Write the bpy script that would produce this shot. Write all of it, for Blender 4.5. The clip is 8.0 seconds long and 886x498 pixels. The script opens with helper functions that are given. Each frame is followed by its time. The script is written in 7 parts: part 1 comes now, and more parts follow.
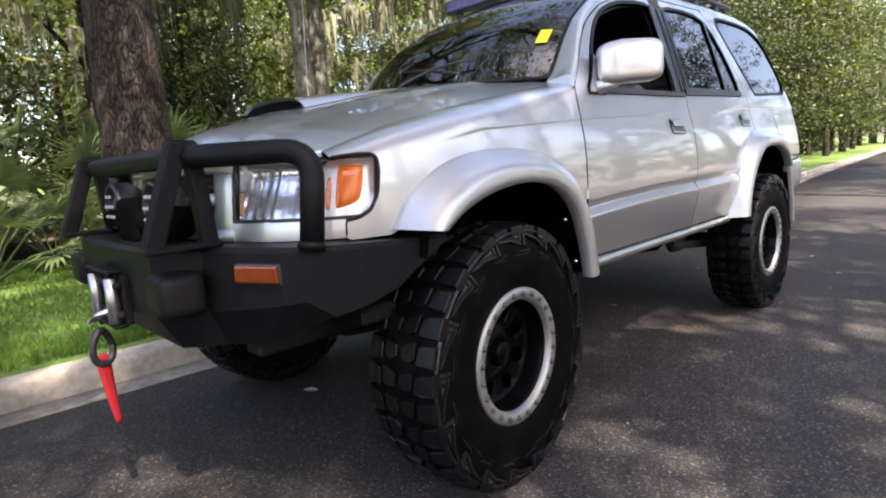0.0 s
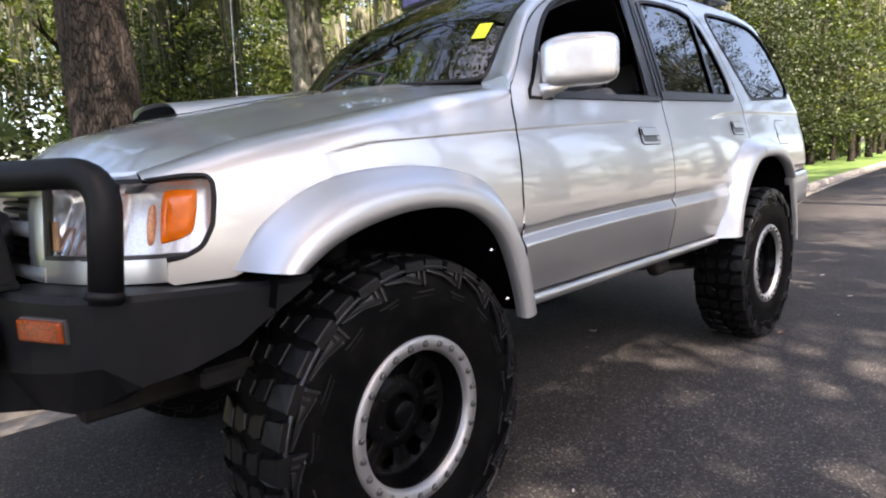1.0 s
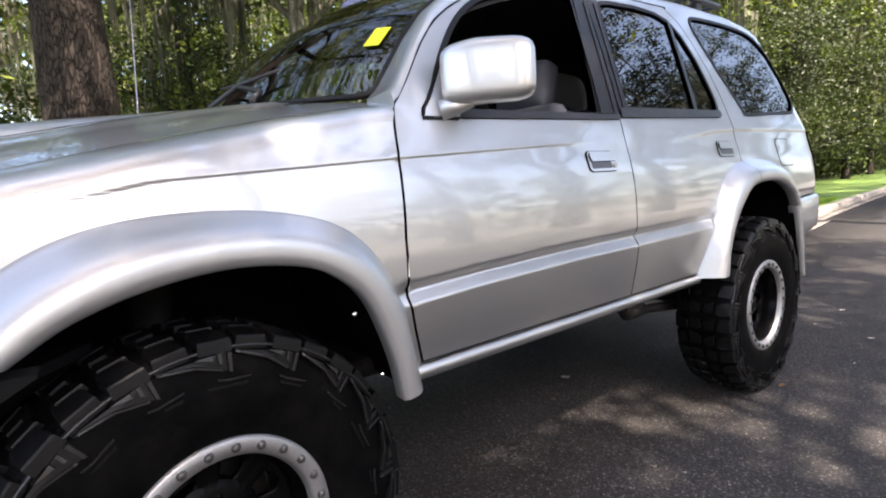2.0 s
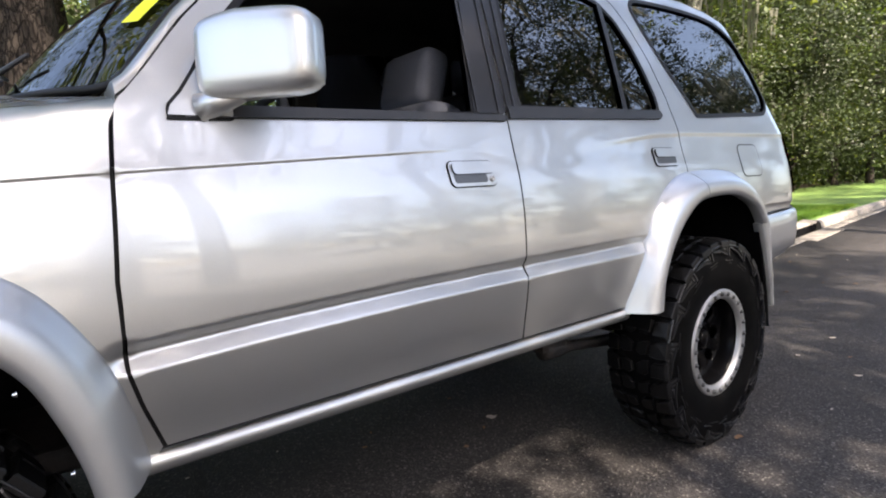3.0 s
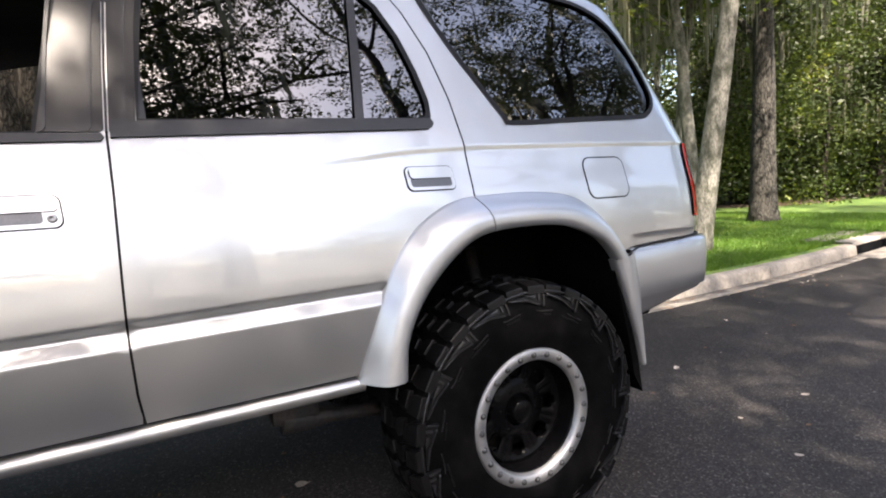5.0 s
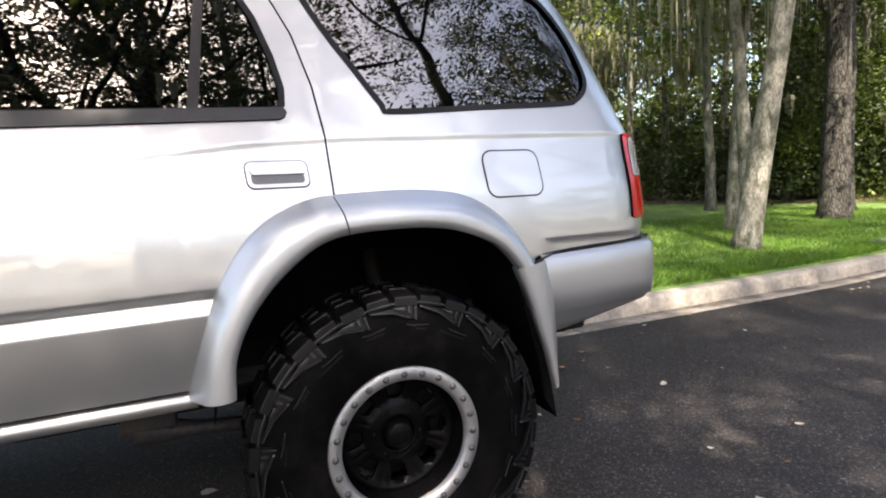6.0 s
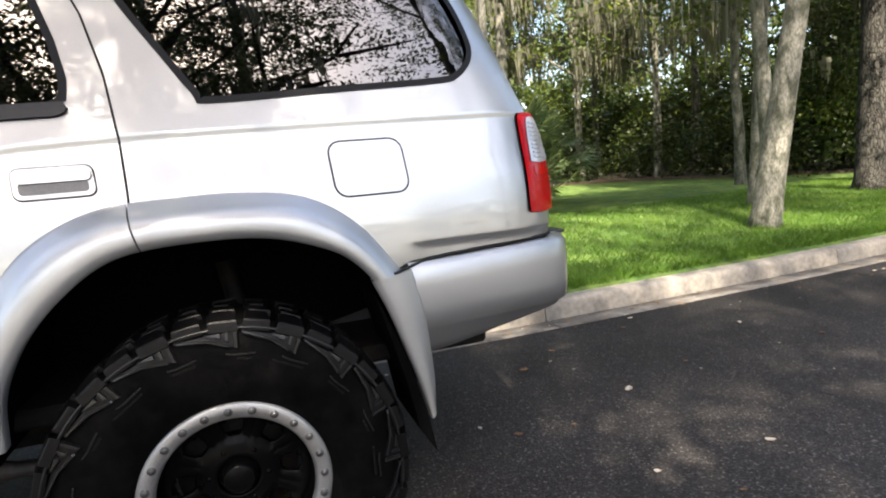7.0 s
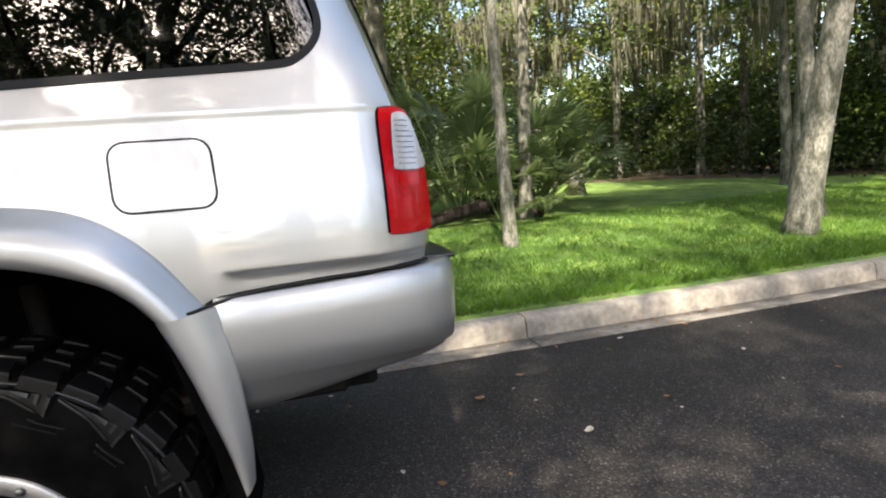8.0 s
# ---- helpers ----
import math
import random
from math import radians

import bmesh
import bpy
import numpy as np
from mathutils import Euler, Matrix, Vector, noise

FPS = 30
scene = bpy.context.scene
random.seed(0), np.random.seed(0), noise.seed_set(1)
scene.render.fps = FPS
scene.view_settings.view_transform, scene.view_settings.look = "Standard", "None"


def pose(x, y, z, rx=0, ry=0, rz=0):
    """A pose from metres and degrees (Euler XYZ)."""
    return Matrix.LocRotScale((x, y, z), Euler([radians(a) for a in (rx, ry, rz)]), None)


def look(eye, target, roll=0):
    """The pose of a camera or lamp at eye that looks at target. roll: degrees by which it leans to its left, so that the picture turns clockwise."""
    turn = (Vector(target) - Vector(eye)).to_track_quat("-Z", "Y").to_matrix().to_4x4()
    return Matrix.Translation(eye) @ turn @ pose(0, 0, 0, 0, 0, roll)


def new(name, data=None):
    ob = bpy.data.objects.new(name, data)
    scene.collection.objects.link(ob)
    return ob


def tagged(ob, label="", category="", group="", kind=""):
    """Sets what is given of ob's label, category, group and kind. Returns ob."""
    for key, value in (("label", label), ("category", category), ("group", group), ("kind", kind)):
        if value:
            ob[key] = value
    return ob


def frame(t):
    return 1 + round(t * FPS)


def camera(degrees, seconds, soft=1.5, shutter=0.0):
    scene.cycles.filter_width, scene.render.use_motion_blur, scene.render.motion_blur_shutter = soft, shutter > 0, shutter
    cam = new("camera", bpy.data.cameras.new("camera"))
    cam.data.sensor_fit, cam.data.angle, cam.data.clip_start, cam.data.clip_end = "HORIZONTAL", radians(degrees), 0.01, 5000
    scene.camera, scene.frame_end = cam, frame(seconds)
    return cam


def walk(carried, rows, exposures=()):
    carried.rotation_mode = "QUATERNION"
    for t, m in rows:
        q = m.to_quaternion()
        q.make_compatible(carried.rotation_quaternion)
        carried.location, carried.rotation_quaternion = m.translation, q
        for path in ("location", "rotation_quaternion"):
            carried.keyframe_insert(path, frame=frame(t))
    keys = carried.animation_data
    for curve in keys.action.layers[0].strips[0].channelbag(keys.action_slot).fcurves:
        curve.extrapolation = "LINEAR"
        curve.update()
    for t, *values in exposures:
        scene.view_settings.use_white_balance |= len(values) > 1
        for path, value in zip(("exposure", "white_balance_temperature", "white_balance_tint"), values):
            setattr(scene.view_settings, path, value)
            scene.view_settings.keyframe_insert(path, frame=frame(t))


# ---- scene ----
cam = camera(76.7, 8.0, 2.0)
PATH = [
    (0, (-1.346, -1.979, 1.07), (0.032, -0.562, 0.765), -3.6),
    (0.5, (-1.108, -1.981, 1.085), (0.248, -0.54, 0.793), -3.4),
    (1, (-0.848, -1.978, 1.095), (0.486, -0.516, 0.803), -3.3),
    (2.3, (-0.083, -1.964, 1.147), (1.171, -0.424, 0.916), -3.1),
    (2.5, (0.05, -1.96, 1.151), (1.3, -0.415, 0.924), -3.0),
    (3, (0.399, -1.991, 1.158), (1.615, -0.422, 0.914), -2.6),
    (3.5, (0.75, -2.019, 1.133), (1.939, -0.428, 0.893), -2.2),
    (4, (1.085, -2.027, 1.153), (2.262, -0.426, 0.925), -2.6),
    (4.5, (1.356, -2.117, 1.162), (2.446, -0.452, 0.962), -3.0),
    (5, (1.62, -2.266, 1.173), (2.595, -0.533, 0.962), -3.1),
    (6.3, (2.412, -2.348, 1.161), (3.124, -0.495, 0.917), -3.3),
    (6.5, (2.524, -2.336, 1.164), (3.21, -0.476, 0.901), -3.9),
    (7, (2.807, -2.27, 1.164), (3.442, -0.395, 0.881), -5.0),
    (7.5, (3.097, -2.184, 1.167), (3.681, -0.292, 0.883), -4.9),
    (8, (3.371, -2.072, 1.161), (3.86, -0.155, 0.869), -4.4),
]
EXPOSURE = [(0.0, 2.38, 7150, 20), (1.0, 2.46, 7150, 20), (2.5, 2.34, 7100, 17), (3.5, 2.20, 7050, 16), (5.0, 2.28, 7100, 17), (8.0, 2.11, 7150, 11)]
walk(cam, [(t, look(eye, target, roll)) for t, eye, target, roll in PATH], EXPOSURE)

# ---- world and sun ----
SUN_ELEV, SUN_FROM = 52.0, (-0.30, -1.0)      # degrees up; the sun stands towards -y, a little towards the nose
world = bpy.data.worlds.new("world")
scene.world = world
world.use_nodes = True
wn, wl = world.node_tree.nodes, world.node_tree.links
sky = wn.new("ShaderNodeTexSky")
sky.sky_type, sky.sun_disc = "NISHITA", False
sky.sun_elevation, sky.sun_rotation = radians(SUN_ELEV), math.atan2(SUN_FROM[0], SUN_FROM[1])
sky.air_density, sky.dust_density, sky.ozone_density = 1.0, 2.5, 1.0
bg = wn["Background"]
bg.inputs["Strength"].default_value = 0.15
wl.new(sky.outputs[0], bg.inputs[0])
sun = new("sun", bpy.data.lights.new("sun", "SUN"))
sun.data.energy, sun.data.angle, sun.data.color = 5.0, radians(0.6), (1.0, 0.94, 0.84)
sdir = Vector((SUN_FROM[0], SUN_FROM[1], 0)).normalized() * math.cos(radians(SUN_ELEV)) + Vector((0, 0, math.sin(radians(SUN_ELEV))))
sun.matrix_world = look(sdir * 60, (0, 0, 0))


# ---- materials ----
def material(name, color, rough=0.5, metal=0.0, vary=0.0, scale=8.0, bump=0.0, bump_scale=60.0, rand=0.0, second=None, coat=0.0, spec=0.5, trans=0.0, coords="Object", stretch=None, mix_lo=0.4, mix_hi=0.62):
    """A surface: base colour, mottled at two scales, towards a second colour in patches, with fine relief."""
    m = bpy.data.materials.new(name)
    m.use_nodes = True
    nt = m.node_tree
    n, l = nt.nodes, nt.links
    b = n["Principled BSDF"]
    b.inputs["Roughness"].default_value = rough
    b.inputs["Metallic"].default_value = metal
    b.inputs["Specular IOR Level"].default_value = spec
    b.inputs["Coat Weight"].default_value = coat
    b.inputs["Coat Roughness"].default_value = 0.03
    b.inputs["Transmission Weight"].default_value = trans
    b.inputs["Base Color"].default_value = (*color, 1)
    tc = n.new("ShaderNodeTexCoord")
    src = tc.outputs[coords]
    if stretch:
        mp = n.new("ShaderNodeMapping")
        mp.inputs["Scale"].default_value = stretch
        l.new(src, mp.inputs[0])
        src = mp.outputs[0]
    out = None
    if second:
        nz = n.new("ShaderNodeTexNoise")
        nz.inputs["Scale"].default_value, nz.inputs["Detail"].default_value = scale, 6
        l.new(src, nz.inputs["Vector"])
        rp = n.new("ShaderNodeValToRGB")
        rp.color_ramp.elements[0].position, rp.color_ramp.elements[1].position = mix_lo, mix_hi
        rp.color_ramp.elements[0].color, rp.color_ramp.elements[1].color = (*color, 1), (*second, 1)
        l.new(nz.outputs[0], rp.inputs[0])
        out = rp.outputs[0]
    if vary or rand:
        hs = n.new("ShaderNodeHueSaturation")
        if out:
            l.new(out, hs.inputs["Color"])
        else:
            hs.inputs["Color"].default_value = (*color, 1)
        val = None
        if vary:
            n2 = n.new("ShaderNodeTexNoise")
            n2.inputs["Scale"].default_value, n2.inputs["Detail"].default_value = scale * 5, 5
            l.new(src, n2.inputs["Vector"])
            mr = n.new("ShaderNodeMapRange")
            mr.inputs["From Min"].default_value, mr.inputs["From Max"].default_value = 0.3, 0.7
            mr.inputs["To Min"].default_value, mr.inputs["To Max"].default_value = 1 - vary, 1 + vary
            l.new(n2.outputs[0], mr.inputs[0])
            val = mr.outputs[0]
        if rand:
            gi = n.new("ShaderNodeNewGeometry")
            m3 = n.new("ShaderNodeMapRange")
            m3.inputs["To Min"].default_value, m3.inputs["To Max"].default_value = 1 - rand, 1 + rand
            l.new(gi.outputs["Random Per Island"], m3.inputs[0])
            if val:
                mu = n.new("ShaderNodeMath")
                mu.operation = "MULTIPLY"
                l.new(val, mu.inputs[0]), l.new(m3.outputs[0], mu.inputs[1])
                val = mu.outputs[0]
            else:
                val = m3.outputs[0]
        l.new(val, hs.inputs["Value"])
        out = hs.outputs[0]
    if out:
        l.new(out, b.inputs["Base Color"])
    if bump:
        nb = n.new("ShaderNodeTexNoise")
        nb.inputs["Scale"].default_value, nb.inputs["Detail"].default_value = bump_scale, 6
        l.new(src, nb.inputs["Vector"])
        bp = n.new("ShaderNodeBump")
        bp.inputs["Strength"].default_value, bp.inputs["Distance"].default_value = 1.0, bump
        l.new(nb.outputs[0], bp.inputs["Height"])
        l.new(bp.outputs[0], b.inputs["Normal"])
    return m


def leaf_material(name, color, light, rand=0.5, glow=0.35):
    """Leaves: clump by clump lighter or darker, each leaf a little of its own shade, with light coming through."""
    m = bpy.data.materials.new(name)
    m.use_nodes = True
    n, l = m.node_tree.nodes, m.node_tree.links
    b, outp = n["Principled BSDF"], n["Material Output"]
    gi = n.new("ShaderNodeNewGeometry")
    nz = n.new("ShaderNodeTexNoise")
    nz.inputs["Scale"].default_value, nz.inputs["Detail"].default_value = 0.6, 3
    l.new(gi.outputs["Position"], nz.inputs["Vector"])
    patch = n.new("ShaderNodeMapRange")
    patch.inputs["From Min"].default_value, patch.inputs["From Max"].default_value = 0.46, 0.66
    patch.inputs["To Max"].default_value = 0.62
    l.new(nz.outputs[0], patch.inputs[0])
    own = n.new("ShaderNodeMath")
    own.operation = "MULTIPLY_ADD"
    own.inputs[1].default_value = 0.38
    l.new(gi.outputs["Random Per Island"], own.inputs[0]), l.new(patch.outputs[0], own.inputs[2])
    rp = n.new("ShaderNodeValToRGB")
    rp.color_ramp.elements[0].color = (*[c * (1 - rand) for c in color], 1)
    rp.color_ramp.elements[1].color = (*light, 1)
    mid = rp.color_ramp.elements.new(0.5)
    mid.color = (*color, 1)
    l.new(own.outputs[0], rp.inputs[0])
    l.new(rp.outputs[0], b.inputs["Base Color"])
    b.inputs["Roughness"].default_value, b.inputs["Specular IOR Level"].default_value = 0.5, 0.35
    tr = n.new("ShaderNodeBsdfTranslucent")
    hs = n.new("ShaderNodeHueSaturation")
    hs.inputs["Hue"].default_value, hs.inputs["Saturation"].default_value, hs.inputs["Value"].default_value = 0.48, 1.1, 1.7
    l.new(rp.outputs[0], hs.inputs["Color"]), l.new(hs.outputs[0], tr.inputs[0])
    mx = n.new("ShaderNodeMixShader")
    mx.inputs[0].default_value = glow
    l.new(b.outputs[0], mx.inputs[1]), l.new(tr.outputs[0], mx.inputs[2]), l.new(mx.outputs[0], outp.inputs[0])
    return m


def glass_material(name, tint, ior=1.5):
    """A thin pane: tinted see-through with a mirror gloss that grows at a slant."""
    m = bpy.data.materials.new(name)
    m.use_nodes = True
    n, l = m.node_tree.nodes, m.node_tree.links
    n.remove(n["Principled BSDF"])
    tr, gl, fr, mx = n.new("ShaderNodeBsdfTransparent"), n.new("ShaderNodeBsdfGlossy"), n.new("ShaderNodeFresnel"), n.new("ShaderNodeMixShader")
    tr.inputs[0].default_value = (*tint, 1)
    gl.inputs["Roughness"].default_value = 0.01
    fr.inputs[0].default_value = ior
    l.new(fr.outputs[0], mx.inputs[0]), l.new(tr.outputs[0], mx.inputs[1]), l.new(gl.outputs[0], mx.inputs[2])
    l.new(mx.outputs[0], n["Material Output"].inputs[0])
    return m


PAINT = material("silver_paint", (0.49, 0.498, 0.50), rough=0.40, metal=0.93, vary=0.02, scale=90, coat=1.0)
PAINT.node_tree.nodes["Principled BSDF"].inputs["Coat IOR"].default_value = 1.65
PAINT_FLARE = material("silver_flare_paint", (0.475, 0.485, 0.495), rough=0.44, metal=0.88, vary=0.02, scale=90, coat=0.8)
TRIM_BLACK = material("black_trim", (0.015, 0.015, 0.017), rough=0.42, vary=0.15, scale=20, bump=0.0003, bump_scale=400)
PILLAR_BLACK = material("pillar_film", (0.016, 0.0155, 0.017), rough=0.28, vary=0.12, scale=12)
RUBBER_SEAL = material("rubber_seal", (0.008, 0.008, 0.009), rough=0.5, spec=0.2, vary=0.2, scale=30)
# near-black: deep shade of wells, inlet and scoop is put into this colour
CAVITY = material("black_plastic_and_shade", (0.0022, 0.0022, 0.0024), rough=0.9, spec=0.03, vary=0.3, scale=10, bump=0.001, bump_scale=60)
POWDER = material("black_powder_coat", (0.0046, 0.0048, 0.0056), rough=0.50, spec=0.13, vary=0.12, scale=25, bump=0.0005, bump_scale=500)
LUG_RUBBER = material("lug_rubber", (0.0034, 0.0034, 0.0038), rough=0.40, vary=0.35, scale=14, bump=0.0008, bump_scale=160, spec=0.20)
# paler, glossier copy of the tyre rubber; the ridges' glints are put into it
RIDGE_RUBBER = material("glint_ridge_rubber", (0.010, 0.010, 0.011), rough=0.30, vary=0.3, scale=14, bump=0.0004, bump_scale=200, spec=0.5)
TYRE = material("tyre_rubber", (0.0022, 0.0022, 0.0024), rough=0.5, vary=0.3, scale=14, bump=0.0005, bump_scale=220, second=(0.0045, 0.0043, 0.0043), spec=0.03)
RIM_BLACK = material("black_rim", (0.0022, 0.0022, 0.0026), rough=0.22, vary=0.2, scale=20, spec=0.06)
RING = material("machined_ring", (0.36, 0.36, 0.365), rough=0.48, metal=0.9, vary=0.12, scale=60, bump=0.0003, bump_scale=300)
BOLT = material("bolt_steel", (0.11, 0.11, 0.11), rough=0.4, metal=0.9, vary=0.2, scale=80)
CHROME = material("chrome", (0.80, 0.80, 0.81), rough=0.12, metal=1.0, vary=0.05, scale=40)
STEEL = material("dull_steel", (0.40, 0.40, 0.41), rough=0.3, metal=0.9, vary=0.15, scale=50)
DARK_STEEL = material("chassis_steel", (0.005, 0.005, 0.005), rough=0.7, spec=0.15, vary=0.4, scale=14, second=(0.011, 0.009, 0.008), bump=0.001, bump_scale=90)
GREY_STEEL = material("grey_chassis_steel", (0.013, 0.0125, 0.0125), rough=0.6, spec=0.3, vary=0.4, scale=14, second=(0.024, 0.019, 0.017), bump=0.001, bump_scale=90)
GLASS_CLEAR = glass_material("clear_glass", (0.80, 0.86, 0.83))
GLASS_SHIELD = glass_material("windscreen_glass", (0.20, 0.27, 0.23), 1.95)
GLASS_DARK = glass_material("privacy_glass", (0.055, 0.06, 0.065), 2.5)
LENS = glass_material("lamp_lens", (0.96, 0.97, 0.98), 1.22)
REFLECTOR = material("lamp_reflector", (0.78, 0.78, 0.80), rough=0.22, metal=0.9, vary=0.1, scale=30, bump=0.003, bump_scale=18)
CORNER_SILVER = material("silvered_plastic", (0.62, 0.62, 0.64), rough=0.32, metal=0.5, vary=0.12, scale=40, bump=0.001, bump_scale=60)
AMBER = material("amber_lens", (0.80, 0.155, 0.003), rough=0.14, spec=0.4, vary=0.12, scale=12, coat=0.4, bump=0.0004, bump_scale=90)
PALE_AMBER = material("pale_amber_lens", (0.62, 0.26, 0.13), rough=0.16, vary=0.3, scale=30, coat=0.4)
MARKER_AMBER = material("marker_amber", (0.14, 0.022, 0.001), rough=0.15, vary=0.3, scale=40, coat=0.5, bump=0.0008, bump_scale=120)
RED_LENS = material("red_lens", (0.40, 0.0015, 0.005), rough=0.15, vary=0.12, scale=25, spec=0.15, coat=0.25, bump=0.001, bump_scale=120)
CLEAR_LENS = material("ribbed_clear_lens", (0.42, 0.42, 0.44), rough=0.12, vary=0.08, scale=25, coat=1.0)
STRAP = material("red_webbing", (0.32, 0.007, 0.013), rough=0.75, vary=0.25, scale=60, bump=0.001, bump_scale=300)
STICKER = material("yellow_paper", (0.78, 0.80, 0.03), rough=0.6, vary=0.05, scale=20)
FABRIC = material("grey_seat_cloth", (0.062, 0.068, 0.088), rough=0.9, vary=0.15, scale=60, bump=0.001, bump_scale=500)
INTERIOR = material("dark_cabin_plastic", (0.03, 0.03, 0.033), rough=0.7, vary=0.2, scale=20, bump=0.0005, bump_scale=300)
DASH = material("dash_plastic", (0.07, 0.075, 0.085), rough=0.6, vary=0.15, scale=20, bump=0.0005, bump_scale=300)
CUP_SHADE = material("handle_cup_shade", (0.10, 0.102, 0.105), rough=0.3, metal=0.6, vary=0.1, scale=40)
SCREEN_BLACK = material("black_gauze", (0.015, 0.015, 0.016), rough=0.7, vary=0.2, scale=50)



def asphalt_material():
    """Worn asphalt: dark binder with small pale stones, in broad lighter and darker blotches."""
    m = bpy.data.materials.new("asphalt")
    m.use_nodes = True
    n, l = m.node_tree.nodes, m.node_tree.links
    b = n["Principled BSDF"]
    b.inputs["Roughness"].default_value, b.inputs["Specular IOR Level"].default_value = 0.8, 0.3
    tc = n.new("ShaderNodeTexCoord")
    vo = n.new("ShaderNodeTexVoronoi")
    vo.inputs["Scale"].default_value = 150
    l.new(tc.outputs["Object"], vo.inputs["Vector"])
    sep = n.new("ShaderNodeSeparateColor")
    l.new(vo.outputs["Color"], sep.inputs[0])
    rp = n.new("ShaderNodeValToRGB")
    e = rp.color_ramp.elements
    e[0].position, e[0].color = 0.0, (0.022, 0.0195, 0.0185, 1)
    e[1].position, e[1].color = 1.0, (0.165, 0.150, 0.135, 1)
    for pos, c in ((0.62, (0.035, 0.0315, 0.0300, 1)), (0.86, (0.060, 0.054, 0.051, 1)), (0.95, (0.080, 0.072, 0.066, 1))):
        k = e.new(pos)
        k.color = c
    l.new(sep.outputs[0], rp.inputs[0])
    big = n.new("ShaderNodeTexNoise")
    big.inputs["Scale"].default_value, big.inputs["Detail"].default_value = 0.9, 6
    l.new(tc.outputs["Object"], big.inputs["Vector"])
    mr = n.new("ShaderNodeMapRange")
    mr.inputs["From Min"].default_value, mr.inputs["From Max"].default_value = 0.3, 0.7
    mr.inputs["To Min"].default_value, mr.inputs["To Max"].default_value = 0.76, 1.16
    l.new(big.outputs[0], mr.inputs[0])
    hs = n.new("ShaderNodeHueSaturation")
    l.new(rp.outputs[0], hs.inputs["Color"]), l.new(mr.outputs[0], hs.inputs["Value"])
    l.new(hs.outputs[0], b.inputs["Base Color"])
    bp = n.new("ShaderNodeBump")
    bp.inputs["Strength"].default_value, bp.inputs["Distance"].default_value = 1.0, 0.0035
    l.new(vo.outputs["Distance"], bp.inputs["Height"])
    l.new(bp.outputs[0], b.inputs["Normal"])
    return m


def bark_material(name, dark, pale, plate=16.0, relief=0.02):
    """Furrowed bark: long upright plates, paler on their faces, dark in the cracks, blotched with lichen."""
    m = bpy.data.materials.new(name)
    m.use_nodes = True
    n, l = m.node_tree.nodes, m.node_tree.links
    b = n["Principled BSDF"]
    b.inputs["Roughness"].default_value, b.inputs["Specular IOR Level"].default_value = 0.95, 0.2
    tc, mp = n.new("ShaderNodeTexCoord"), n.new("ShaderNodeMapping")
    mp.inputs["Scale"].default_value = (1.0, 1.0, 0.28)
    l.new(tc.outputs["Object"], mp.inputs[0])
    wob = n.new("ShaderNodeTexNoise")
    wob.inputs["Scale"].default_value, wob.inputs["Detail"].default_value = 7.0, 4
    l.new(mp.outputs[0], wob.inputs["Vector"])
    add = n.new("ShaderNodeVectorMath")
    add.operation = "MULTIPLY_ADD"
    add.inputs[1].default_value = (0.16, 0.16, 0.16)
    l.new(wob.outputs["Color"], add.inputs[0]), l.new(mp.outputs[0], add.inputs[2])
    vo = n.new("ShaderNodeTexVoronoi")
    vo.feature = "DISTANCE_TO_EDGE"
    vo.inputs["Scale"].default_value = plate
    l.new(add.outputs[0], vo.inputs["Vector"])
    crack = n.new("ShaderNodeMapRange")
    crack.inputs["From Max"].default_value = 0.16
    l.new(vo.outputs[0], crack.inputs[0])
    grain = n.new("ShaderNodeTexNoise")
    grain.inputs["Scale"].default_value, grain.inputs["Detail"].default_value = 38.0, 6
    l.new(mp.outputs[0], grain.inputs["Vector"])
    mix = n.new("ShaderNodeMath")
    mix.operation = "MULTIPLY"
    l.new(crack.outputs[0], mix.inputs[0]), l.new(grain.outputs[0], mix.inputs[1])
    rp = n.new("ShaderNodeValToRGB")
    e = rp.color_ramp.elements
    e[0].position, e[0].color = 0.08, (*dark, 1)
    e[1].position, e[1].color = 0.62, (*pale, 1)
    l.new(mix.outputs[0], rp.inputs[0]), l.new(rp.outputs[0], b.inputs["Base Color"])
    bp = n.new("ShaderNodeBump")
    bp.inputs["Strength"].default_value, bp.inputs["Distance"].default_value = 1.0, relief
    l.new(mix.outputs[0], bp.inputs["Height"]), l.new(bp.outputs[0], b.inputs["Normal"])
    return m


ASPHALT = asphalt_material()
CONCRETE = material("kerb_concrete", (0.29, 0.262, 0.225), rough=0.9, vary=0.22, scale=5, second=(0.225, 0.205, 0.178), bump=0.003, bump_scale=90)
GUTTER = material("mottled_gutter_concrete", (0.20, 0.183, 0.158), rough=0.9, vary=0.25, scale=4, second=(0.10, 0.09, 0.078), bump=0.003, bump_scale=90)
TURF = material("turf", (0.062, 0.128, 0.019), rough=0.9, vary=0.4, scale=2.2, second=(0.12, 0.19, 0.034), bump=0.03, bump_scale=40)
BLADE = leaf_material("grass_blades", (0.088, 0.182, 0.024), (0.21, 0.30, 0.056), 0.4, 0.4)
# unseen verge, pale and neutral so it bounces sunlight onto the car's flank
BOUNCE_GROUND = material("unseen_bounce_ground", (0.23, 0.222, 0.20), rough=0.95, vary=0.3, scale=2.5, second=(0.13, 0.12, 0.10), bump=0.02, bump_scale=30)
LITTER = material("leaf_litter_soil", (0.06, 0.042, 0.028), rough=0.95, vary=0.5, scale=3, second=(0.11, 0.075, 0.045), bump=0.03, bump_scale=25)
BARK_DARK = bark_material("dark_bark", (0.009, 0.0065, 0.0055), (0.046, 0.037, 0.031), 30.0, 0.02)
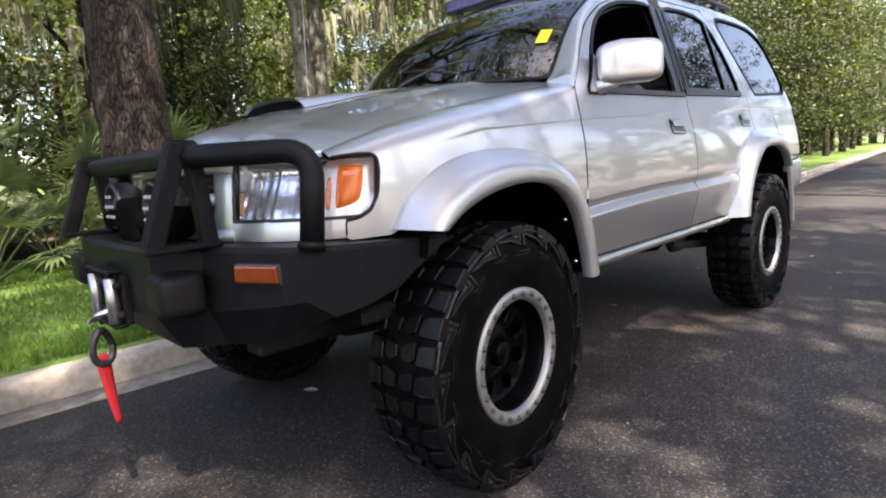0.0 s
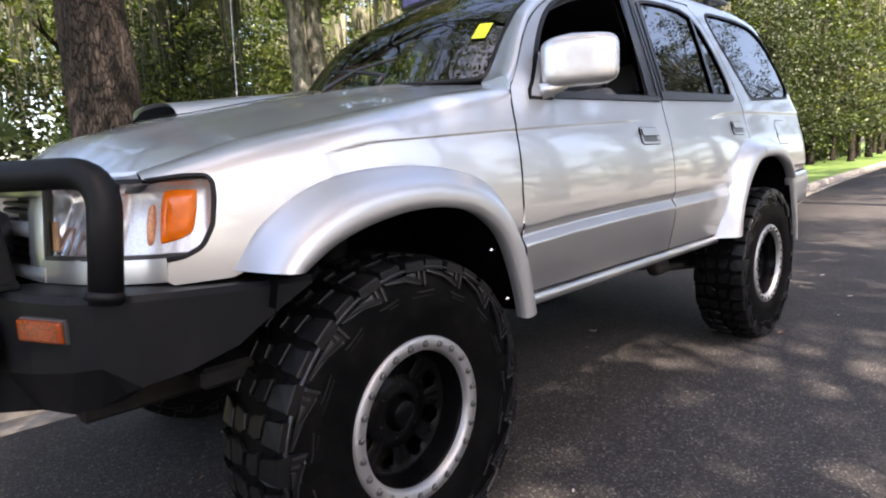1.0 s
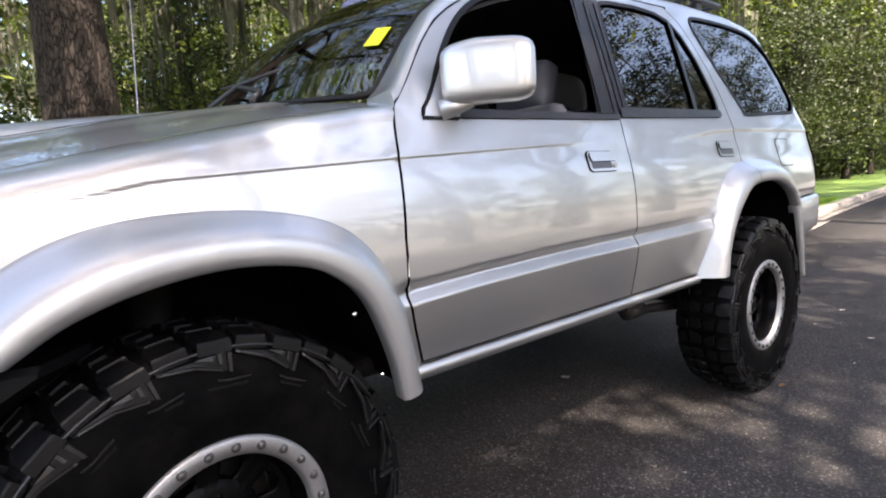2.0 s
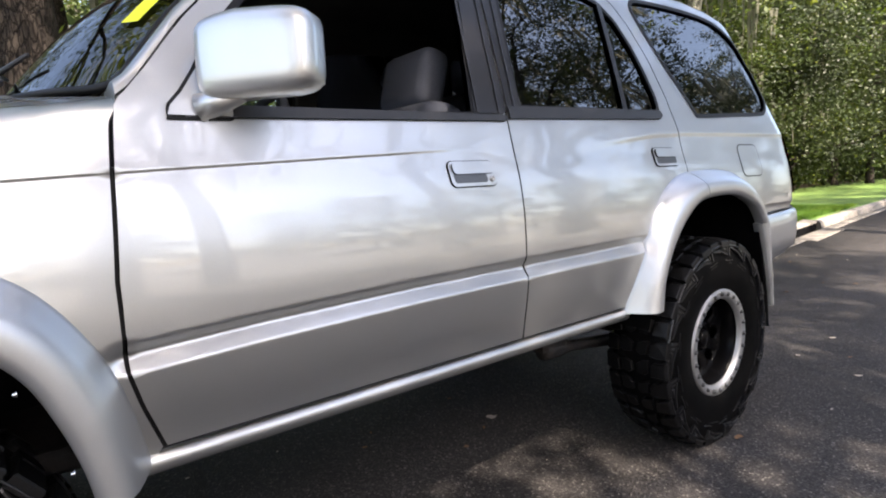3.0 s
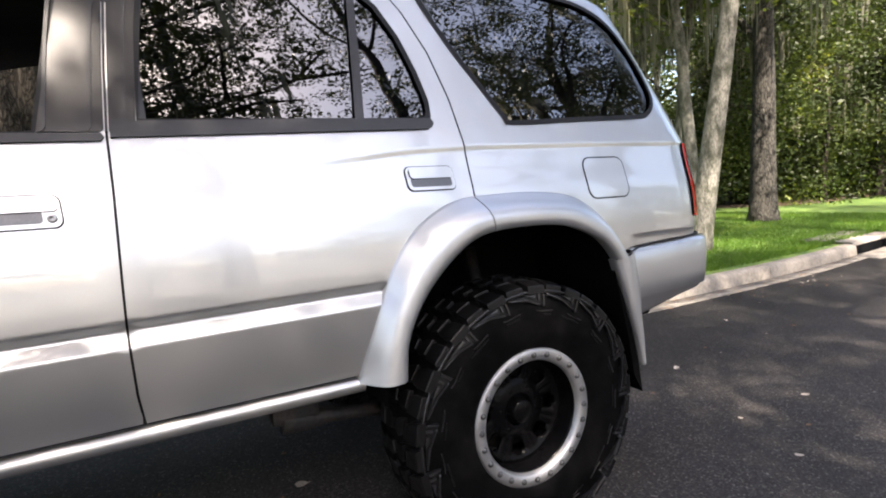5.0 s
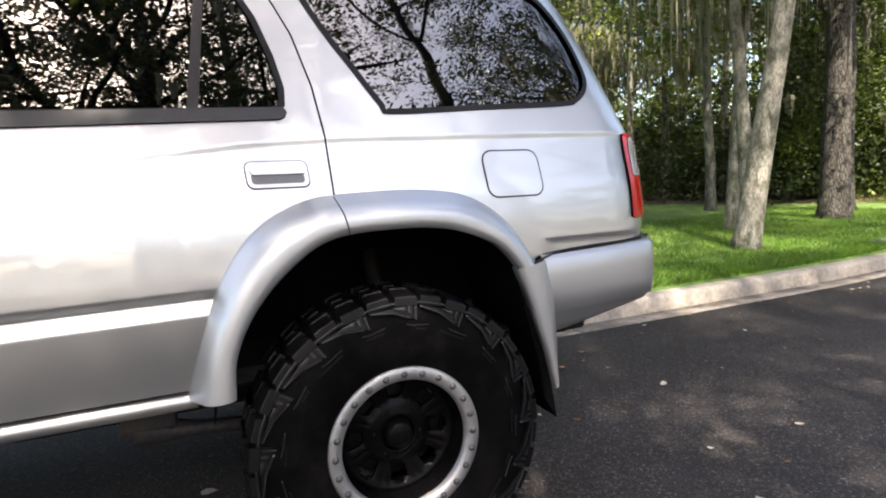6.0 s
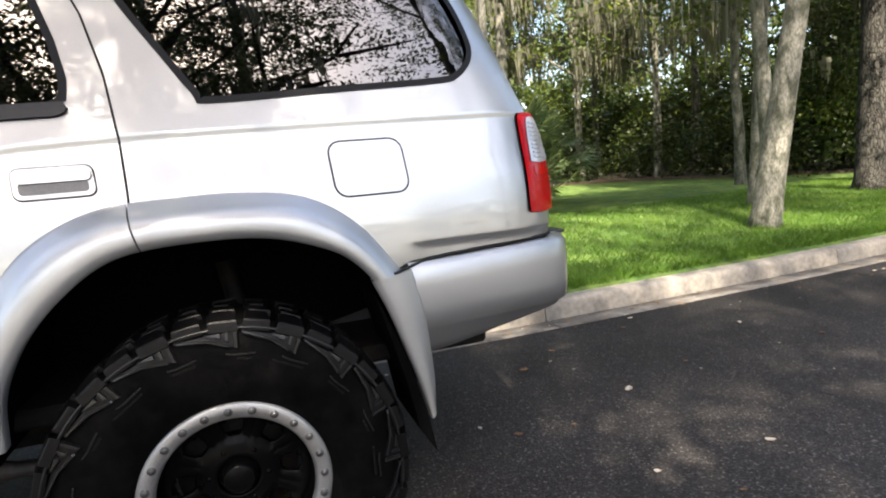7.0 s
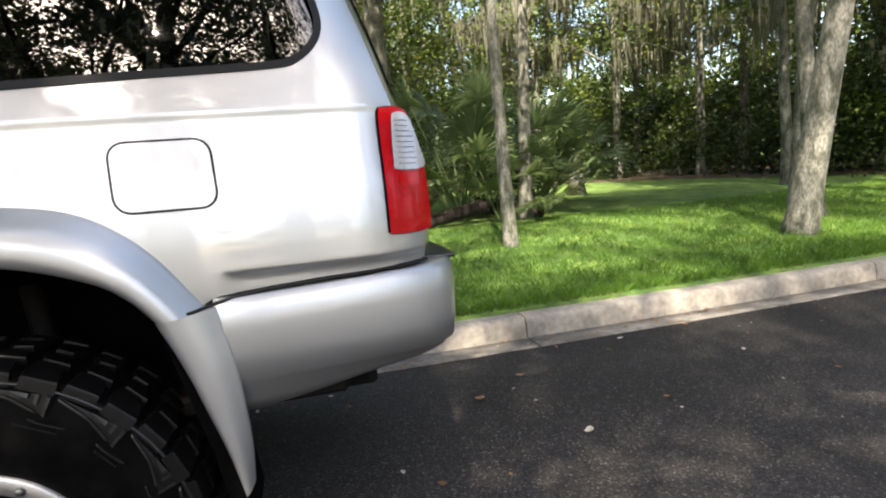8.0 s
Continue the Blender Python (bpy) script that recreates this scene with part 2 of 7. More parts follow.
BARK_GREY = bark_material("grey_bark", (0.020, 0.019, 0.017), (0.090, 0.085, 0.074), 26.0, 0.02)
BARK_PALE = material("pale_lichen_bark", (0.185, 0.178, 0.15), rough=0.95, vary=0.5, scale=7, second=(0.055, 0.058, 0.040), bump=0.02, bump_scale=22, stretch=(1.6, 1.6, 0.7))
# light and shade are put into these tones: LEAF_LIGHT sunlit, LEAF_DARK shaded
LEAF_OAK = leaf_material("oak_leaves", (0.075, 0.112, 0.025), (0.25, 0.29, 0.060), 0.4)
LEAF_LIGHT = leaf_material("sunlit_tone_leaves", (0.055, 0.088, 0.016), (0.23, 0.27, 0.05))
LEAF_DARK = leaf_material("shade_tone_leaves", (0.036, 0.056, 0.016), (0.12, 0.145, 0.038))
LEAF_ROADSIDE = leaf_material("leathery_oak_leaves", (0.030, 0.044, 0.014), (0.060, 0.080, 0.022), 0.35, 0.15)
LEAF_PALM = leaf_material("palm_fronds", (0.12, 0.17, 0.070), (0.36, 0.40, 0.22), 0.4, 0.35)
MOSS = leaf_material("hanging_moss", (0.18, 0.18, 0.13), (0.34, 0.33, 0.24), 0.4, 0.4)
DRY_LEAF = material("dry_leaf", (0.19, 0.105, 0.05), rough=0.8, vary=0.3, scale=30)
PALE_BIT = material("pale_leaf", (0.42, 0.37, 0.31), rough=0.8, vary=0.25, scale=40)


# ---- builders ----
from mathutils.geometry import delaunay_2d_cdt


def mesh_of(name, verts, faces, mat, smooth=True, normals=None):
    me = bpy.data.meshes.new(name)
    me.from_pydata([tuple(v) for v in verts], [], [tuple(f) for f in faces])
    me.materials.append(mat)
    me.polygons.foreach_set("use_smooth", [smooth] * len(me.polygons))
    if normals is not None:
        me.normals_split_custom_set_from_vertices([tuple(v) for v in normals])
    me.update()
    return me


def quads(name, q, mat, smooth=False):
    """A mesh of loose quads, fast: q is an array (n, 4, 3)."""
    n = len(q)
    me = bpy.data.meshes.new(name)
    me.vertices.add(4 * n), me.loops.add(4 * n), me.polygons.add(n)
    me.vertices.foreach_set("co", np.asarray(q, np.float32).ravel())
    me.loops.foreach_set("vertex_index", np.arange(4 * n, dtype=np.int32))
    me.polygons.foreach_set("loop_start", np.arange(0, 4 * n, 4, dtype=np.int32))
    me.materials.append(mat)
    me.polygons.foreach_set("use_smooth", [smooth] * n)
    me.update(calc_edges=True)
    return me


def part(name, me, parent, label=""):
    """Links a mesh as ONE object under a thing or a part; its coordinates are the world's."""
    ob = new(name, me)
    ob.parent = parent
    if parent.parent is None:
        ob.matrix_parent_inverse = parent.matrix_basis.inverted()
    return tagged(ob, label)


def thing(name, where, label, category, group="", kind=""):
    ob = new(name)
    ob.location = where
    return tagged(ob, label, category, group, kind)


def bm_mesh(name, bm, mat, smooth=False):
    me = bpy.data.meshes.new(name)
    bmesh.ops.recalc_face_normals(bm, faces=bm.faces)
    bm.to_mesh(me)
    bm.free()
    me.materials.append(mat)
    me.polygons.foreach_set("use_smooth", [smooth] * len(me.polygons))
    return me


def box_bm(cx, cy, cz, sx, sy, sz, bevel=0.0, seg=2, m=None, bm=None):
    """A box by centre and size, with rounded edges, turned by m about its centre."""
    own = bmesh.new()
    bmesh.ops.create_cube(own, size=1)
    for v in own.verts:
        v.co = Vector((v.co.x * sx, v.co.y * sy, v.co.z * sz))
    if bevel:
        bmesh.ops.bevel(own, geom=own.edges[:], offset=bevel, segments=seg, affect="EDGES", profile=0.6)
    for v in own.verts:
        v.co = (m @ v.co if m else v.co) + Vector((cx, cy, cz))
    if bm is None:
        return own
    tmp = bpy.data.meshes.new("tmp")
    own.to_mesh(tmp)
    own.free()
    bm.from_mesh(tmp)
    bpy.data.meshes.remove(tmp)
    return bm


def tube_arrays(path, radii, seg=10, cap=True, start=0):
    """Verts and faces of a round tube along a path."""
    path = [Vector(p) for p in path]
    if np.isscalar(radii):
        radii = [radii] * len(path)
    verts, faces = [], []
    side = None
    for i, p in enumerate(path):
        d = (path[min(i + 1, len(path) - 1)] - path[max(i - 1, 0)]).normalized()
        if side is None:
            side = d.orthogonal().normalized()
        side = (side - d * side.dot(d)).normalized()
        up = d.cross(side)
        for k in range(seg):
            a = 2 * math.pi * k / seg
            verts.append(p + (side * math.cos(a) + up * math.sin(a)) * radii[i])
        if i:
            b = start + (i - 1) * seg
            for k in range(seg):
                k2 = (k + 1) % seg
                faces.append((b + k, b + k2, b + seg + k2, b + seg + k))
    if cap:
        faces.append(tuple(start + k for k in reversed(range(seg))))
        faces.append(tuple(start + (len(path) - 1) * seg + k for k in range(seg)))
    return verts, faces


def tube(name, path, radii, mat, seg=12):
    v, f = tube_arrays(path, radii, seg)
    return mesh_of(name, v, f, mat)


def rounded_path(pts, r, n=6):
    """A path through pts whose inner corners are rounded by r."""
    pts = [Vector(p) for p in pts]
    out = [pts[0]]
    for a, b, c in zip(pts, pts[1:], pts[2:]):
        u, v = (a - b), (c - b)
        k = min(r, u.length * 0.49, v.length * 0.49)
        p, q = b + u.normalized() * k, b + v.normalized() * k
        for i in range(n + 1):
            t = i / n
            out.append(p * (1 - t) ** 2 + b * 2 * t * (1 - t) + q * t ** 2)
    return out + [pts[-1]]


def lathe(name, profile, mat, seg=64, axis_y=True, smooth=True, closed=False):
    """Turns a profile of (radius, y) round the y axis."""
    verts, faces = [], []
    n = len(profile)
    for k in range(seg):
        a = 2 * math.pi * k / seg
        for r, y in profile:
            verts.append((r * math.cos(a), y, r * math.sin(a)))
    for k in range(seg):
        k2 = (k + 1) % seg
        for i in range(n if closed else n - 1):
            j = (i + 1) % n
            faces.append((k * n + i, k * n + j, k2 * n + j, k2 * n + i))
    return mesh_of(name, verts, faces, mat, smooth)


def curve(pts, n=8, closed=False):
    """A Catmull-Rom line through 2D or 3D points."""
    P = [np.array(p, float) for p in pts]
    m = len(P)
    out = []
    for i in range(m if closed else m - 1):
        p0 = P[i - 1] if (closed or i) else 2 * P[0] - P[1]
        p1, p2 = P[i], P[(i + 1) % m]
        p3 = P[(i + 2) % m] if (closed or i + 2 < m) else 2 * P[-1] - P[-2]
        for k in range(n):
            t = k / n
            out.append(0.5 * (2 * p1 + (p2 - p0) * t + (2 * p0 - 5 * p1 + 4 * p2 - p3) * t ** 2 + (3 * p1 - p0 - 3 * p2 + p3) * t ** 3))
    if not closed:
        out.append(P[-1])
    return out


def resample(pts, step):
    P = np.array([np.array(p, float) for p in pts])
    s = np.concatenate([[0], np.cumsum(np.linalg.norm(np.diff(P, axis=0), axis=1))])
    k = max(2, int(round(s[-1] / step)) + 1)
    return np.stack([np.interp(np.linspace(0, s[-1], k), s, P[:, i]) for i in range(P.shape[1])], 1)


def step01(v, a, b):
    t = np.clip((np.asarray(v, float) - a) / (b - a), 0, 1)
    return t * t * (3 - 2 * t)

# ---- ground, road, kerb ----
KERB = curve([(-80, 4.5), (-30, 2.4), (-10, 1.62), (-4, 1.47), (-1, 1.39), (2, 1.30), (5, 1.265), (8, 1.32), (10, 1.50), (12, 1.72), (15, 2.02), (20, 2.45), (30, 3.15), (50, 4.6), (90, 8.0), (150, 13.0)], 10)
KX, KY = np.array([p[0] for p in KERB]), np.array([p[1] for p in KERB])


def kerb_y(x):
    return float(np.interp(x, KX, KY))


LAWN = 0.125


def lawn_z(x, y):
    """The lawn's height: nearly level, with low swells."""
    d = y - kerb_y(x)
    if d < 0:
        return LAWN
    return LAWN + 0.05 * float(step01(d, 0.6, 3.0)) * (noise.noise((x * 0.16, y * 0.16, 3.3)) + 0.15) + 0.012 * float(step01(d, 0.5, 1.0)) * noise.noise((x * 1.1, y * 1.1, 0.5))


GX = np.concatenate([[-700, -250, -90], np.arange(-60, -12, 6), np.arange(-12, 30, 0.8), np.arange(30, 66, 4), [90, 150, 300, 700]])
OFF = [(-700, 0.1), (-200, 0.1), (-60, 0.1), (-20, 0.1), (-12, 0.1), (-7.8, 0.10), (-7.7, -0.08), (-3, -0.08), (0.10, -0.08), (0.12, None)] + [(d, None) for d in (0.3, 0.6, 1.0, 1.5, 2, 2.7, 3.4, 4.2, 5, 6, 7, 8, 9.5, 11, 13, 15, 18, 22, 28, 40, 80, 200, 700)]
verts, faces = [], []
for x in GX:
    for d, z in OFF:
        y = kerb_y(x) + d
        verts.append((x, y, (lawn_z(x, y) if abs(x) < 60 and d < 40 else LAWN) if z is None else z))
k = len(OFF)
for i in range(len(GX) - 1):
    for j in range(k - 1):
        faces.append((i * k + j, (i + 1) * k + j, (i + 1) * k + j + 1, i * k + j + 1))
ground_me = mesh_of("ground", verts, faces, TURF)
ground_me.materials.append(BOUNCE_GROUND)
# across the road: the added pale bounce ground
for p in ground_me.polygons:
    if p.center.y < kerb_y(p.center.x) - 7.3:
        p.material_index = 1
tagged(new("ground", ground_me), "mown green lawn, unseen pale bounce ground added across the road", "ground", kind="structure")

RX = np.concatenate([np.arange(-80, -12, 4), np.arange(-12, 30, 0.5), np.arange(30, 150, 4)])
GUT = 0.21


def strip(name, offs, mat, xs=RX, label="", smooth=True):
    """A sheet along the kerb: offs are (distance from the kerb's face, height)."""
    vv = [(x, kerb_y(x) + d, z) for x in xs for d, z in offs]
    m = len(offs)
    ff = [(i * m + j, (i + 1) * m + j, (i + 1) * m + j + 1, i * m + j + 1) for i in range(len(xs) - 1) for j in range(m - 1)]
    return tagged(new(name, mesh_of(name, vv, ff, mat, smooth)), label, name.split("_")[0], kind="structure")


strip("road", [(-7.4, -0.07), (-7.4, 0.0), (-6, 0.0), (-4.5, 0.0), (-3, 0.0), (-1.6, 0.0), (-GUT, 0.0), (-GUT, -0.05)], ASPHALT, label="dark grey asphalt road with pale aggregate")
gutter = thing("gutter", (0, 1.1, 0), "pale concrete gutter strip along the road", "gutter", kind="structure")
kerb = thing("kerb", (0, 1.4, 0), "weathered concrete kerb edging the lawn", "kerb", kind="structure")
KSEC = [(-0.004, -0.04), (-0.002, 0.0), (0.008, 0.085), (0.016, 0.115), (0.034, 0.131), (0.06, 0.135), (0.15, 0.136), (0.168, 0.128), (0.172, 0.05)]
GSEC = [(-GUT, -0.03), (-GUT, 0.004), (-0.11, 0.002), (-0.006, -0.002), (-0.006, -0.03)]


def along(name, sec, x0, x1, mat, parent):
    xs = np.linspace(x0, x1, max(3, int((x1 - x0) / 0.4)))
    m = len(sec)
    vv = [(x, kerb_y(x) + d, z) for x in xs for d, z in sec]
    ff = [(i * m + j, (i + 1) * m + j, (i + 1) * m + j + 1, i * m + j + 1) for i in range(len(xs) - 1) for j in range(m - 1)]
    ff += [tuple(range(m))[::-1], tuple((len(xs) - 1) * m + j for j in range(m))]
    return part(name, mesh_of(name, vv, ff, mat, True), parent)


INLET = (10.15, 11.75)
x = -44.05
while x < 130:
    x1 = x + 3.05
    if x1 > INLET[0] and x < INLET[0]:
        x1 = INLET[0]
    if not (INLET[0] <= x < INLET[1]):
        along("kerb_stone", KSEC, x + 0.004, x1 - 0.004, CONCRETE, kerb)
        along("gutter_slab", GSEC, x + 0.004, x1 - 0.004, GUTTER, gutter)
        x = x1
    else:
        x = INLET[1]
# storm inlet: an apron, a black sheet as the opening's shade under a slab
along("gutter_slab", [(-0.36, -0.03), (-0.35, 0.004), (-0.3, 0.006), (-0.02, 0.004), (0.06, -0.03), (0.3, -0.07)], INLET[0] - 0.25, INLET[1] + 0.1, GUTTER, gutter)
inlet = thing("storm_inlet", (10.9, kerb_y(10.9) + 0.3, 0), "concrete storm-drain inlet with a dark opening under its slab", "drain inlet")
along("top_slab", [(0.06, 0.105), (0.06, 0.150), (0.10, 0.158), (0.75, 0.158), (0.75, 0.02)], INLET[0] + 0.002, INLET[1] - 0.002, CONCRETE, inlet)
along("throat", [(-0.01, -0.03), (0.070, -0.02), (0.072, 0.104), (0.75, 0.104), (0.75, 0.02)], INLET[0] + 0.004, INLET[1] - 0.004, CAVITY, inlet)


# ---- the car: x runs from nose to tail (front axle at 0), -y is the driver's side ----
suv = thing("suv", (1.45, 0, 0), "silver lifted four-door off-road SUV parked beside the kerb", "car")

PROFILE = ((0.40, 0.770), (0.655, 0.803), (0.76, 0.828), (0.86, 0.842), (0.95, 0.845), (1.05, 0.840), (1.15, 0.824), (1.22, 0.803), (1.34, 0.774), (1.45, 0.738), (1.60, 0.684), (1.80, 0.607), (2.0, 0.525))
ZG = np.arange(0.35, 2.0, 0.002)


def gauss(a, sigma):
    k = np.arange(-int(4 * sigma), int(4 * sigma) + 1)
    w = np.exp(-0.5 * (k / sigma) ** 2)
    return np.convolve(np.pad(a, len(k) // 2, mode="edge"), w / w.sum(), mode="valid")


BROAD = gauss(np.interp(ZG, *zip(*PROFILE)), 12)
MOULD = gauss(np.interp(ZG, (0.655, 0.853, 0.858, 0.889, 0.894, 0.916, 0.920), (0.0, 0.008, 0.008, -0.016, -0.017, -0.001, 0.0)), 1.3)


def mould_line(x):
    return 0.886 + np.interp(x, (0.50, 0.80, 1.22, 1.6, 2.25), (-0.034, -0.018, -0.005, 0.0, 0.009))


def crease_front(x):
    return np.interp(x, (-0.5, 0.0, 0.55, 1.0, 1.4), (1.075, 1.165, 1.197, 1.219, 1.238))


def crease_rear(x):
    return np.interp(x, (1.85, 2.05, 2.35, 2.6, 3.0, 3.7), (1.215, 1.255, 1.287, 1.298, 1.302, 1.305))


def width(x, z):
    """Half the car's width at a place along it and a height."""
    x, z = np.asarray(x, float), np.asarray(z, float)
    w = np.interp(z, ZG, BROAD)
    w = w + np.interp(z - mould_line(x) + 0.886, ZG, MOULD) * step01(x, 0.50, 0.53) * (1 - step01(x, 2.20, 2.30))
    w = w - 0.09 * np.clip((0.3 - x) / 0.8, 0, None) ** 2
    tail = 3.47 - np.clip(z - 1.3, 0, None) * 0.36
    w = w - 0.10 * np.clip((x - tail) / 0.22, 0, 1.4) ** 2.5
    d = z - crease_front(x)
    w = w + 0.0042 * (1 - step01(x, 1.15, 1.45)) * step01(d, -0.004, 0.004) * np.exp(-np.clip(d, 0, None) / 0.05)
    d = z - crease_rear(x)
    w = w + 0.006 * step01(x, 1.9, 2.3) * step01(d, -0.012, 0.012) * np.exp(-np.clip(d, 0, None) / 0.05)
    w = w - 0.010 * step01(x, 3.19, 3.26) * (1 - step01(z, 0.958, 0.980))
    return w


CREST_CABIN = ((0.56, 1.325), (0.61, 1.365), (0.66, 1.43), (0.72, 1.51), (0.80, 1.595), (0.88, 1.65), (1.0, 1.715), (1.2, 1.785), (1.4, 1.825), (1.6, 1.845), (2.0, 1.868), (2.5, 1.887), (3.0, 1.890), (3.2, 1.878), (3.35, 1.845), (3.45, 1.80), (3.55, 1.72))
EDGE_CABIN_Y = ((0.56, 0.650), (0.66, 0.640), (1.2, 0.575), (1.4, 0.530), (1.6, 0.510), (3.0, 0.500), (3.55, 0.47))
EDGE_CABIN_UP = ((0.56, 0.02), (0.66, 0.028), (1.2, 0.05), (1.6, 0.058), (3.0, 0.058), (3.4, 0.045), (3.55, 0.03))
EDGE_FENDER = ((-0.70, 1.07), (-0.52, 1.118), (-0.3, 1.185), (0.0, 1.250), (0.3, 1.305), (0.62, 1.352))
ROLL = 0.16                                       # length of the turn from the side into the top


def crest(x, fender):
    if fender:
        top = np.interp(x, *zip(*EDGE_FENDER))
        return top - np.interp(x, (-0.5, 0.0, 0.6), (0.085, 0.080, 0.052)), np.interp(x, (-0.5, 0.2, 0.6), (0.685, 0.695, 0.712)), top
    zt = np.interp(x, *zip(*CREST_CABIN))
    return zt, np.interp(x, *zip(*EDGE_CABIN_Y)), zt + np.interp(x, *zip(*EDGE_CABIN_UP))


def skin(x, s, fender=False, out=0.0):
    """The body's outside on the +y half: height s up to the crest, then on over the turn. Places and normals."""
    def raw(x, s):
        zt, y1, z1 = crest(x, fender)
        z0 = np.minimum(s, zt)
        y0 = width(x, z0)
        u = np.clip((s - zt) / ROLL, 0, 1)
        sl = (width(x, zt) - width(x, zt - 0.02)) / 0.02
        yt = width(x, zt)
        h = 0.45 * np.hypot(yt - y1, z1 - zt)
        ln = np.hypot(sl, 1)
        ay, az = yt + sl / ln * h, zt + h / ln
        by, bz = y1 + h * 0.98, z1 - 0.12 * h
        c = [(1 - u) ** 3, 3 * u * (1 - u) ** 2, 3 * u * u * (1 - u), u ** 3]
        yr, zr = c[0] * yt + c[1] * ay + c[2] * by + c[3] * y1, c[0] * zt + c[1] * az + c[2] * bz + c[3] * z1
        return np.stack([x, np.where(u > 0, yr, y0), np.where(u > 0, zr, z0)], -1)
    x, s = np.asarray(x, float), np.asarray(s, float)
    p = raw(x, s)
    e = 0.0015
    dx, ds = raw(x + e, s) - raw(x - e, s), raw(x, s + e) - raw(x, s - e)
    nrm = np.cross(ds, dx)
    nrm /= np.linalg.norm(nrm, axis=-1, keepdims=True) + 1e-12
    return p + nrm * out, nrm


def inside(poly, p):
    """Which of the points lie inside a closed 2D line."""
    q = np.roll(poly, -1, 0)
    hit = np.zeros(len(p), bool)
    for (x1, y1), (x2, y2) in zip(poly, q):
        if y1 != y2:
            hit ^= ((y1 > p[:, 1]) != (y2 > p[:, 1])) & (p[:, 0] < (x2 - x1) * (p[:, 1] - y1) / (y2 - y1) + x1)
    return hit


def edge_gap(poly, p):
    q, best = np.roll(poly, -1, 0), np.full(len(p), 9.0)
    for a, b in zip(poly, q):
        d = b - a
        t = np.clip(((p - a) @ d) / (d @ d + 1e-12), 0, 1)
        best = np.minimum(best, np.linalg.norm(p - a - t[:, None] * d, axis=1))
    return best


def shifted(poly, d):
    """A closed line moved outwards by d."""
    a, b = np.roll(poly, 1, 0), np.roll(poly, -1, 0)
    t = b - a
    t /= np.linalg.norm(t, axis=1, keepdims=True) + 1e-12
    area = 0.5 * np.sum(poly[:, 0] * b[:, 1] - b[:, 0] * poly[:, 1])
    n = np.stack([t[:, 1], -t[:, 0]], 1) * (1 if area > 0 else -1)
    return poly + n * d


ROWS_Z = np.concatenate([np.arange(0.60, 0.935, 0.03), np.arange(0.94, 0.99, 0.01), np.arange(1.0, 1.16, 0.025), np.arange(1.16, 1.33, 0.008), np.arange(1.34, 2.3, 0.025)])


def skin_panel(name, outline, mat, sign=-1, holes=(), fender=False, out=0.0, flange=0.012, dx=0.03):
    """A panel cut out of the body's skin, with its edge turned in. sign -1: driver's side."""
    loops = [resample(list(map(tuple, np.vstack([l, l[:1]]))), min(0.02, 0.55 * dx))[:-1] for l in (outline, *holes)]
    outer = loops[0]
    gx, gz = np.meshgrid(np.arange(outer[:, 0].min(), outer[:, 0].max(), dx), ROWS_Z)
    pts = np.stack([gx.ravel(), gz.ravel()], 1)
    lo, hi = outer[:, 0].min(), outer[:, 0].max()
    for line, a, b, rows, room in ((mould_line, 0.48, 2.32, tuple(np.arange(-0.044, 0.056, 0.004)), 0.056), (crease_front, -0.6, 1.5, (-0.007, -0.004, -0.002, 0.0, 0.002, 0.004, 0.007, 0.013), 0.016), (crease_rear, 1.85, 3.75, (-0.016, -0.012, -0.006, 0.0, 0.006, 0.012, 0.018), 0.022)):
        run = np.arange(max(lo, a), min(hi, b), dx)
        if len(run):
            near_line = (np.abs(pts[:, 1] - line(pts[:, 0])) < room) & (pts[:, 0] > a) & (pts[:, 0] < b)
            pts = np.vstack([pts[~near_line]] + [np.stack([run, line(run) + r], 1) for r in rows])
    keep = inside(outer, pts) & (edge_gap(outer, pts) > 0.003)
    for h in loops[1:]:
        keep &= ~inside(h, pts) & (edge_gap(h, pts) > 0.003)
    pts = pts[keep]
    every, edges = [], []
    for l in loops:
        b = len(every)
        every += [Vector(p) for p in l]
        edges += [(b + i, b + (i + 1) % len(l)) for i in range(len(l))]
    every += [Vector(p) for p in pts]
    vs, _, fs, *_ = delaunay_2d_cdt(every, edges, [], 0, 1e-6)
    flat = np.array([tuple(v) for v in vs])
    tri = np.array([f for f in fs])
    mid = flat[tri].mean(1)
    ok = inside(outer, mid)
    for h in loops[1:]:
        ok &= ~inside(h, mid)
    tri = tri[ok]
    p, n = skin(flat[:, 0], flat[:, 1], fender, out)
    a = flat[tri]
    turn = (a[:, 1, 0] - a[:, 0, 0]) * (a[:, 2, 1] - a[:, 0, 1]) - (a[:, 1, 1] - a[:, 0, 1]) * (a[:, 2, 0] - a[:, 0, 0])
    tri[turn > 0] = tri[turn > 0][:, ::-1]
    verts, norms, faces = list(p), list(n), [tuple(t) for t in tri]
    if flange:
        for l in loops:
            q, m = skin(l[:, 0], l[:, 1], fender, out)
            r = q - m * flange
            b, k = len(verts), len(l)
            side = np.cross(np.roll(q, -1, 0) - q, m)
            side /= np.linalg.norm(side, axis=1, keepdims=True) + 1e-9
            verts += list(q) + list(r)
            norms += list(side) * 2
            faces += [(b + i, b + (i + 1) % k, b + k + (i + 1) % k, b + k + i) for i in range(k)]
    verts, norms = np.array(verts), np.array(norms)
    if sign < 0:
        verts[:, 1] *= -1
        norms[:, 1] *= -1
        faces = [f[::-1] for f in faces]
    return mesh_of(name, verts, faces, mat, True, norms)


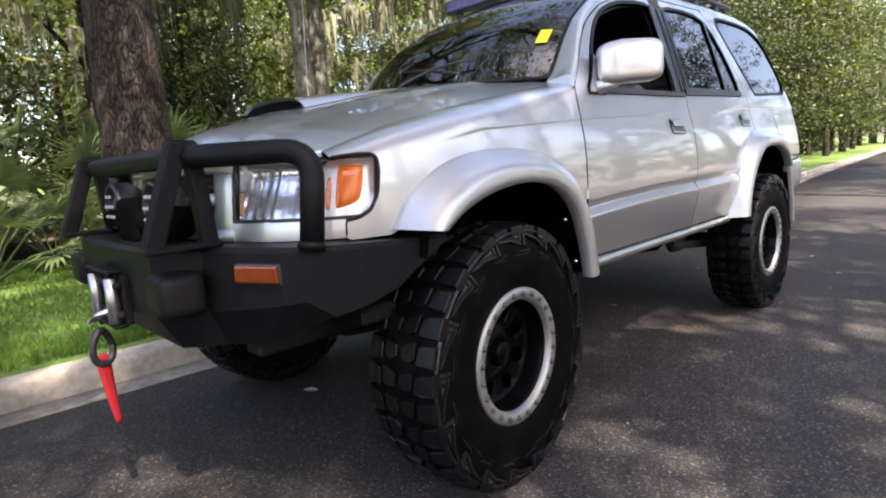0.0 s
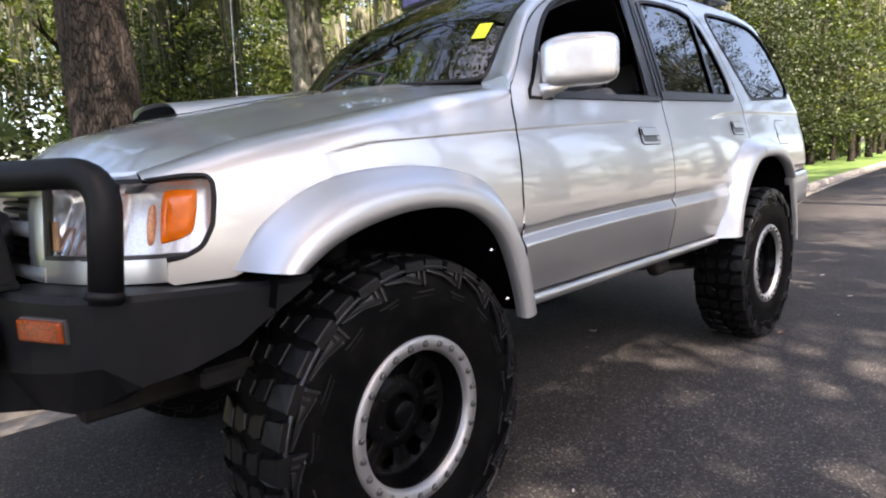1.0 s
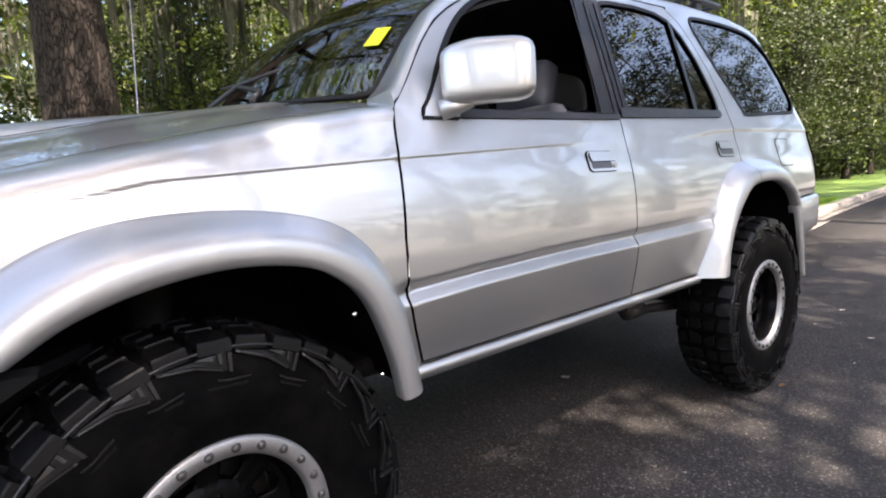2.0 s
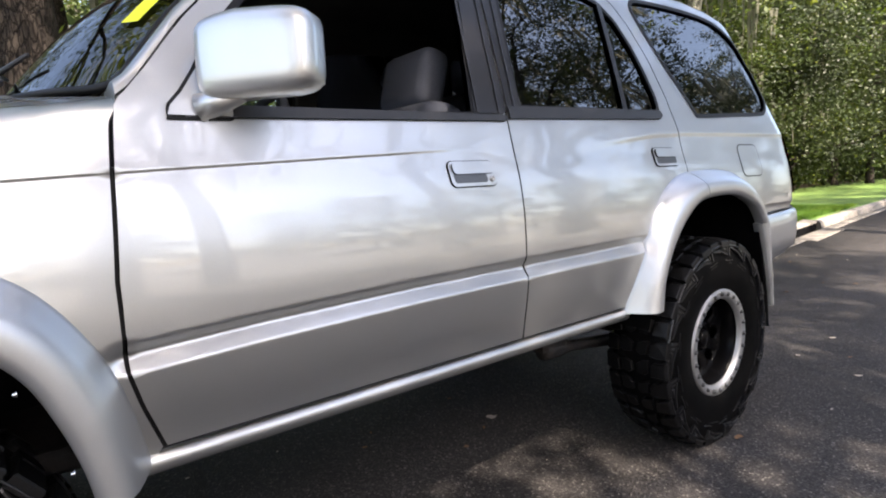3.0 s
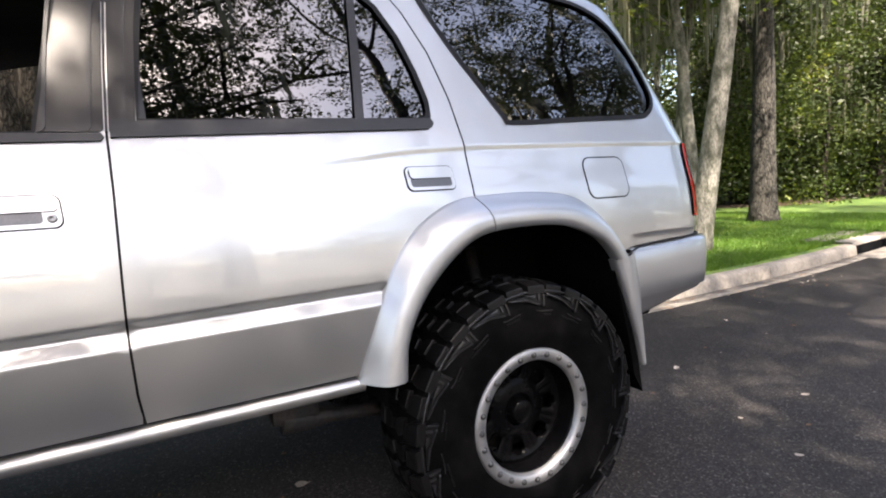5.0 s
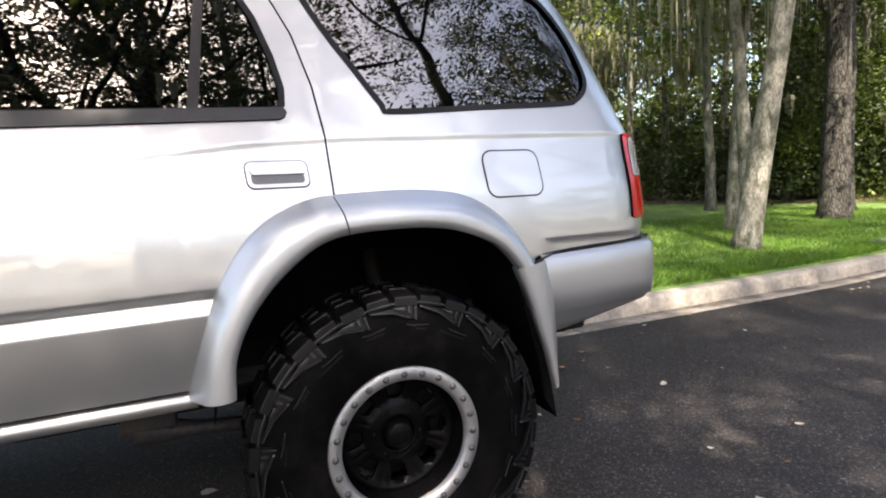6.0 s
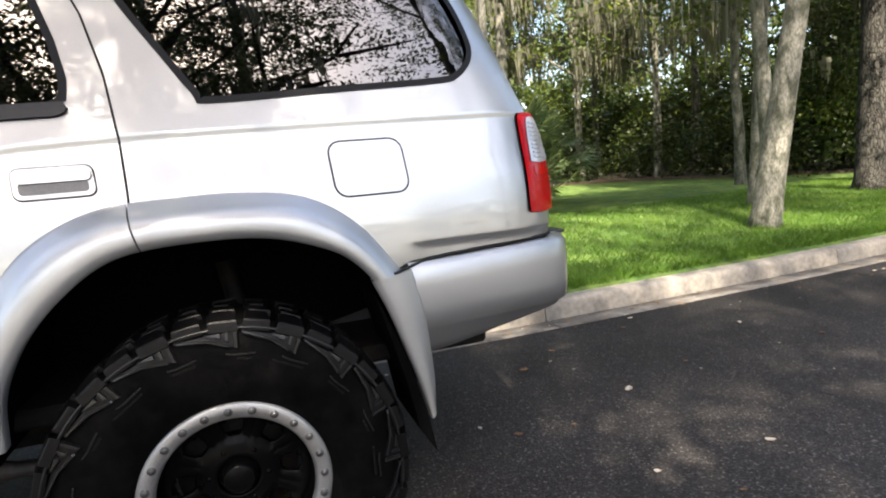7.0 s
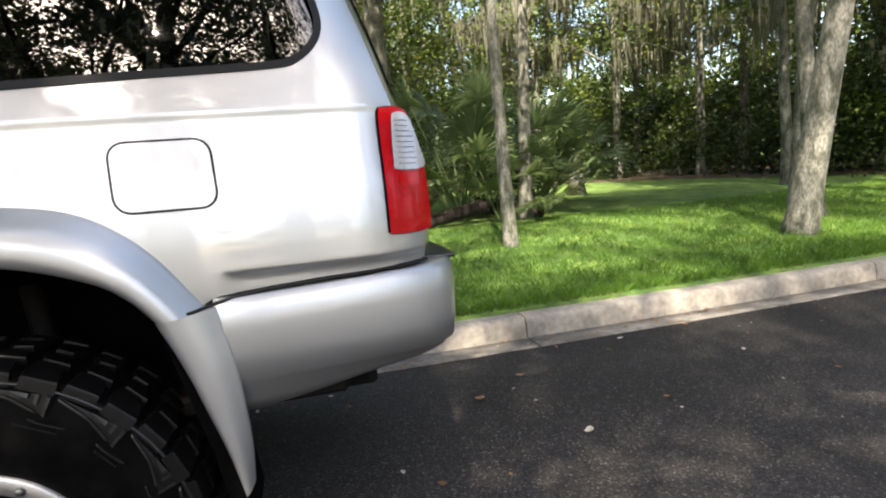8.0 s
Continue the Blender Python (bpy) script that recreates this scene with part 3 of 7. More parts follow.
def flat_mesh(name, flat_fn, us, vs, mat, flip=False, smooth=True):
    """A sheet from a function of (u, v) to a place."""
    verts = [flat_fn(u, v) for u in us for v in vs]
    k = len(vs)
    faces = [(i * k + j, (i + 1) * k + j, (i + 1) * k + j + 1, i * k + j + 1) for i in range(len(us) - 1) for j in range(k - 1)]
    return mesh_of(name, verts, [f[::-1] for f in faces] if flip else faces, mat, smooth)


A = np.array
SEAM_A = A([(0.600, 0.660), (0.565, 0.76), (0.547, 0.83), (0.546, 1.0), (0.562, 1.20), (0.572, 1.29), (0.580, 1.335)])
SEAM_B = A([(1.615, 0.664), (1.606, 0.74), (1.600, 0.90), (1.601, 1.0), (1.604, 1.2), (1.603, 1.34), (1.612, 1.5), (1.624, 1.65), (1.640, 1.835)])
SEAM_C = A([(2.30, 1.865), (2.37, 1.815), (2.43, 1.735), (2.49, 1.60), (2.528, 1.45), (2.547, 1.30), (2.552, 1.17), (2.552, 1.12)])
REAR_EDGE = A([(3.655, 0.946), (3.665, 1.02), (3.655, 1.20), (3.612, 1.305), (3.565, 1.49), (3.525, 1.62), (3.465, 1.745), (3.40, 1.815)])
FLARE_F_OUT = A(curve([(-0.375, 0.897), (-0.307, 0.990), (-0.185, 1.066), (-0.04, 1.099), (0.15, 1.099), (0.31, 1.068), (0.41, 1.012), (0.485, 0.915), (0.535, 0.80), (0.575, 0.63)], 6))
FLARE_F_IN = A(curve([(-0.265, 0.884), (-0.172, 0.938), (-0.045, 0.976), (0.105, 0.991), (0.25, 0.971), (0.34, 0.922), (0.392, 0.866), (0.428, 0.785), (0.455, 0.70), (0.472, 0.612)], 6))
FLARE_R_OUT = A(curve([(2.142, 0.643), (2.190, 0.80), (2.255, 0.962), (2.345, 1.072), (2.475, 1.137), (2.62, 1.150), (2.80, 1.149), (2.95, 1.122), (3.07, 1.040), (3.168, 0.908)], 6))
FLARE_R_IN = A(curve([(2.258, 0.650), (2.270, 0.76), (2.325, 0.870), (2.42, 0.970), (2.53, 1.033), (2.70, 1.047), (2.85, 1.036), (2.98, 0.992), (3.04, 0.95), (3.082, 0.900)], 6))
WIN_F = A(curve([(0.690, 1.316), (0.784, 1.475), (0.898, 1.610), (1.03, 1.697), (1.20, 1.752), (1.38, 1.782)], 4) + [(1.52, 1.792), (1.545, 1.775), (1.505, 1.56), (1.466, 1.338)])
WIN_R = A([(1.668, 1.368), (1.690, 1.60), (1.716, 1.775), (1.735, 1.80), (1.80, 1.812), (2.0, 1.826), (2.17, 1.822), (2.27, 1.797), (2.34, 1.735), (2.39, 1.64), (2.425, 1.53), (2.443, 1.44), (2.440, 1.395), (2.42, 1.382)])
WIN_Q = A(curve([(2.755, 1.380), (2.725, 1.398), (2.66, 1.500), (2.58, 1.630), (2.505, 1.790), (2.515, 1.842), (2.575, 1.858), (2.80, 1.868), (3.06, 1.866), (3.22, 1.842), (3.34, 1.775), (3.42, 1.66), (3.458, 1.535), (3.452, 1.47), (3.405, 1.423), (3.34, 1.409), (3.05, 1.395)], 5, closed=True))


def cabin_top(x0, x1, drop):
    xs = np.linspace(x0, x1, 24)
    return np.stack([xs, np.interp(xs, *zip(*CREST_CABIN)) - drop], 1)


def fender_top(x0, x1):
    xs = np.linspace(x0, x1, 20)
    return np.stack([xs, crest(xs, True)[0] + ROLL], 1)


GAP = 0.0028
tuck = lambda c, o: c * 0.75 + o * 0.25           # the panel's edge hidden under a flare
FENDER = np.vstack([SEAM_A[:-1] - (2 * GAP, 0), [(0.582, 1.335), (0.596, 1.352 - 0.052 + ROLL)], fender_top(0.594, -0.518), [(-0.518, 1.128), (-0.45, 1.122), (-0.398, 1.108), (-0.392, 1.07), (-0.405, 1.0), (-0.43, 0.955), (-0.47, 0.938), (-0.50, 0.935), (-0.50, 0.882), (-0.37, 0.882)], resample(tuck(FLARE_F_OUT, FLARE_F_IN), 0.03), [(0.58, 0.64)]])
DOOR_F = np.vstack([SEAM_A + (GAP, 0), cabin_top(0.60, 1.635, 0.006), SEAM_B[::-1] - (GAP, 0)])
DOOR_R = np.vstack([SEAM_B + (GAP, 0), cabin_top(1.65, 2.29, 0.006), SEAM_C - (GAP, 0), resample(tuck(FLARE_R_OUT, FLARE_R_IN), 0.03)[::-1][18:], [(2.15, 0.666)]])
half = np.array([p for p in resample(tuck(FLARE_R_OUT, FLARE_R_IN), 0.03) if p[0] > 2.556])
QUARTER = np.vstack([SEAM_C + (GAP, 0), half, [(3.19, 0.928), (3.4, 0.942), (3.63, 0.948)], REAR_EDGE, cabin_top(3.40, 2.31, 0.0)])


def flare(name, outer, inner, sign, mat=PAINT_FLARE, lip=0.902, start=0, stop=None, nudge=0.0, seat=None):
    """A rounded wheel-arch flare between its line on the body and its lip."""
    o, i = resample(outer, 0.02), None
    k = len(o)
    inn = A(inner)
    s = np.concatenate([[0], np.cumsum(np.linalg.norm(np.diff(inn, axis=0), axis=1))])
    i = np.stack([np.interp(np.linspace(0, s[-1], k), s, inn[:, c]) for c in (0, 1)], 1)
    o, i = o[start:stop], i[start:stop]
    if nudge:
        o[0], i[0] = o[0] + (nudge, 0), i[0] + (nudge, 0)
    yo = width(o[:, 0], o[:, 1]) if seat is None else np.full(len(o), seat)
    rows = [np.stack([o[:, 0], yo - 0.012, o[:, 1]], 1)]
    for w in (0, 0.06, 0.14, 0.25, 0.38, 0.52, 0.66, 0.80, 0.90, 0.96, 1.0):
        q = o + (i - o) * w
        y = yo + 0.004 + (lip - yo) * float(np.interp(w, (0, 0.06, 0.14, 0.25, 0.38, 0.52, 0.66, 0.8, 1), (0, 0.12, 0.30, 0.55, 0.80, 0.95, 1.0, 1.0, 0.97))) - 0.008 * float(step01(w, 0.88, 1.0))
        rows.append(np.stack([q[:, 0], y, q[:, 1]], 1))
    back = i + (o - i) * 0.03
    rows.append(np.stack([back[:, 0], 0 * yo + lip - 0.045, back[:, 1]], 1))
    n, k = len(rows), len(o)
    verts = np.concatenate(rows)
    verts[:, 1] *= sign
    faces = [(r * k + j, r * k + j + 1, (r + 1) * k + j + 1, (r + 1) * k + j) for r in range(n - 1) for j in range(k - 1)]
    if sign < 0:
        faces = [f[::-1] for f in faces]
    for j in (0, k - 1):                                # close the two ends
        ring = [len(verts) + r for r in range(n)]
        verts = np.vstack([verts, verts[[r * k + j for r in range(n)]]])
        faces.append(tuple(ring if (j == 0) == (sign < 0) else ring[::-1]))
    return mesh_of(name, verts, faces, mat)


def ring_loop(loop, grow, shrink):
    return shifted(loop, grow), shifted(loop, -shrink)


for sign in (-1, 1):
    near = sign < 0
    part("fender", skin_panel("fender", FENDER, PAINT, sign, fender=True), suv)
    door = part("front_door", skin_panel("front_door", DOOR_F, PAINT, sign, [WIN_F]), suv, "silver front door with its window wound down" if near else "silver front door")
    rear = part("rear_door", skin_panel("rear_door", DOOR_R, PAINT, sign, [WIN_R]), suv)
    quarter = part("quarter_panel", skin_panel("quarter_panel", QUARTER, PAINT, sign, [WIN_Q]), suv)
    # the turn of the pillar and roof rail
    xs, us = np.concatenate([np.arange(0.585, 1.3, 0.02), np.arange(1.3, 3.46, 0.04)]), np.linspace(0, 1, 12)
    gx, gu = np.meshgrid(xs, us, indexing="ij")
    p, n = skin(gx.ravel(), (np.interp(gx, *zip(*CREST_CABIN)) + gu * ROLL).ravel())
    p[:, 1] *= sign
    n[:, 1] *= sign
    k = len(us)
    f = [(i * k + j, i * k + j + 1, (i + 1) * k + j + 1, (i + 1) * k + j) for i in range(len(xs) - 1) for j in range(k - 1)]
    part("roof_rail", mesh_of("roof_rail", p, f if sign > 0 else [q[::-1] for q in f], PAINT, True, n), suv)
    lip = [tuple(q) for q in p[:k]]
    foot = [(x - 0.004, y, 1.318) for x, y, z in lip]
    part("cowl_corner", mesh_of("cowl_corner", lip + foot, [(j, j + 1, k + j + 1, k + j) for j in range(k - 1)], PAINT), suv)
    # dark shell behind the seams
    shell = np.vstack([[(-0.36, 0.90)], resample(FLARE_F_OUT, 0.04)[1:] + (0.0, -0.01), [(0.60, 0.64), (2.14, 0.645)], resample(FLARE_R_OUT, 0.04)[1:] + (0.0, -0.005), [(3.2, 0.94), (3.6, 0.94), (3.60, 1.28), (3.54, 1.49), (3.50, 1.62), (3.43, 1.75)], cabin_top(3.38, 0.66, 0.004), [(0.625, 1.34), (0.60, 1.22), (0.0, 1.10), (-0.36, 1.02)]])
    part("inner_shell", skin_panel("inner_shell", shell, RUBBER_SEAL, sign, [shifted(WIN_F, 0.004), shifted(WIN_R, 0.004), shifted(WIN_Q, 0.004)], out=-0.013, flange=0.0, dx=0.06), suv)
    # windows with their rubber
    for name, win, host, glass in (("front", WIN_F, door, None if near else GLASS_CLEAR), ("rear", WIN_R, rear, GLASS_DARK), ("side", WIN_Q, quarter, GLASS_DARK)):
        o, i = ring_loop(win, 0.011, 0.006)
        part("window_seal", skin_panel("window_seal", o, RUBBER_SEAL, sign, [i], out=0.003, flange=0.02), host, "black rubber window seal")
        if glass:
            ob = part("window_pane", skin_panel("window_pane", shifted(win, 0.004), glass, sign, out=-0.007, flange=0.0, dx=0.06), host, "dark tinted window glass" if glass is GLASS_DARK else "clear window glass")
            ob.visible_shadow = False
    # black pillar films and sill strips
    part("pillar_trim", skin_panel("pillar_trim", A([(1.472, 1.342), (1.598, 1.342), (1.607, 1.5), (1.619, 1.65), (1.633, 1.80), (1.556, 1.80), (1.511, 1.56)]), PILLAR_BLACK, sign, out=0.005, flange=0.006), door, "black film on the door pillar")
    part("pillar_trim", skin_panel("pillar_trim", A([(1.608, 1.342), (1.662, 1.342), (1.682, 1.60), (1.708, 1.78), (1.722, 1.81), (1.643, 1.81), (1.630, 1.65), (1.618, 1.5)]), PILLAR_BLACK, sign, out=0.005, flange=0.006), rear, "black film on the door pillar")
    for x0, x1, host in ((1.482, 1.490, door), (1.566, 1.574, door), (1.634, 1.641, rear)):
        part("pillar_bead", skin_panel("pillar_bead", A([(x0, 1.342), (x1, 1.342), (x1 + 0.018, 1.56), (x1 + 0.046, 1.79), (x0 + 0.046, 1.79), (x0 + 0.018, 1.56)]), TRIM_BLACK, sign, out=0.0085, flange=0.006), host, "raised black bead on the pillar")
    part("sill_trim", skin_panel("sill_trim", A([(0.700, 1.303), (1.598, 1.321), (1.598, 1.339), (0.715, 1.330)]), TRIM_BLACK, sign, out=0.009, flange=0.012), door, "black sill strip")
    part("sill_trim", skin_panel("sill_trim", A([(1.610, 1.328), (2.43, 1.352), (2.455, 1.365), (2.445, 1.385), (1.610, 1.366)]), TRIM_BLACK, sign, out=0.009, flange=0.012), rear, "black sill strip")
    part("window_bar", skin_panel("window_bar", A([(2.205, 1.375), (2.232, 1.375), (2.285, 1.80), (2.262, 1.805)]), PILLAR_BLACK, sign, out=0.004, flange=0.012), rear, "dark window divider")
    # flares
    cut = int(np.argmin(np.abs(resample(FLARE_R_OUT, 0.02)[:, 0] - 2.548)))
    part("front_flare", flare("front_flare", FLARE_F_OUT, FLARE_F_IN, sign), suv, "silver rounded wheel-arch flare")
    part("door_flare", flare("door_flare", FLARE_R_OUT, FLARE_R_IN, sign, stop=cut + 1), rear, "silver rounded wheel-arch flare")
    part("rear_flare", flare("rear_flare", FLARE_R_OUT, FLARE_R_IN, sign, start=cut, nudge=0.004), quarter, "silver rounded wheel-arch flare")
    # sill under the doors
    sec = ((0.785, 0.654), (0.804, 0.652), (0.812, 0.645), (0.815, 0.634), (0.812, 0.622), (0.803, 0.612), (0.785, 0.607), (0.66, 0.600))
    xs = np.linspace(0.56, 2.165, 30)
    part("rocker_panel", flat_mesh("rocker_panel", lambda x, q: (x, sign * sec[q][0], sec[q][1] + 0.008 * (x - 0.6) / 1.5 - 0.004), xs, range(len(sec)), PAINT, flip=sign < 0), suv)
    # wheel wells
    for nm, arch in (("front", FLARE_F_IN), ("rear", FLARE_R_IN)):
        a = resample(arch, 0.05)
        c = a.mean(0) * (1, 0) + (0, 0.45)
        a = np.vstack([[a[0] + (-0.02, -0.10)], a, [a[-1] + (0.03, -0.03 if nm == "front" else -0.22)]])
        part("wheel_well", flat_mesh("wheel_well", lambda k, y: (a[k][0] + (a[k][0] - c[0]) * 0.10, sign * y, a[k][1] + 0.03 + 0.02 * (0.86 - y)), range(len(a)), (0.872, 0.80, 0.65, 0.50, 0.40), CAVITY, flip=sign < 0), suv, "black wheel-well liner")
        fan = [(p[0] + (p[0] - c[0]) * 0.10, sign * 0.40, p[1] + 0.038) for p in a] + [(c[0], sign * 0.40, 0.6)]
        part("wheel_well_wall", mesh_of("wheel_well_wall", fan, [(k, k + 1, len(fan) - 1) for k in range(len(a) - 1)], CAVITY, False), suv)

# roof, bonnet, windscreen
xs = np.concatenate([np.arange(1.20, 3.40, 0.05), [3.42, 3.45]])


def roof_at(x, v, lift=0.0):
    y1, z1 = np.interp(x, *zip(*EDGE_CABIN_Y)), np.interp(x, *zip(*CREST_CABIN)) + np.interp(x, *zip(*EDGE_CABIN_UP))
    return (x - 0.115 * (1 - abs(v) ** 2.6) * (1 - step01(x, 1.2, 1.6)), y1 * v, z1 + 0.042 * (1 - v * v) + lift)


part("roof", flat_mesh("roof", roof_at, xs, np.linspace(-1, 1, 25), PAINT), suv)
part("headliner", flat_mesh("headliner", lambda x, v: roof_at(x, v * 1.10, -0.035), xs, np.linspace(-1, 1, 13), INTERIOR), suv, "dark cabin headliner")


def crown(x):
    return np.interp(x, (-0.6, -0.2, 0.5), (0.110, 0.096, 0.082))


def bonnet_at(u, v):
    y = float(np.interp(-0.6 + 1.2 * u, (-0.5, 0.2, 0.6), (0.682, 0.692, 0.709))) * v
    xf, xc = -0.665 + 0.15 * abs(v) ** 2.4, 0.375 + 0.235 * abs(v) ** 2.5
    x = xf + (xc - xf) * u
    z = np.interp(x, *zip(*EDGE_FENDER)) + crown(x) * (1 - v * v) + 0.008 * step01(abs(v), 0.62, 0.55) - (0.045 + 0.045 * (1 - v * v)) * max(0, 1 - u / 0.16) ** 2.2
    return (x, y, z)


bonnet = part("bonnet", flat_mesh("bonnet", bonnet_at, np.concatenate([np.linspace(0, 0.1, 8), np.linspace(0.13, 1, 26)]), np.linspace(-1, 1, 45), PAINT), suv, "silver bonnet")


def bonnet_z(x, y):
    return np.interp(x, *zip(*EDGE_FENDER)) + crown(x) * (1 - (y / 0.682) ** 2) + 0.008


def scoop_at(u, v):
    """The bonnet scoop: tall at its mouth, running out towards the screen."""
    hw = 0.225 - 0.03 * u
    x, y = -0.27 + 0.56 * u - 0.03 * (1 - u) * (1 - v * v), hw * v
    rise = 0.040 * (1 - u) ** 1.2 * (1 - abs(v) ** 7) ** 0.8
    return (x, y, bonnet_z(x, y) + 0.002 + rise)


scoop = part("bonnet_scoop", flat_mesh("bonnet_scoop", scoop_at, np.linspace(0, 1, 18), np.linspace(-1, 1, 41), PAINT), bonnet, "silver bonnet scoop")
SV = np.linspace(-0.94, 0.94, 29)
mouth = [Vector(scoop_at(0, v)) for v in SV]
lip_low = [p + Vector((0.012, 0, -min(0.010, p.z - bonnet_z(p.x, p.y)))) for p in mouth]
low = [Vector((p.x - 0.022, p.y, bonnet_z(p.x - 0.022, p.y) + 0.0025)) for p in mouth]
part("scoop_lip", mesh_of("scoop_lip", mouth + lip_low, [(i, i + 1, i + 30, i + 29) for i in range(28)], PAINT), bonnet)
# a near-black face closes the mouth in place of the shade inside
part("scoop_mouth", mesh_of("scoop_mouth", lip_low + low, [(i, i + 1, i + 30, i + 29) for i in range(28)], CAVITY), bonnet, "near-black face standing in for the scoop mouth's shade")


def shield_at(v, w):
    x = 0.600 + 0.620 * v
    zt = np.interp(x, *zip(*CREST_CABIN)) + np.interp(x, *zip(*EDGE_CABIN_UP))
    y1 = np.interp(x, *zip(*EDGE_CABIN_Y))
    return (x - (0.205 * (1 - v) + 0.12 * v) * (1 - abs(w) ** 2.6), y1 * w, zt - 0.004 + (0.012 + 0.032 * v) * (1 - w * w))


shield = part("windscreen", flat_mesh("windscreen", shield_at, np.linspace(0, 1, 22), np.linspace(-1, 1, 31), GLASS_SHIELD), suv, "reflective windscreen glass")
shield.visible_shadow = False
part("windscreen_seal", tube("windscreen_seal", rounded_path([shield_at(v, -1) for v in np.linspace(1, 0.02, 14)] + [shield_at(0.0, w) for w in np.linspace(-0.96, 0.96, 25)] + [shield_at(v, 1) for v in np.linspace(0.02, 1, 14)] + [shield_at(1, w) for w in np.linspace(0.96, -1, 14)], 0.03, 3), 0.010, RUBBER_SEAL, 8), shield, "black windscreen seal")
part("cowl", flat_mesh("cowl", lambda u, v: (0.36 + 0.20 * abs(v) ** 2.5 + 0.09 * u, 0.62 * v, 1.338 + 0.035 * (1 - v * v) - 0.01 * u), np.linspace(0, 1, 4), np.linspace(-1, 1, 21), TRIM_BLACK), suv, "black plastic cowl")
for a, b in ((0.50, -0.10), (0.0, 0.52)):
    w0, w1 = Vector(shield_at(0.02, -a)) + Vector((-0.02, 0, 0.03)), Vector(shield_at(0.10, -b)) + Vector((-0.02, 0, 0.025))
    part("wiper", tube("wiper", [w0 + Vector((-0.03, 0, -0.03)), w0, w0.lerp(w1, 0.5) + Vector((-0.01, 0, 0.012)), w1], [0.012, 0.009, 0.007, 0.005], TRIM_BLACK, 6), shield, "black wiper arm")
st = [Vector(shield_at(v, w)) + Vector((-0.006, 0, 0.006)) for v, w in ((0.178, -0.868), (0.178, -0.932), (0.258, -0.936), (0.258, -0.872))]
part("sticker", mesh_of("sticker", st, [(0, 1, 2, 3)], STICKER, False), shield, "yellow square paper sticker")

# tail
ez = np.linspace(0.946, 1.815, 24)


def tail_at(z, v):
    xr = np.interp(z, REAR_EDGE[:, 1], REAR_EDGE[:, 0])
    ye = float(width(xr, z)) - 0.004
    return (xr + 0.085 * (1 - abs(v) ** 3.2) + 0.002, ye * v, z)


gate = part("tailgate", flat_mesh("tailgate", tail_at, ez, np.linspace(-1, 1, 41), PAINT, flip=True), suv, "silver tailgate")
part("rear_window", flat_mesh("rear_window", lambda z, v: tuple(Vector(tail_at(z, v)) + Vector((0.006, 0, 0))), np.linspace(1.36, 1.77, 10), np.linspace(-0.86, 0.86, 21), GLASS_DARK, flip=True), gate, "dark rear window glass")
tops = [roof_at(3.45, v) for v in np.linspace(-1, 1, 41)]
lows = [tail_at(1.815, v) for v in np.linspace(-1, 1, 41)]
part("tailgate_spoiler", mesh_of("tailgate_spoiler", tops + lows, [(i, i + 41, i + 42, i + 1) for i in range(40)], PAINT), gate)

# ---- nose: grille, lamps, steel bumper with bull bar, winch ----
NOSE = A([(-0.70, 0.0), (-0.695, 0.2), (-0.665, 0.43), (-0.615, 0.56), (-0.56, 0.645), (-0.51, 0.695), (-0.45, 0.735), (-0.392, 0.762)])
NOSE_S = np.concatenate([[0], np.cumsum(np.linalg.norm(np.diff(NOSE, axis=0), axis=1))])


def nose(s, z, sign, out=0.0):
    """A place on the front, s metres round from the middle."""
    if s < 0:
        return nose(-s, z, -sign, out)
    x, y = np.interp(s, NOSE_S, NOSE[:, 0]), np.interp(s, NOSE_S, NOSE[:, 1])
    e = 0.02
    t = A([np.interp(s + e, NOSE_S, NOSE[:, 0]) - np.interp(s - e, NOSE_S, NOSE[:, 0]), np.interp(s + e, NOSE_S, NOSE[:, 1]) - np.interp(s - e, NOSE_S, NOSE[:, 1])])
    t = t / np.linalg.norm(t)
    return (x - t[1] * out + 0.10 * (z - 0.95), sign * (y + t[0] * out), z)


def nose_box(name, s0, s1, z0, z1, out0, out1, mat, sign, n=10, soft=0.0):
    """A curved slab on the front, between two depths, closed at its rim."""
    ss, zs = np.linspace(s0, s1, n), np.linspace(z0, z1, 5)
    verts, faces = [], []
    for o in (out0, out1):
        for s in ss:
            for z in zs:
                k = soft if o == out1 and (s in (ss[0], ss[-1]) or z in (zs[0], zs[-1])) else 0
                verts.append(nose(s, z, sign, o - k))
    m = n * 5
    for b in (0, m):
        for i in range(n - 1):
            for j in range(4):
                faces.append((b + i * 5 + j, b + (i + 1) * 5 + j, b + (i + 1) * 5 + j + 1, b + i * 5 + j + 1))
    rim = [i * 5 for i in range(n)] + [(n - 1) * 5 + j for j in range(1, 5)] + [i * 5 + 4 for i in range(n - 2, -1, -1)] + [j for j in range(3, 0, -1)]
    for a, b in zip(rim, rim[1:] + rim[:1]):
        faces.append((a, b, m + b, m + a))
    me = mesh_of(name, verts, faces, mat, True)
    bm = bmesh.new()
    bm.from_mesh(me)
    bmesh.ops.recalc_face_normals(bm, faces=bm.faces)
    for e in bm.edges:
        e.smooth = not (len(e.link_faces) == 2 and e.calc_face_angle(0) > 0.7)
    bm.to_mesh(me)
    bm.free()
    return me


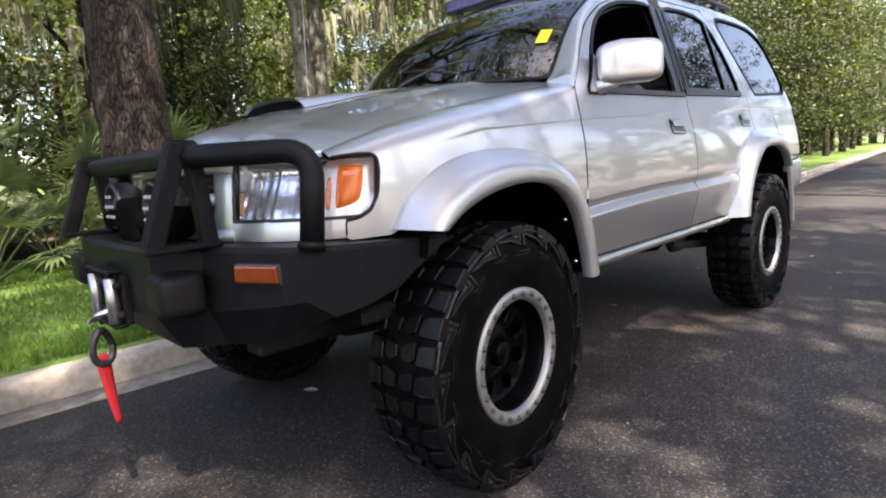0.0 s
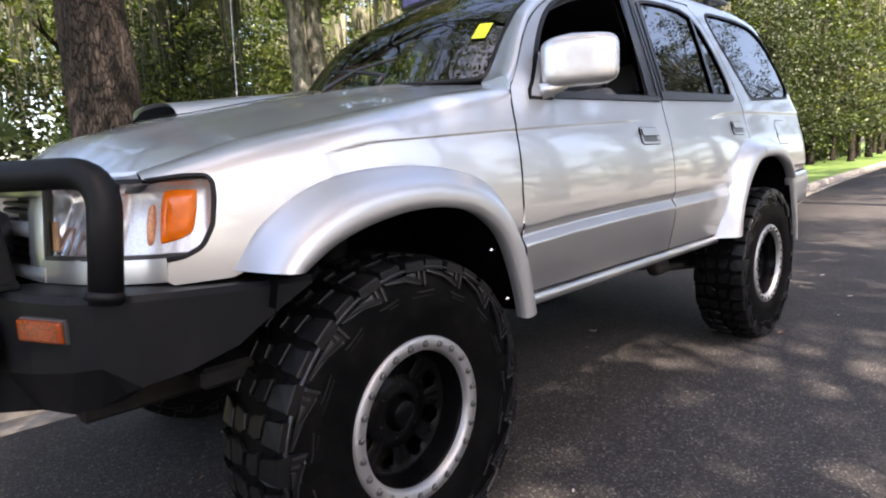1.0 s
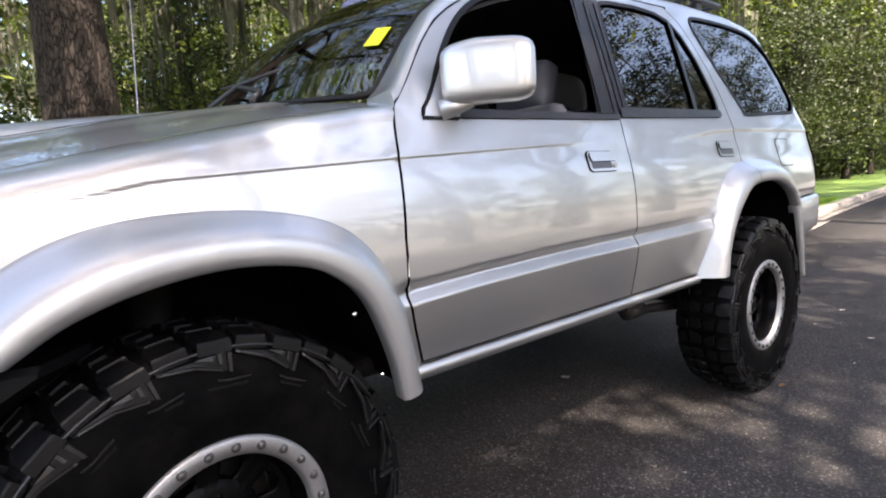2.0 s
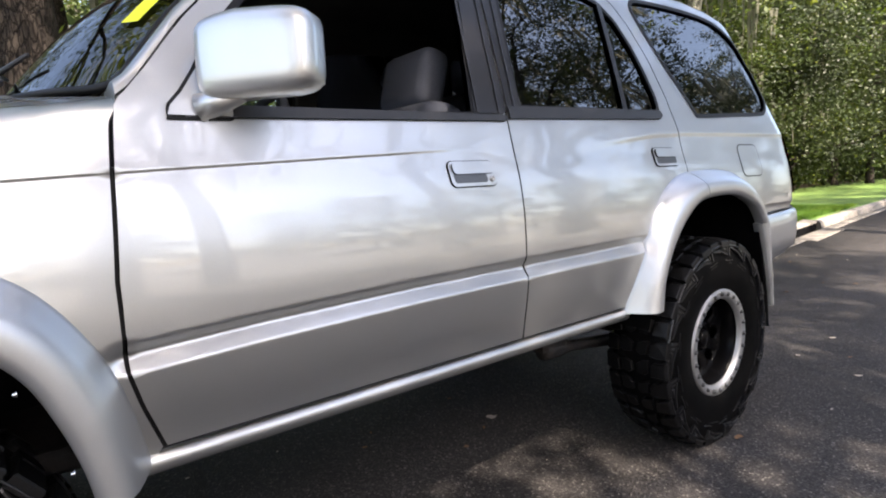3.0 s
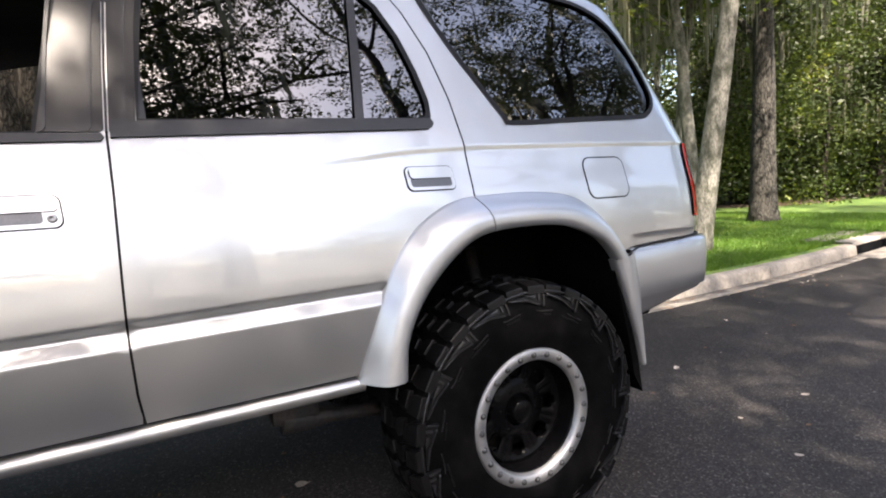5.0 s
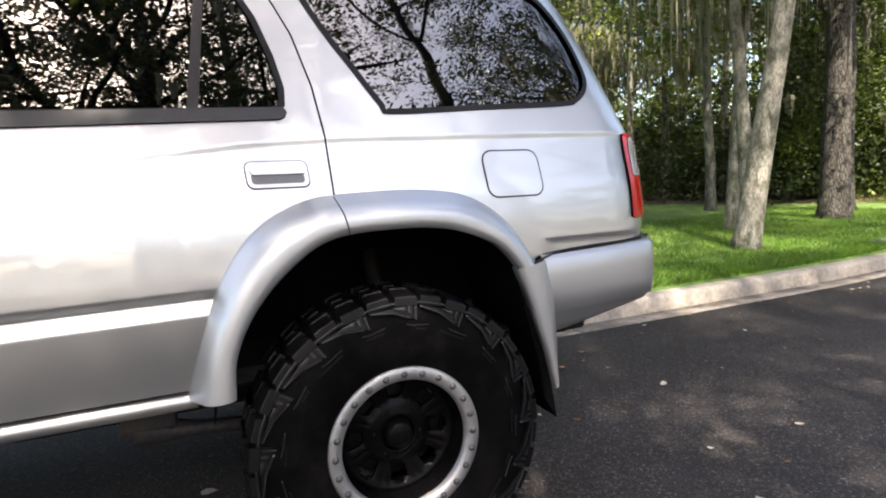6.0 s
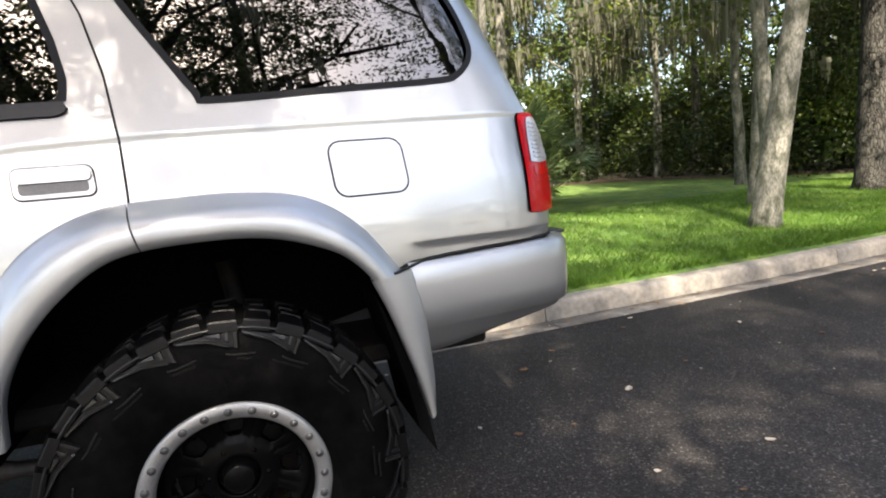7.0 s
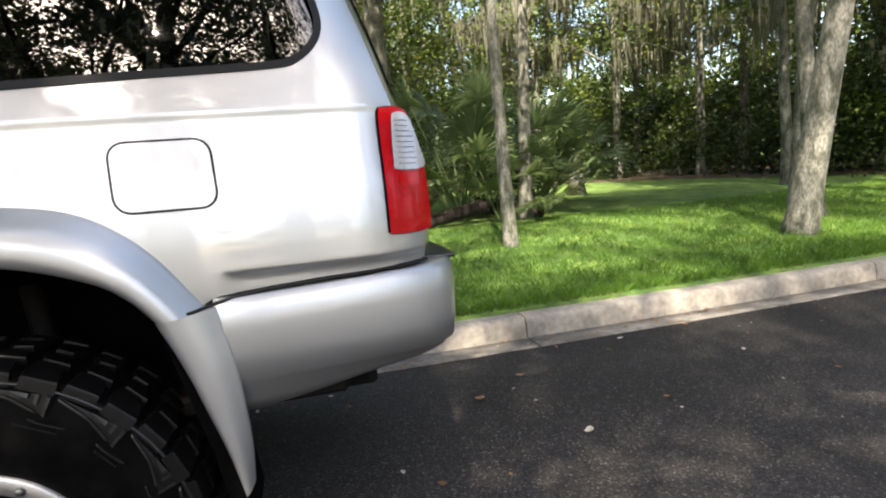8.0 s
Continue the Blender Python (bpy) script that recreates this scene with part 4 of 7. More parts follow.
def nose_plate(name, pts, out0, out1, mat, sign):
    """A rounded lens on the front: a closed line of (s, z), raised from one depth to another with a soft rim."""
    loop = curve(pts, 4, closed=True)
    cs, cz = sum(p[0] for p in loop) / len(loop), sum(p[1] for p in loop) / len(loop)
    n, verts, faces = len(loop), [], []
    for k, o in ((1.0, out0), (1.0, out1 - 0.004), (0.93, out1), (0.5, out1 + 0.001)):
        verts += [nose(cs + (s - cs) * k, cz + (z - cz) * k, sign, o) for s, z in loop]
    verts.append(nose(cs, cz, sign, out1 + 0.001))
    for r in range(3):
        faces += [(r * n + i, r * n + (i + 1) % n, (r + 1) * n + (i + 1) % n, (r + 1) * n + i) for i in range(n)]
    faces += [(3 * n + i, 3 * n + (i + 1) % n, 4 * n) for i in range(n)]
    me = mesh_of(name, verts, faces, mat, True)
    bm = bmesh.new()
    bm.from_mesh(me)
    bmesh.ops.recalc_face_normals(bm, faces=bm.faces)
    bm.to_mesh(me)
    bm.free()
    return me


S_IN, S_MID, S_OUT = 0.445, 0.665, float(NOSE_S[-1]) - 0.004
grille = part("grille", nose_box("grille", -0.385, 0.385, 0.905, 1.085, -0.06, -0.05, SCREEN_BLACK, 1, 21), suv, "silver grille surround with dark slatted openings")
for s0, s1, z0, z1 in ((-0.445, 0.445, 1.078, 1.112), (-0.36, 0.36, 0.985, 1.022), (-0.445, 0.445, 0.885, 0.918)):
    part("grille_bar", nose_box("grille_bar", s0, s1, z0, z1, -0.05, 0.012, PAINT, 1, 25, 0.006), grille, "silver grille bar")
for sg in (-1, 1):
    part("grille_upright", nose_box("grille_upright", 0.345, 0.438, 0.905, 1.092, -0.05, 0.010, PAINT, sg, 6, 0.008), grille, "silver grille upright")
for z in (0.938, 0.960, 1.040, 1.060):
    part("grille_slat", nose_box("grille_slat", -0.345, 0.345, z - 0.004, z + 0.004, -0.045, -0.012, TRIM_BLACK, 1, 19), grille, "black grille slat")
em = lathe("emblem", [(0.0, -0.012), (0.028, -0.010), (0.036, -0.004), (0.038, 0.0)], CHROME, 32)
ob = part("emblem", em, grille, "plain chrome oval badge")
ob.matrix_basis = pose(-0.722, 0, 1.003, 0, 0, -90) @ Matrix.Diagonal((1.5, 1, 1, 1))
for sign in (-1, 1):
    part("lamp_sill", nose_box("lamp_sill", 0.43, S_OUT - 0.060, 0.885, 0.938, -0.05, 0.005, PAINT, sign, 12, 0.0015), suv, "silver panel under the headlamp")
    part("lamp_header", nose_box("lamp_header", 0.43, S_OUT - 0.03, 1.100, 1.122, -0.06, 0.004, PAINT, sign, 12, 0.005), suv)
    lamp = part("headlamp", nose_box("headlamp", S_IN, S_OUT - 0.06, 0.940, 1.100, -0.066, -0.058, REFLECTOR, sign, 20), suv, "clear headlamp with an amber corner lens")
    for s0, s1, z0, z1 in ((S_IN, S_OUT, 0.936, 0.945), (S_IN, S_OUT, 1.096, 1.106), (S_IN, S_IN + 0.006, 0.94, 1.10), (S_MID - 0.004, S_MID + 0.004, 0.94, 1.10), (S_OUT - 0.012, S_OUT, 0.94, 1.10)):
        part("bezel", nose_box("bezel", s0, s1, z0, z1, -0.012 if s1 - s0 < 0.007 else -0.05, 0.004, TRIM_BLACK, sign, 14 if s1 - s0 > 0.1 else 3), lamp, "black lamp bezel")
    rim, _ = skin(A([-0.515, -0.45, -0.405, -0.393, -0.394, -0.405, -0.43, -0.465, -0.50]), A([1.128, 1.122, 1.112, 1.095, 1.06, 1.0, 0.957, 0.940, 0.936]), True, 0.0)
    part("lamp_gasket", tube("lamp_gasket", rounded_path([(x, sign * y, z) for x, y, z in rim], 0.012, 3), 0.0055, RUBBER_SEAL, 8), lamp, "black lamp gasket")
    for s0, s1, deep, mat, lab in ((S_IN + 0.008, S_MID - 0.004, 0.045, REFLECTOR, "bright headlamp reflector"), (S_MID + 0.004, S_OUT - 0.012, 0.020, CORNER_SILVER, "pale corner-lamp reflector")):
        bowl = lambda s, z: nose(s, z, sign, -0.010 - deep * (float(np.interp(z, (0.943, 1.06, 1.080, 1.097), (0.0, 1.0, 0.95, 0.1))) + 0.022 * math.sin((s - s0) * 190)) * float(np.interp((s - s0) / (s1 - s0), (0, 0.06, 0.94, 1), (0.1, 1, 1, 0.1))))
        part("reflector", flat_mesh("reflector", bowl, np.linspace(s0, s1, 41), np.linspace(0.943, 1.097, 19), mat, flip=sign > 0), lamp, lab)
    part("inner_marker", nose_box("inner_marker", S_IN + 0.010, S_IN + 0.020, 0.955, 1.020, -0.016, -0.008, material("dim_amber", (0.45, 0.24, 0.12), 0.3, vary=0.2), sign, 3), lamp)
    part("turn_lens", nose_plate("turn_lens", [(S_MID + 0.092, 0.972), (S_MID + 0.098, 0.966), (S_MID + 0.112, 0.968), (S_OUT - 0.058, 0.982), (S_OUT - 0.046, 1.012), (S_OUT - 0.042, 1.066), (S_OUT - 0.048, 1.076), (S_MID + 0.112, 1.078), (S_MID + 0.100, 1.070), (S_MID + 0.094, 1.03)], -0.022, -0.008, AMBER, sign), lamp, "amber turn-signal lens")
    part("turn_lens_edge", nose_plate("turn_lens_edge", [(S_MID + 0.062, 0.968), (S_MID + 0.068, 0.960), (S_MID + 0.076, 0.968), (S_MID + 0.080, 1.010), (S_MID + 0.078, 1.046), (S_MID + 0.068, 1.044), (S_MID + 0.061, 1.005)], -0.022, -0.012, PALE_AMBER, sign), lamp, "pale amber lens edge")
    lens = part("lens", flat_mesh("lens", lambda s, z: nose(s, z, sign, 0.003), np.linspace(S_IN + 0.004, S_OUT - 0.004, 26), np.linspace(0.944, 1.099, 5), LENS, flip=sign > 0), lamp, "clear plastic lens")
    lens.visible_shadow = False

bumper = part("steel_bumper", None, suv, "matt black steel bumper with a tubular bull bar")
STN = ((-0.875, 0.0, 0.885, 0.695, 0.600), (-0.875, 0.37, 0.885, 0.697, 0.600), (-0.770, 0.45, 0.885, 0.705, 0.598), (-0.732, 0.59, 0.885, 0.722, 0.615), (-0.682, 0.708, 0.885, 0.738, 0.645), (-0.640, 0.757, 0.884, 0.745, 0.672), (-0.585, 0.794, 0.882, 0.700, 0.692), (-0.500, 0.818, 0.878, 0.715, 0.711), (-0.400, 0.830, 0.873, 0.745, 0.742), (-0.340, 0.836, 0.871, 0.785, 0.782), (-0.225, 0.845, 0.868, 0.850, 0.847))
STN = tuple((x, -y, a, b, c) for x, y, a, b, c in STN[:0:-1]) + STN
verts, faces = [], []
for x, y, zt, zm, zl in STN:
    q = A([x + 0.25, 0.0]) - A([x, y])
    q = A([1.0, -np.sign(y) * max(0, (abs(y) - 0.6)) * 5.5])
    q /= np.linalg.norm(q)
    for d, z in ((0.16, zt - 0.004), (0.012, zt), (0.0, zt - 0.012), (0.0, zm), (0.055, zl), (0.16, zl), (0.16, zt - 0.004)):
        verts.append((x + q[0] * d, y + q[1] * d, z))
for i in range(len(STN) - 1):
    for j in range(6):
        faces.append((i * 7 + j, (i + 1) * 7 + j, (i + 1) * 7 + j + 1, i * 7 + j + 1))
faces += [tuple(range(7)), tuple((len(STN) - 1) * 7 + j for j in range(6, -1, -1))]
shell_me = mesh_of("bumper_shell", verts, faces, POWDER, False)
bm = bmesh.new()
bm.from_mesh(shell_me)
bmesh.ops.remove_doubles(bm, verts=bm.verts, dist=0.0005)
bmesh.ops.recalc_face_normals(bm, faces=bm.faces)
bm.to_mesh(shell_me)
bm.free()
part("bumper_shell", shell_me, bumper)
for sg in (-1, 1):
    part("overrider", bm_mesh("overrider", box_bm(-0.838, sg * 0.425, 0.768, 0.12, 0.14, 0.115, 0.03, 3), POWDER, True), bumper, "rounded black over-rider block")
    turn = Matrix.Rotation(radians(-sg * 24), 3, "Z")
    part("marker_lamp", bm_mesh("marker_lamp", box_bm(-0.712, sg * 0.648, 0.820, 0.022, 0.132, 0.044, 0.005, 2, turn), MARKER_AMBER), bumper, "small amber marker lamp")
    part("marker_rim", bm_mesh("marker_rim", box_bm(-0.706, sg * 0.648, 0.820, 0.016, 0.142, 0.052, 0.004, 2, turn), TRIM_BLACK), bumper)
    # A-shaped uprights
    y = sg * 0.455
    top, fb, rb = Vector((-0.79, y, 1.150)), Vector((-0.895, y, 0.885)), Vector((-0.745, y, 0.885))
    for nm, a, b, w in (("upright_front", top + Vector((-0.01, 0, 0.01)), fb, 0.050), ("upright_rear", top + Vector((0.025, 0, -0.02)), rb, 0.042)):
        d = (b - a)
        ang = math.atan2(d.x, -d.z)
        part(nm, bm_mesh(nm, box_bm(*((a + b) / 2), w, 0.042, d.length, 0.006, 2, Matrix.Rotation(-ang, 3, "Y")), POWDER), bumper, "flat black bull-bar upright")
    part("upright_cap", bm_mesh("upright_cap", box_bm(-0.785, y, 1.138, 0.088, 0.044, 0.062, 0.028, 3), POWDER, True), bumper)
    part("upright_foot", bm_mesh("upright_foot", box_bm(-0.82, y, 0.892, 0.20, 0.07, 0.016, 0.004, 1), POWDER), bumper)
    # driving lamps
    sp = lathe("driving_lamp", [(0.0, 0.0), (0.03, 0.012), (0.062, 0.04), (0.068, 0.0), (0.074, -0.004), (0.080, 0.004), (0.078, 0.06), (0.05, 0.10), (0.0, 0.105)], TRIM_BLACK, 36)
    ob = part("driving_lamp", sp, bumper, "round black driving lamp")
    ob.matrix_basis = pose(-0.80, sg * 0.205, 0.99, 0, 0, -90)
    for r in range(3):
        for k in range(-2, 3):
            if abs(k) + r < 4:
                part("lamp_cell", bm_mesh("lamp_cell", box_bm(-0.808, sg * 0.205 + k * 0.022, 0.955 + r * 0.034, 0.010, 0.009, 0.012, 0.003, 1), STEEL), bumper, "small steel lamp cell")
# the long tube
path = [(-0.620, -0.768, 0.872), (-0.592, -0.768, 1.122), (-0.700, -0.640, 1.122), (-0.785, -0.455, 1.126), (-0.785, 0.455, 1.126), (-0.700, 0.640, 1.122), (-0.592, 0.768, 1.122), (-0.620, 0.768, 0.872)]
part("bull_bar_tube", tube("bull_bar_tube", rounded_path(path, 0.085, 8), 0.0305, POWDER, 20), bumper, "black bent bull-bar tube")
for sg in (-1, 1):
    part("tube_collar", tube("tube_collar", [(-0.621, sg * 0.768, 0.880), (-0.618, sg * 0.768, 0.896)], [0.036, 0.033], POWDER, 20), bumper)
# winch: box, roller fairlead, hook with strap
winch = part("winch", bm_mesh("winch", box_bm(-0.75, 0.02, 0.945, 0.14, 0.18, 0.15, 0.03, 3), CAVITY, True), suv, "black winch behind the bull bar")
part("winch_motor", tube("winch_motor", [(-0.76, -0.30, 0.945), (-0.76, 0.30, 0.945)], 0.050, CAVITY, 20), winch)
fair = part("fairlead", bm_mesh("fairlead", box_bm(-0.884, 0, 0.722, 0.02, 0.30, 0.15, 0.005, 2), POWDER), suv, "steel roller fairlead")
for y in (0.085, -0.095):
    part("roller", tube("roller", [(-0.912, y, 0.648), (-0.912, y, 0.652), (-0.912, y, 0.786), (-0.912, y, 0.790)], [0.012, 0.019, 0.019, 0.012], STEEL, 20), fair, "polished steel roller")
    part("roller_pin", tube("roller_pin", [(-0.912, y, 0.788), (-0.912, y, 0.802)], 0.011, DARK_STEEL, 12), fair)
for z in (0.642, 0.808):
    part("roller_plate", bm_mesh("roller_plate", box_bm(-0.905, 0, z, 0.04, 0.25, 0.010, 0.003, 1), POWDER), fair)
for z in (0.675, 0.765):
    part("cross_roller", tube("cross_roller", [(-0.900, -0.13, z), (-0.900, 0.13, z)], 0.013, DARK_STEEL, 14), fair)
ring = [(-0.945 + 0.029 * math.cos(a) * (1 - 0.25 * math.sin(a)), -0.032 + 0.012 * math.cos(a), 0.572 + 0.052 * math.sin(a)) for a in np.linspace(0, 2 * math.pi, 29)]
hook = part("winch_hook", tube("winch_hook", ring, [0.010 + 0.003 * math.sin(a) ** 2 for a in np.linspace(0, 2 * math.pi, 29)], TRIM_BLACK, 10), suv, "black winch hook with a red pull strap")
part("shackle", tube("shackle", rounded_path([(-0.915, 0.055, 0.655), (-0.955, 0.045, 0.640), (-0.958, -0.03, 0.668), (-0.92, -0.085, 0.690)], 0.03, 5), 0.0105, CHROME, 10), hook, "polished shackle")
def strap_at(u, v):
    w = 0.024 * (1 - 0.62 * u) * (1 - 0.35 * math.exp(-(u / 0.08) ** 2))
    k = 0.25 * math.sin(2.5 * u)
    return (-0.950 + 0.022 * u + w * v * 0.92, -0.040 + 0.014 * u + w * v * (0.3 + k), 0.548 - 0.235 * u + 0.004 * math.cos(7 * u + v))
sp = flat_mesh("strap", strap_at, np.linspace(0, 1, 14), (-1, -0.3, 0.3, 1), STRAP)
so = part("strap", sp, hook, "red pull strap")
sm = so.modifiers.new("thick", "SOLIDIFY")
sm.thickness = 0.007
part("recovery_tab", bm_mesh("recovery_tab", box_bm(-0.86, 0.23, 0.635, 0.06, 0.022, 0.10, 0.01, 2), POWDER), bumper)

# ---- mirrors, handles, fuel lid, lamps, rear bumper, rack ----
def loop_rect(x0, x1, z0, z1, r, slant=0.0, n=5):
    """A rounded rectangle, its top shifted by slant."""
    out = []
    for cx, cz, a0 in ((x1 - r, z1 - r, 0), (x0 + r, z1 - r, 90), (x0 + r, z0 + r, 180), (x1 - r, z0 + r, 270)):
        for k in range(n + 1):
            a = radians(a0 + 90 * k / n)
            x, z = cx + r * math.cos(a), cz + r * math.sin(a)
            out.append((x + slant * (z - z0) / (z1 - z0), z))
    return A(out)


def door_handle(x0, x1, z0, z1, host, sign, lock):
    h = part("door_handle", skin_panel("door_handle", loop_rect(x0, x1, z0, z1, 0.016, -0.006), CHROME, sign, out=0.005, flange=0.006, dx=0.01), host, "silver pull handle in a recessed cup")
    h.data.materials[0] = PAINT
    zm = z0 + (z1 - z0) * 0.48
    xe = x1 - (0.034 if lock else 0.012)
    # the cup is a flat panel, darkened in place of the recess's shade
    for nm, lp, mt, o in (("handle_cup", loop_rect(x0 + 0.010, xe, z0 + 0.009, zm + 0.004, 0.008, -0.003), CUP_SHADE, 0.0056), ("handle_flap", loop_rect(x0 + 0.007, x1 - 0.006, zm, z1 - 0.006, 0.010, -0.004), PAINT, 0.011)):
        me = skin_panel(nm, lp, mt, sign, out=o, flange=0.008, dx=0.01)
        ob = new(nm, me)
        ob.parent = host
        tagged(ob, "silver handle flap" if nm == "handle_flap" else "flat handle cup, recess shade put into its colour")
    if lock:
        p, _ = skin(A([x1 - 0.019]), A([z0 + 0.018]), out=0.008)
        ob = new("door_lock", lathe("door_lock", [(0.0, -0.0012), (0.0022, -0.0012), (0.0026, -0.0028), (0.0085, -0.0030), (0.0098, 0.001)], STEEL, 20))
        ob.parent = host
        ob.matrix_basis = pose(p[0][0], sign * p[0][1], p[0][2], 0, 0, 0 if sign < 0 else 180)
    rim = loop_rect(x0 - 0.003, x1 + 0.003, z0 - 0.003, z1 + 0.003, 0.018, -0.006)
    ob = new("handle_gap", skin_panel("handle_gap", rim, RUBBER_SEAL, sign, out=0.0012, flange=0.0, dx=0.01))
    ob.parent = host


doors = {(-1, "front_door"): None, (1, "front_door"): None, (-1, "rear_door"): None, (1, "rear_door"): None, (-1, "quarter_panel"): None, (1, "quarter_panel"): None}
for c in suv.children:
    for key in ("front_door", "rear_door", "quarter_panel"):
        if c.name.split(".")[0] == key:
            doors[(-1 if "." not in c.name else 1, key)] = c
for sign in (-1, 1):
    door_handle(1.343, 1.506, 1.137, 1.205, doors[(sign, "front_door")], sign, True)
    door_handle(2.335, 2.492, 1.173, 1.241, doors[(sign, "rear_door")], sign, False)
    # mirror
    hb = bmesh.new()
    bmesh.ops.create_cube(hb, size=1)
    bmesh.ops.subdivide_edges(hb, edges=hb.edges[:], cuts=9, use_grid_fill=True)
    for v in hb.verts:
        u = v.co * 2
        q = Vector((u.x, u.y, u.z))
        # rounded block: blend of cube and superellipsoid
        nrm = (abs(q.x) ** 5.5 + abs(q.y) ** 4.5 + abs(q.z) ** 6) ** (1 / 5.3)
        q = q / max(nrm, 1e-6)
        q.z *= 1.0 - 0.06 * q.x - (0.26 * max(0, -q.x - 0.2) if q.z > 0 else -0.05 * max(0, q.x))
        v.co = Vector((q.x * 0.128, q.y * 0.060 * (1.0 if q.y < 0 else 0.6), q.z * 0.084))
    yaw = math.atan2(-0.20, 0.165)
    rm = Matrix.Rotation(yaw, 3, "Z")
    for v in hb.verts:
        c = rm @ v.co + Vector((0.838, -0.864, 1.422))
        v.co = Vector((c.x, c.y * -sign, c.z))
    mir = part("wing_mirror", bm_mesh("wing_mirror", hb, PAINT, True), suv, "large silver wing mirror")
    foot = A([(0.668, 1.306), (0.795, 1.306), (0.795, 1.335), (0.782, 1.47), (0.765, 1.445), (0.70, 1.352), (0.675, 1.325)])
    ob = new("mirror_seal", skin_panel("mirror_seal", shifted(foot, 0.007), RUBBER_SEAL, sign, out=0.006, flange=0.01, dx=0.02))
    ob.parent = mir
    ob = new("mirror_foot", skin_panel("mirror_foot", foot, PAINT, sign, out=0.010, flange=0.016, dx=0.012))
    ob.parent = mir
    arm = [(0.735, sign * 0.775, 1.325), (0.765, sign * 0.800, 1.335), (0.80, sign * 0.835, 1.350)]
    ob = new("mirror_arm", tube("mirror_arm", arm, [0.030, 0.026, 0.020], PAINT, 14))
    ob.parent = mir
    quad = []
    for a, b in ((-0.115, -0.062), (0.115, -0.062), (0.115, 0.062), (-0.115, 0.062)):
        c = rm @ Vector((a, 0.0375, b)) + Vector((0.838, -0.864, 1.422))
        quad.append((c.x, c.y * -sign, c.z))
    ob = new("mirror_glass", mesh_of("mirror_glass", quad, [(0, 1, 2, 3)], CHROME, False))
    ob.parent = mir
    # tail lamp wrapped round the corner
    TL = A(curve([(3.572, 1.02), (3.62, 1.016), (3.664, 1.018), (3.675, 1.03), (3.676, 1.12), (3.668, 1.20), (3.648, 1.275), (3.630, 1.302), (3.585, 1.304), (3.570, 1.292), (3.568, 1.20), (3.568, 1.10), (3.567, 1.03)], 3, closed=True))
    TC = A(curve([(3.598, 1.160), (3.670, 1.162), (3.668, 1.20), (3.650, 1.265), (3.634, 1.290), (3.606, 1.290), (3.598, 1.27), (3.592, 1.18)], 3, closed=True))
    lamp = part("tail_lamp", skin_panel("tail_lamp", TL, RED_LENS, sign, out=0.008, flange=0.016, dx=0.01), doors[(sign, "quarter_panel")], "red tail lamp with a ribbed clear upper lens")
    for nm, me in (("lamp_gasket", skin_panel("lamp_gasket", shifted(TL, 0.0025), RUBBER_SEAL, sign, out=0.002, flange=0.004, dx=0.02)), ("reverse_lens", skin_panel("reverse_lens", TC, CLEAR_LENS, sign, out=0.0105, flange=0.004, dx=0.01))):
        ob = new(nm, me)
        ob.parent = doors[(sign, "quarter_panel")]
        tagged(ob, "ribbed clear reversing lens" if nm == "reverse_lens" else "black lamp gasket")
    for k in range(9):
        z = 1.172 + 0.0125 * k
        ob = new("lens_rib", skin_panel("lens_rib", A([(3.603, z), (3.655 - 0.012 * (k > 6), z), (3.655 - 0.012 * (k > 6), z + 0.005), (3.603, z + 0.005)]), CLEAR_LENS, sign, out=0.0135, flange=0.004, dx=0.02))
        ob.parent = doors[(sign, "quarter_panel")]
    ob = new("lamp_window", skin_panel("lamp_window", loop_rect(3.600, 3.655, 1.122, 1.150, 0.006), material("orange_red_lens", (0.46, 0.004, 0.005), 0.15, spec=0.15, coat=0.25, vary=0.1), sign, out=0.0095, flange=0.003, dx=0.02))
    ob.parent = doors[(sign, "quarter_panel")]
lid = loop_rect(3.026, 3.216, 1.116, 1.254, 0.030, -0.008)
ob = new("fuel_lid_gap", skin_panel("fuel_lid_gap", shifted(lid, 0.0050), RUBBER_SEAL, -1, out=0.0008, flange=0.0, dx=0.012))
ob.parent = doors[(-1, "quarter_panel")]
ob = tagged(new("fuel_lid", skin_panel("fuel_lid", lid, PAINT, -1, out=0.0022, flange=0.002, dx=0.015)), "silver fuel filler lid")
ob.parent = doors[(-1, "quarter_panel")]

# rear bumper: one wrap-round shell
PLAN = curve([(3.185, 0.868), (3.30, 0.862), (3.50, 0.850), (3.62, 0.832), (3.69, 0.795), (3.735, 0.72), (3.755, 0.55), (3.762, 0.25), (3.764, 0.0)], 6)
PLAN = [tuple(p) for p in PLAN] + [(x, -y) for x, y in PLAN[-2::-1]]
BSEC = ((0.080, 0.918), (0.030, 0.926), (0.010, 0.922), (0.0, 0.908), (-0.004, 0.86), (-0.002, 0.80), (0.004, 0.745), (0.012, 0.735), (0.030, 0.690), (0.060, 0.655), (0.12, 0.645))
verts, faces = [], []
for k, (x, y) in enumerate(PLAN):
    a, b = A(PLAN[max(k - 1, 0)]), A(PLAN[min(k + 1, len(PLAN) - 1)])
    t = (b - a) / np.linalg.norm(b - a)
    n = A([-t[1], t[0]])
    n = -n if n @ (A([x, y]) - A([3.2, 0])) > 0 else n
    up = float(step01(x, 3.18, 3.66))
    for d, z in BSEC:
        zz = z + (0.012 * up if z > 0.85 else 0) + (0.055 * up * (0.75 - z) / 0.1 if z < 0.74 else 0)
        verts.append((x + n[0] * d, y + n[1] * d, zz))
m = len(BSEC)
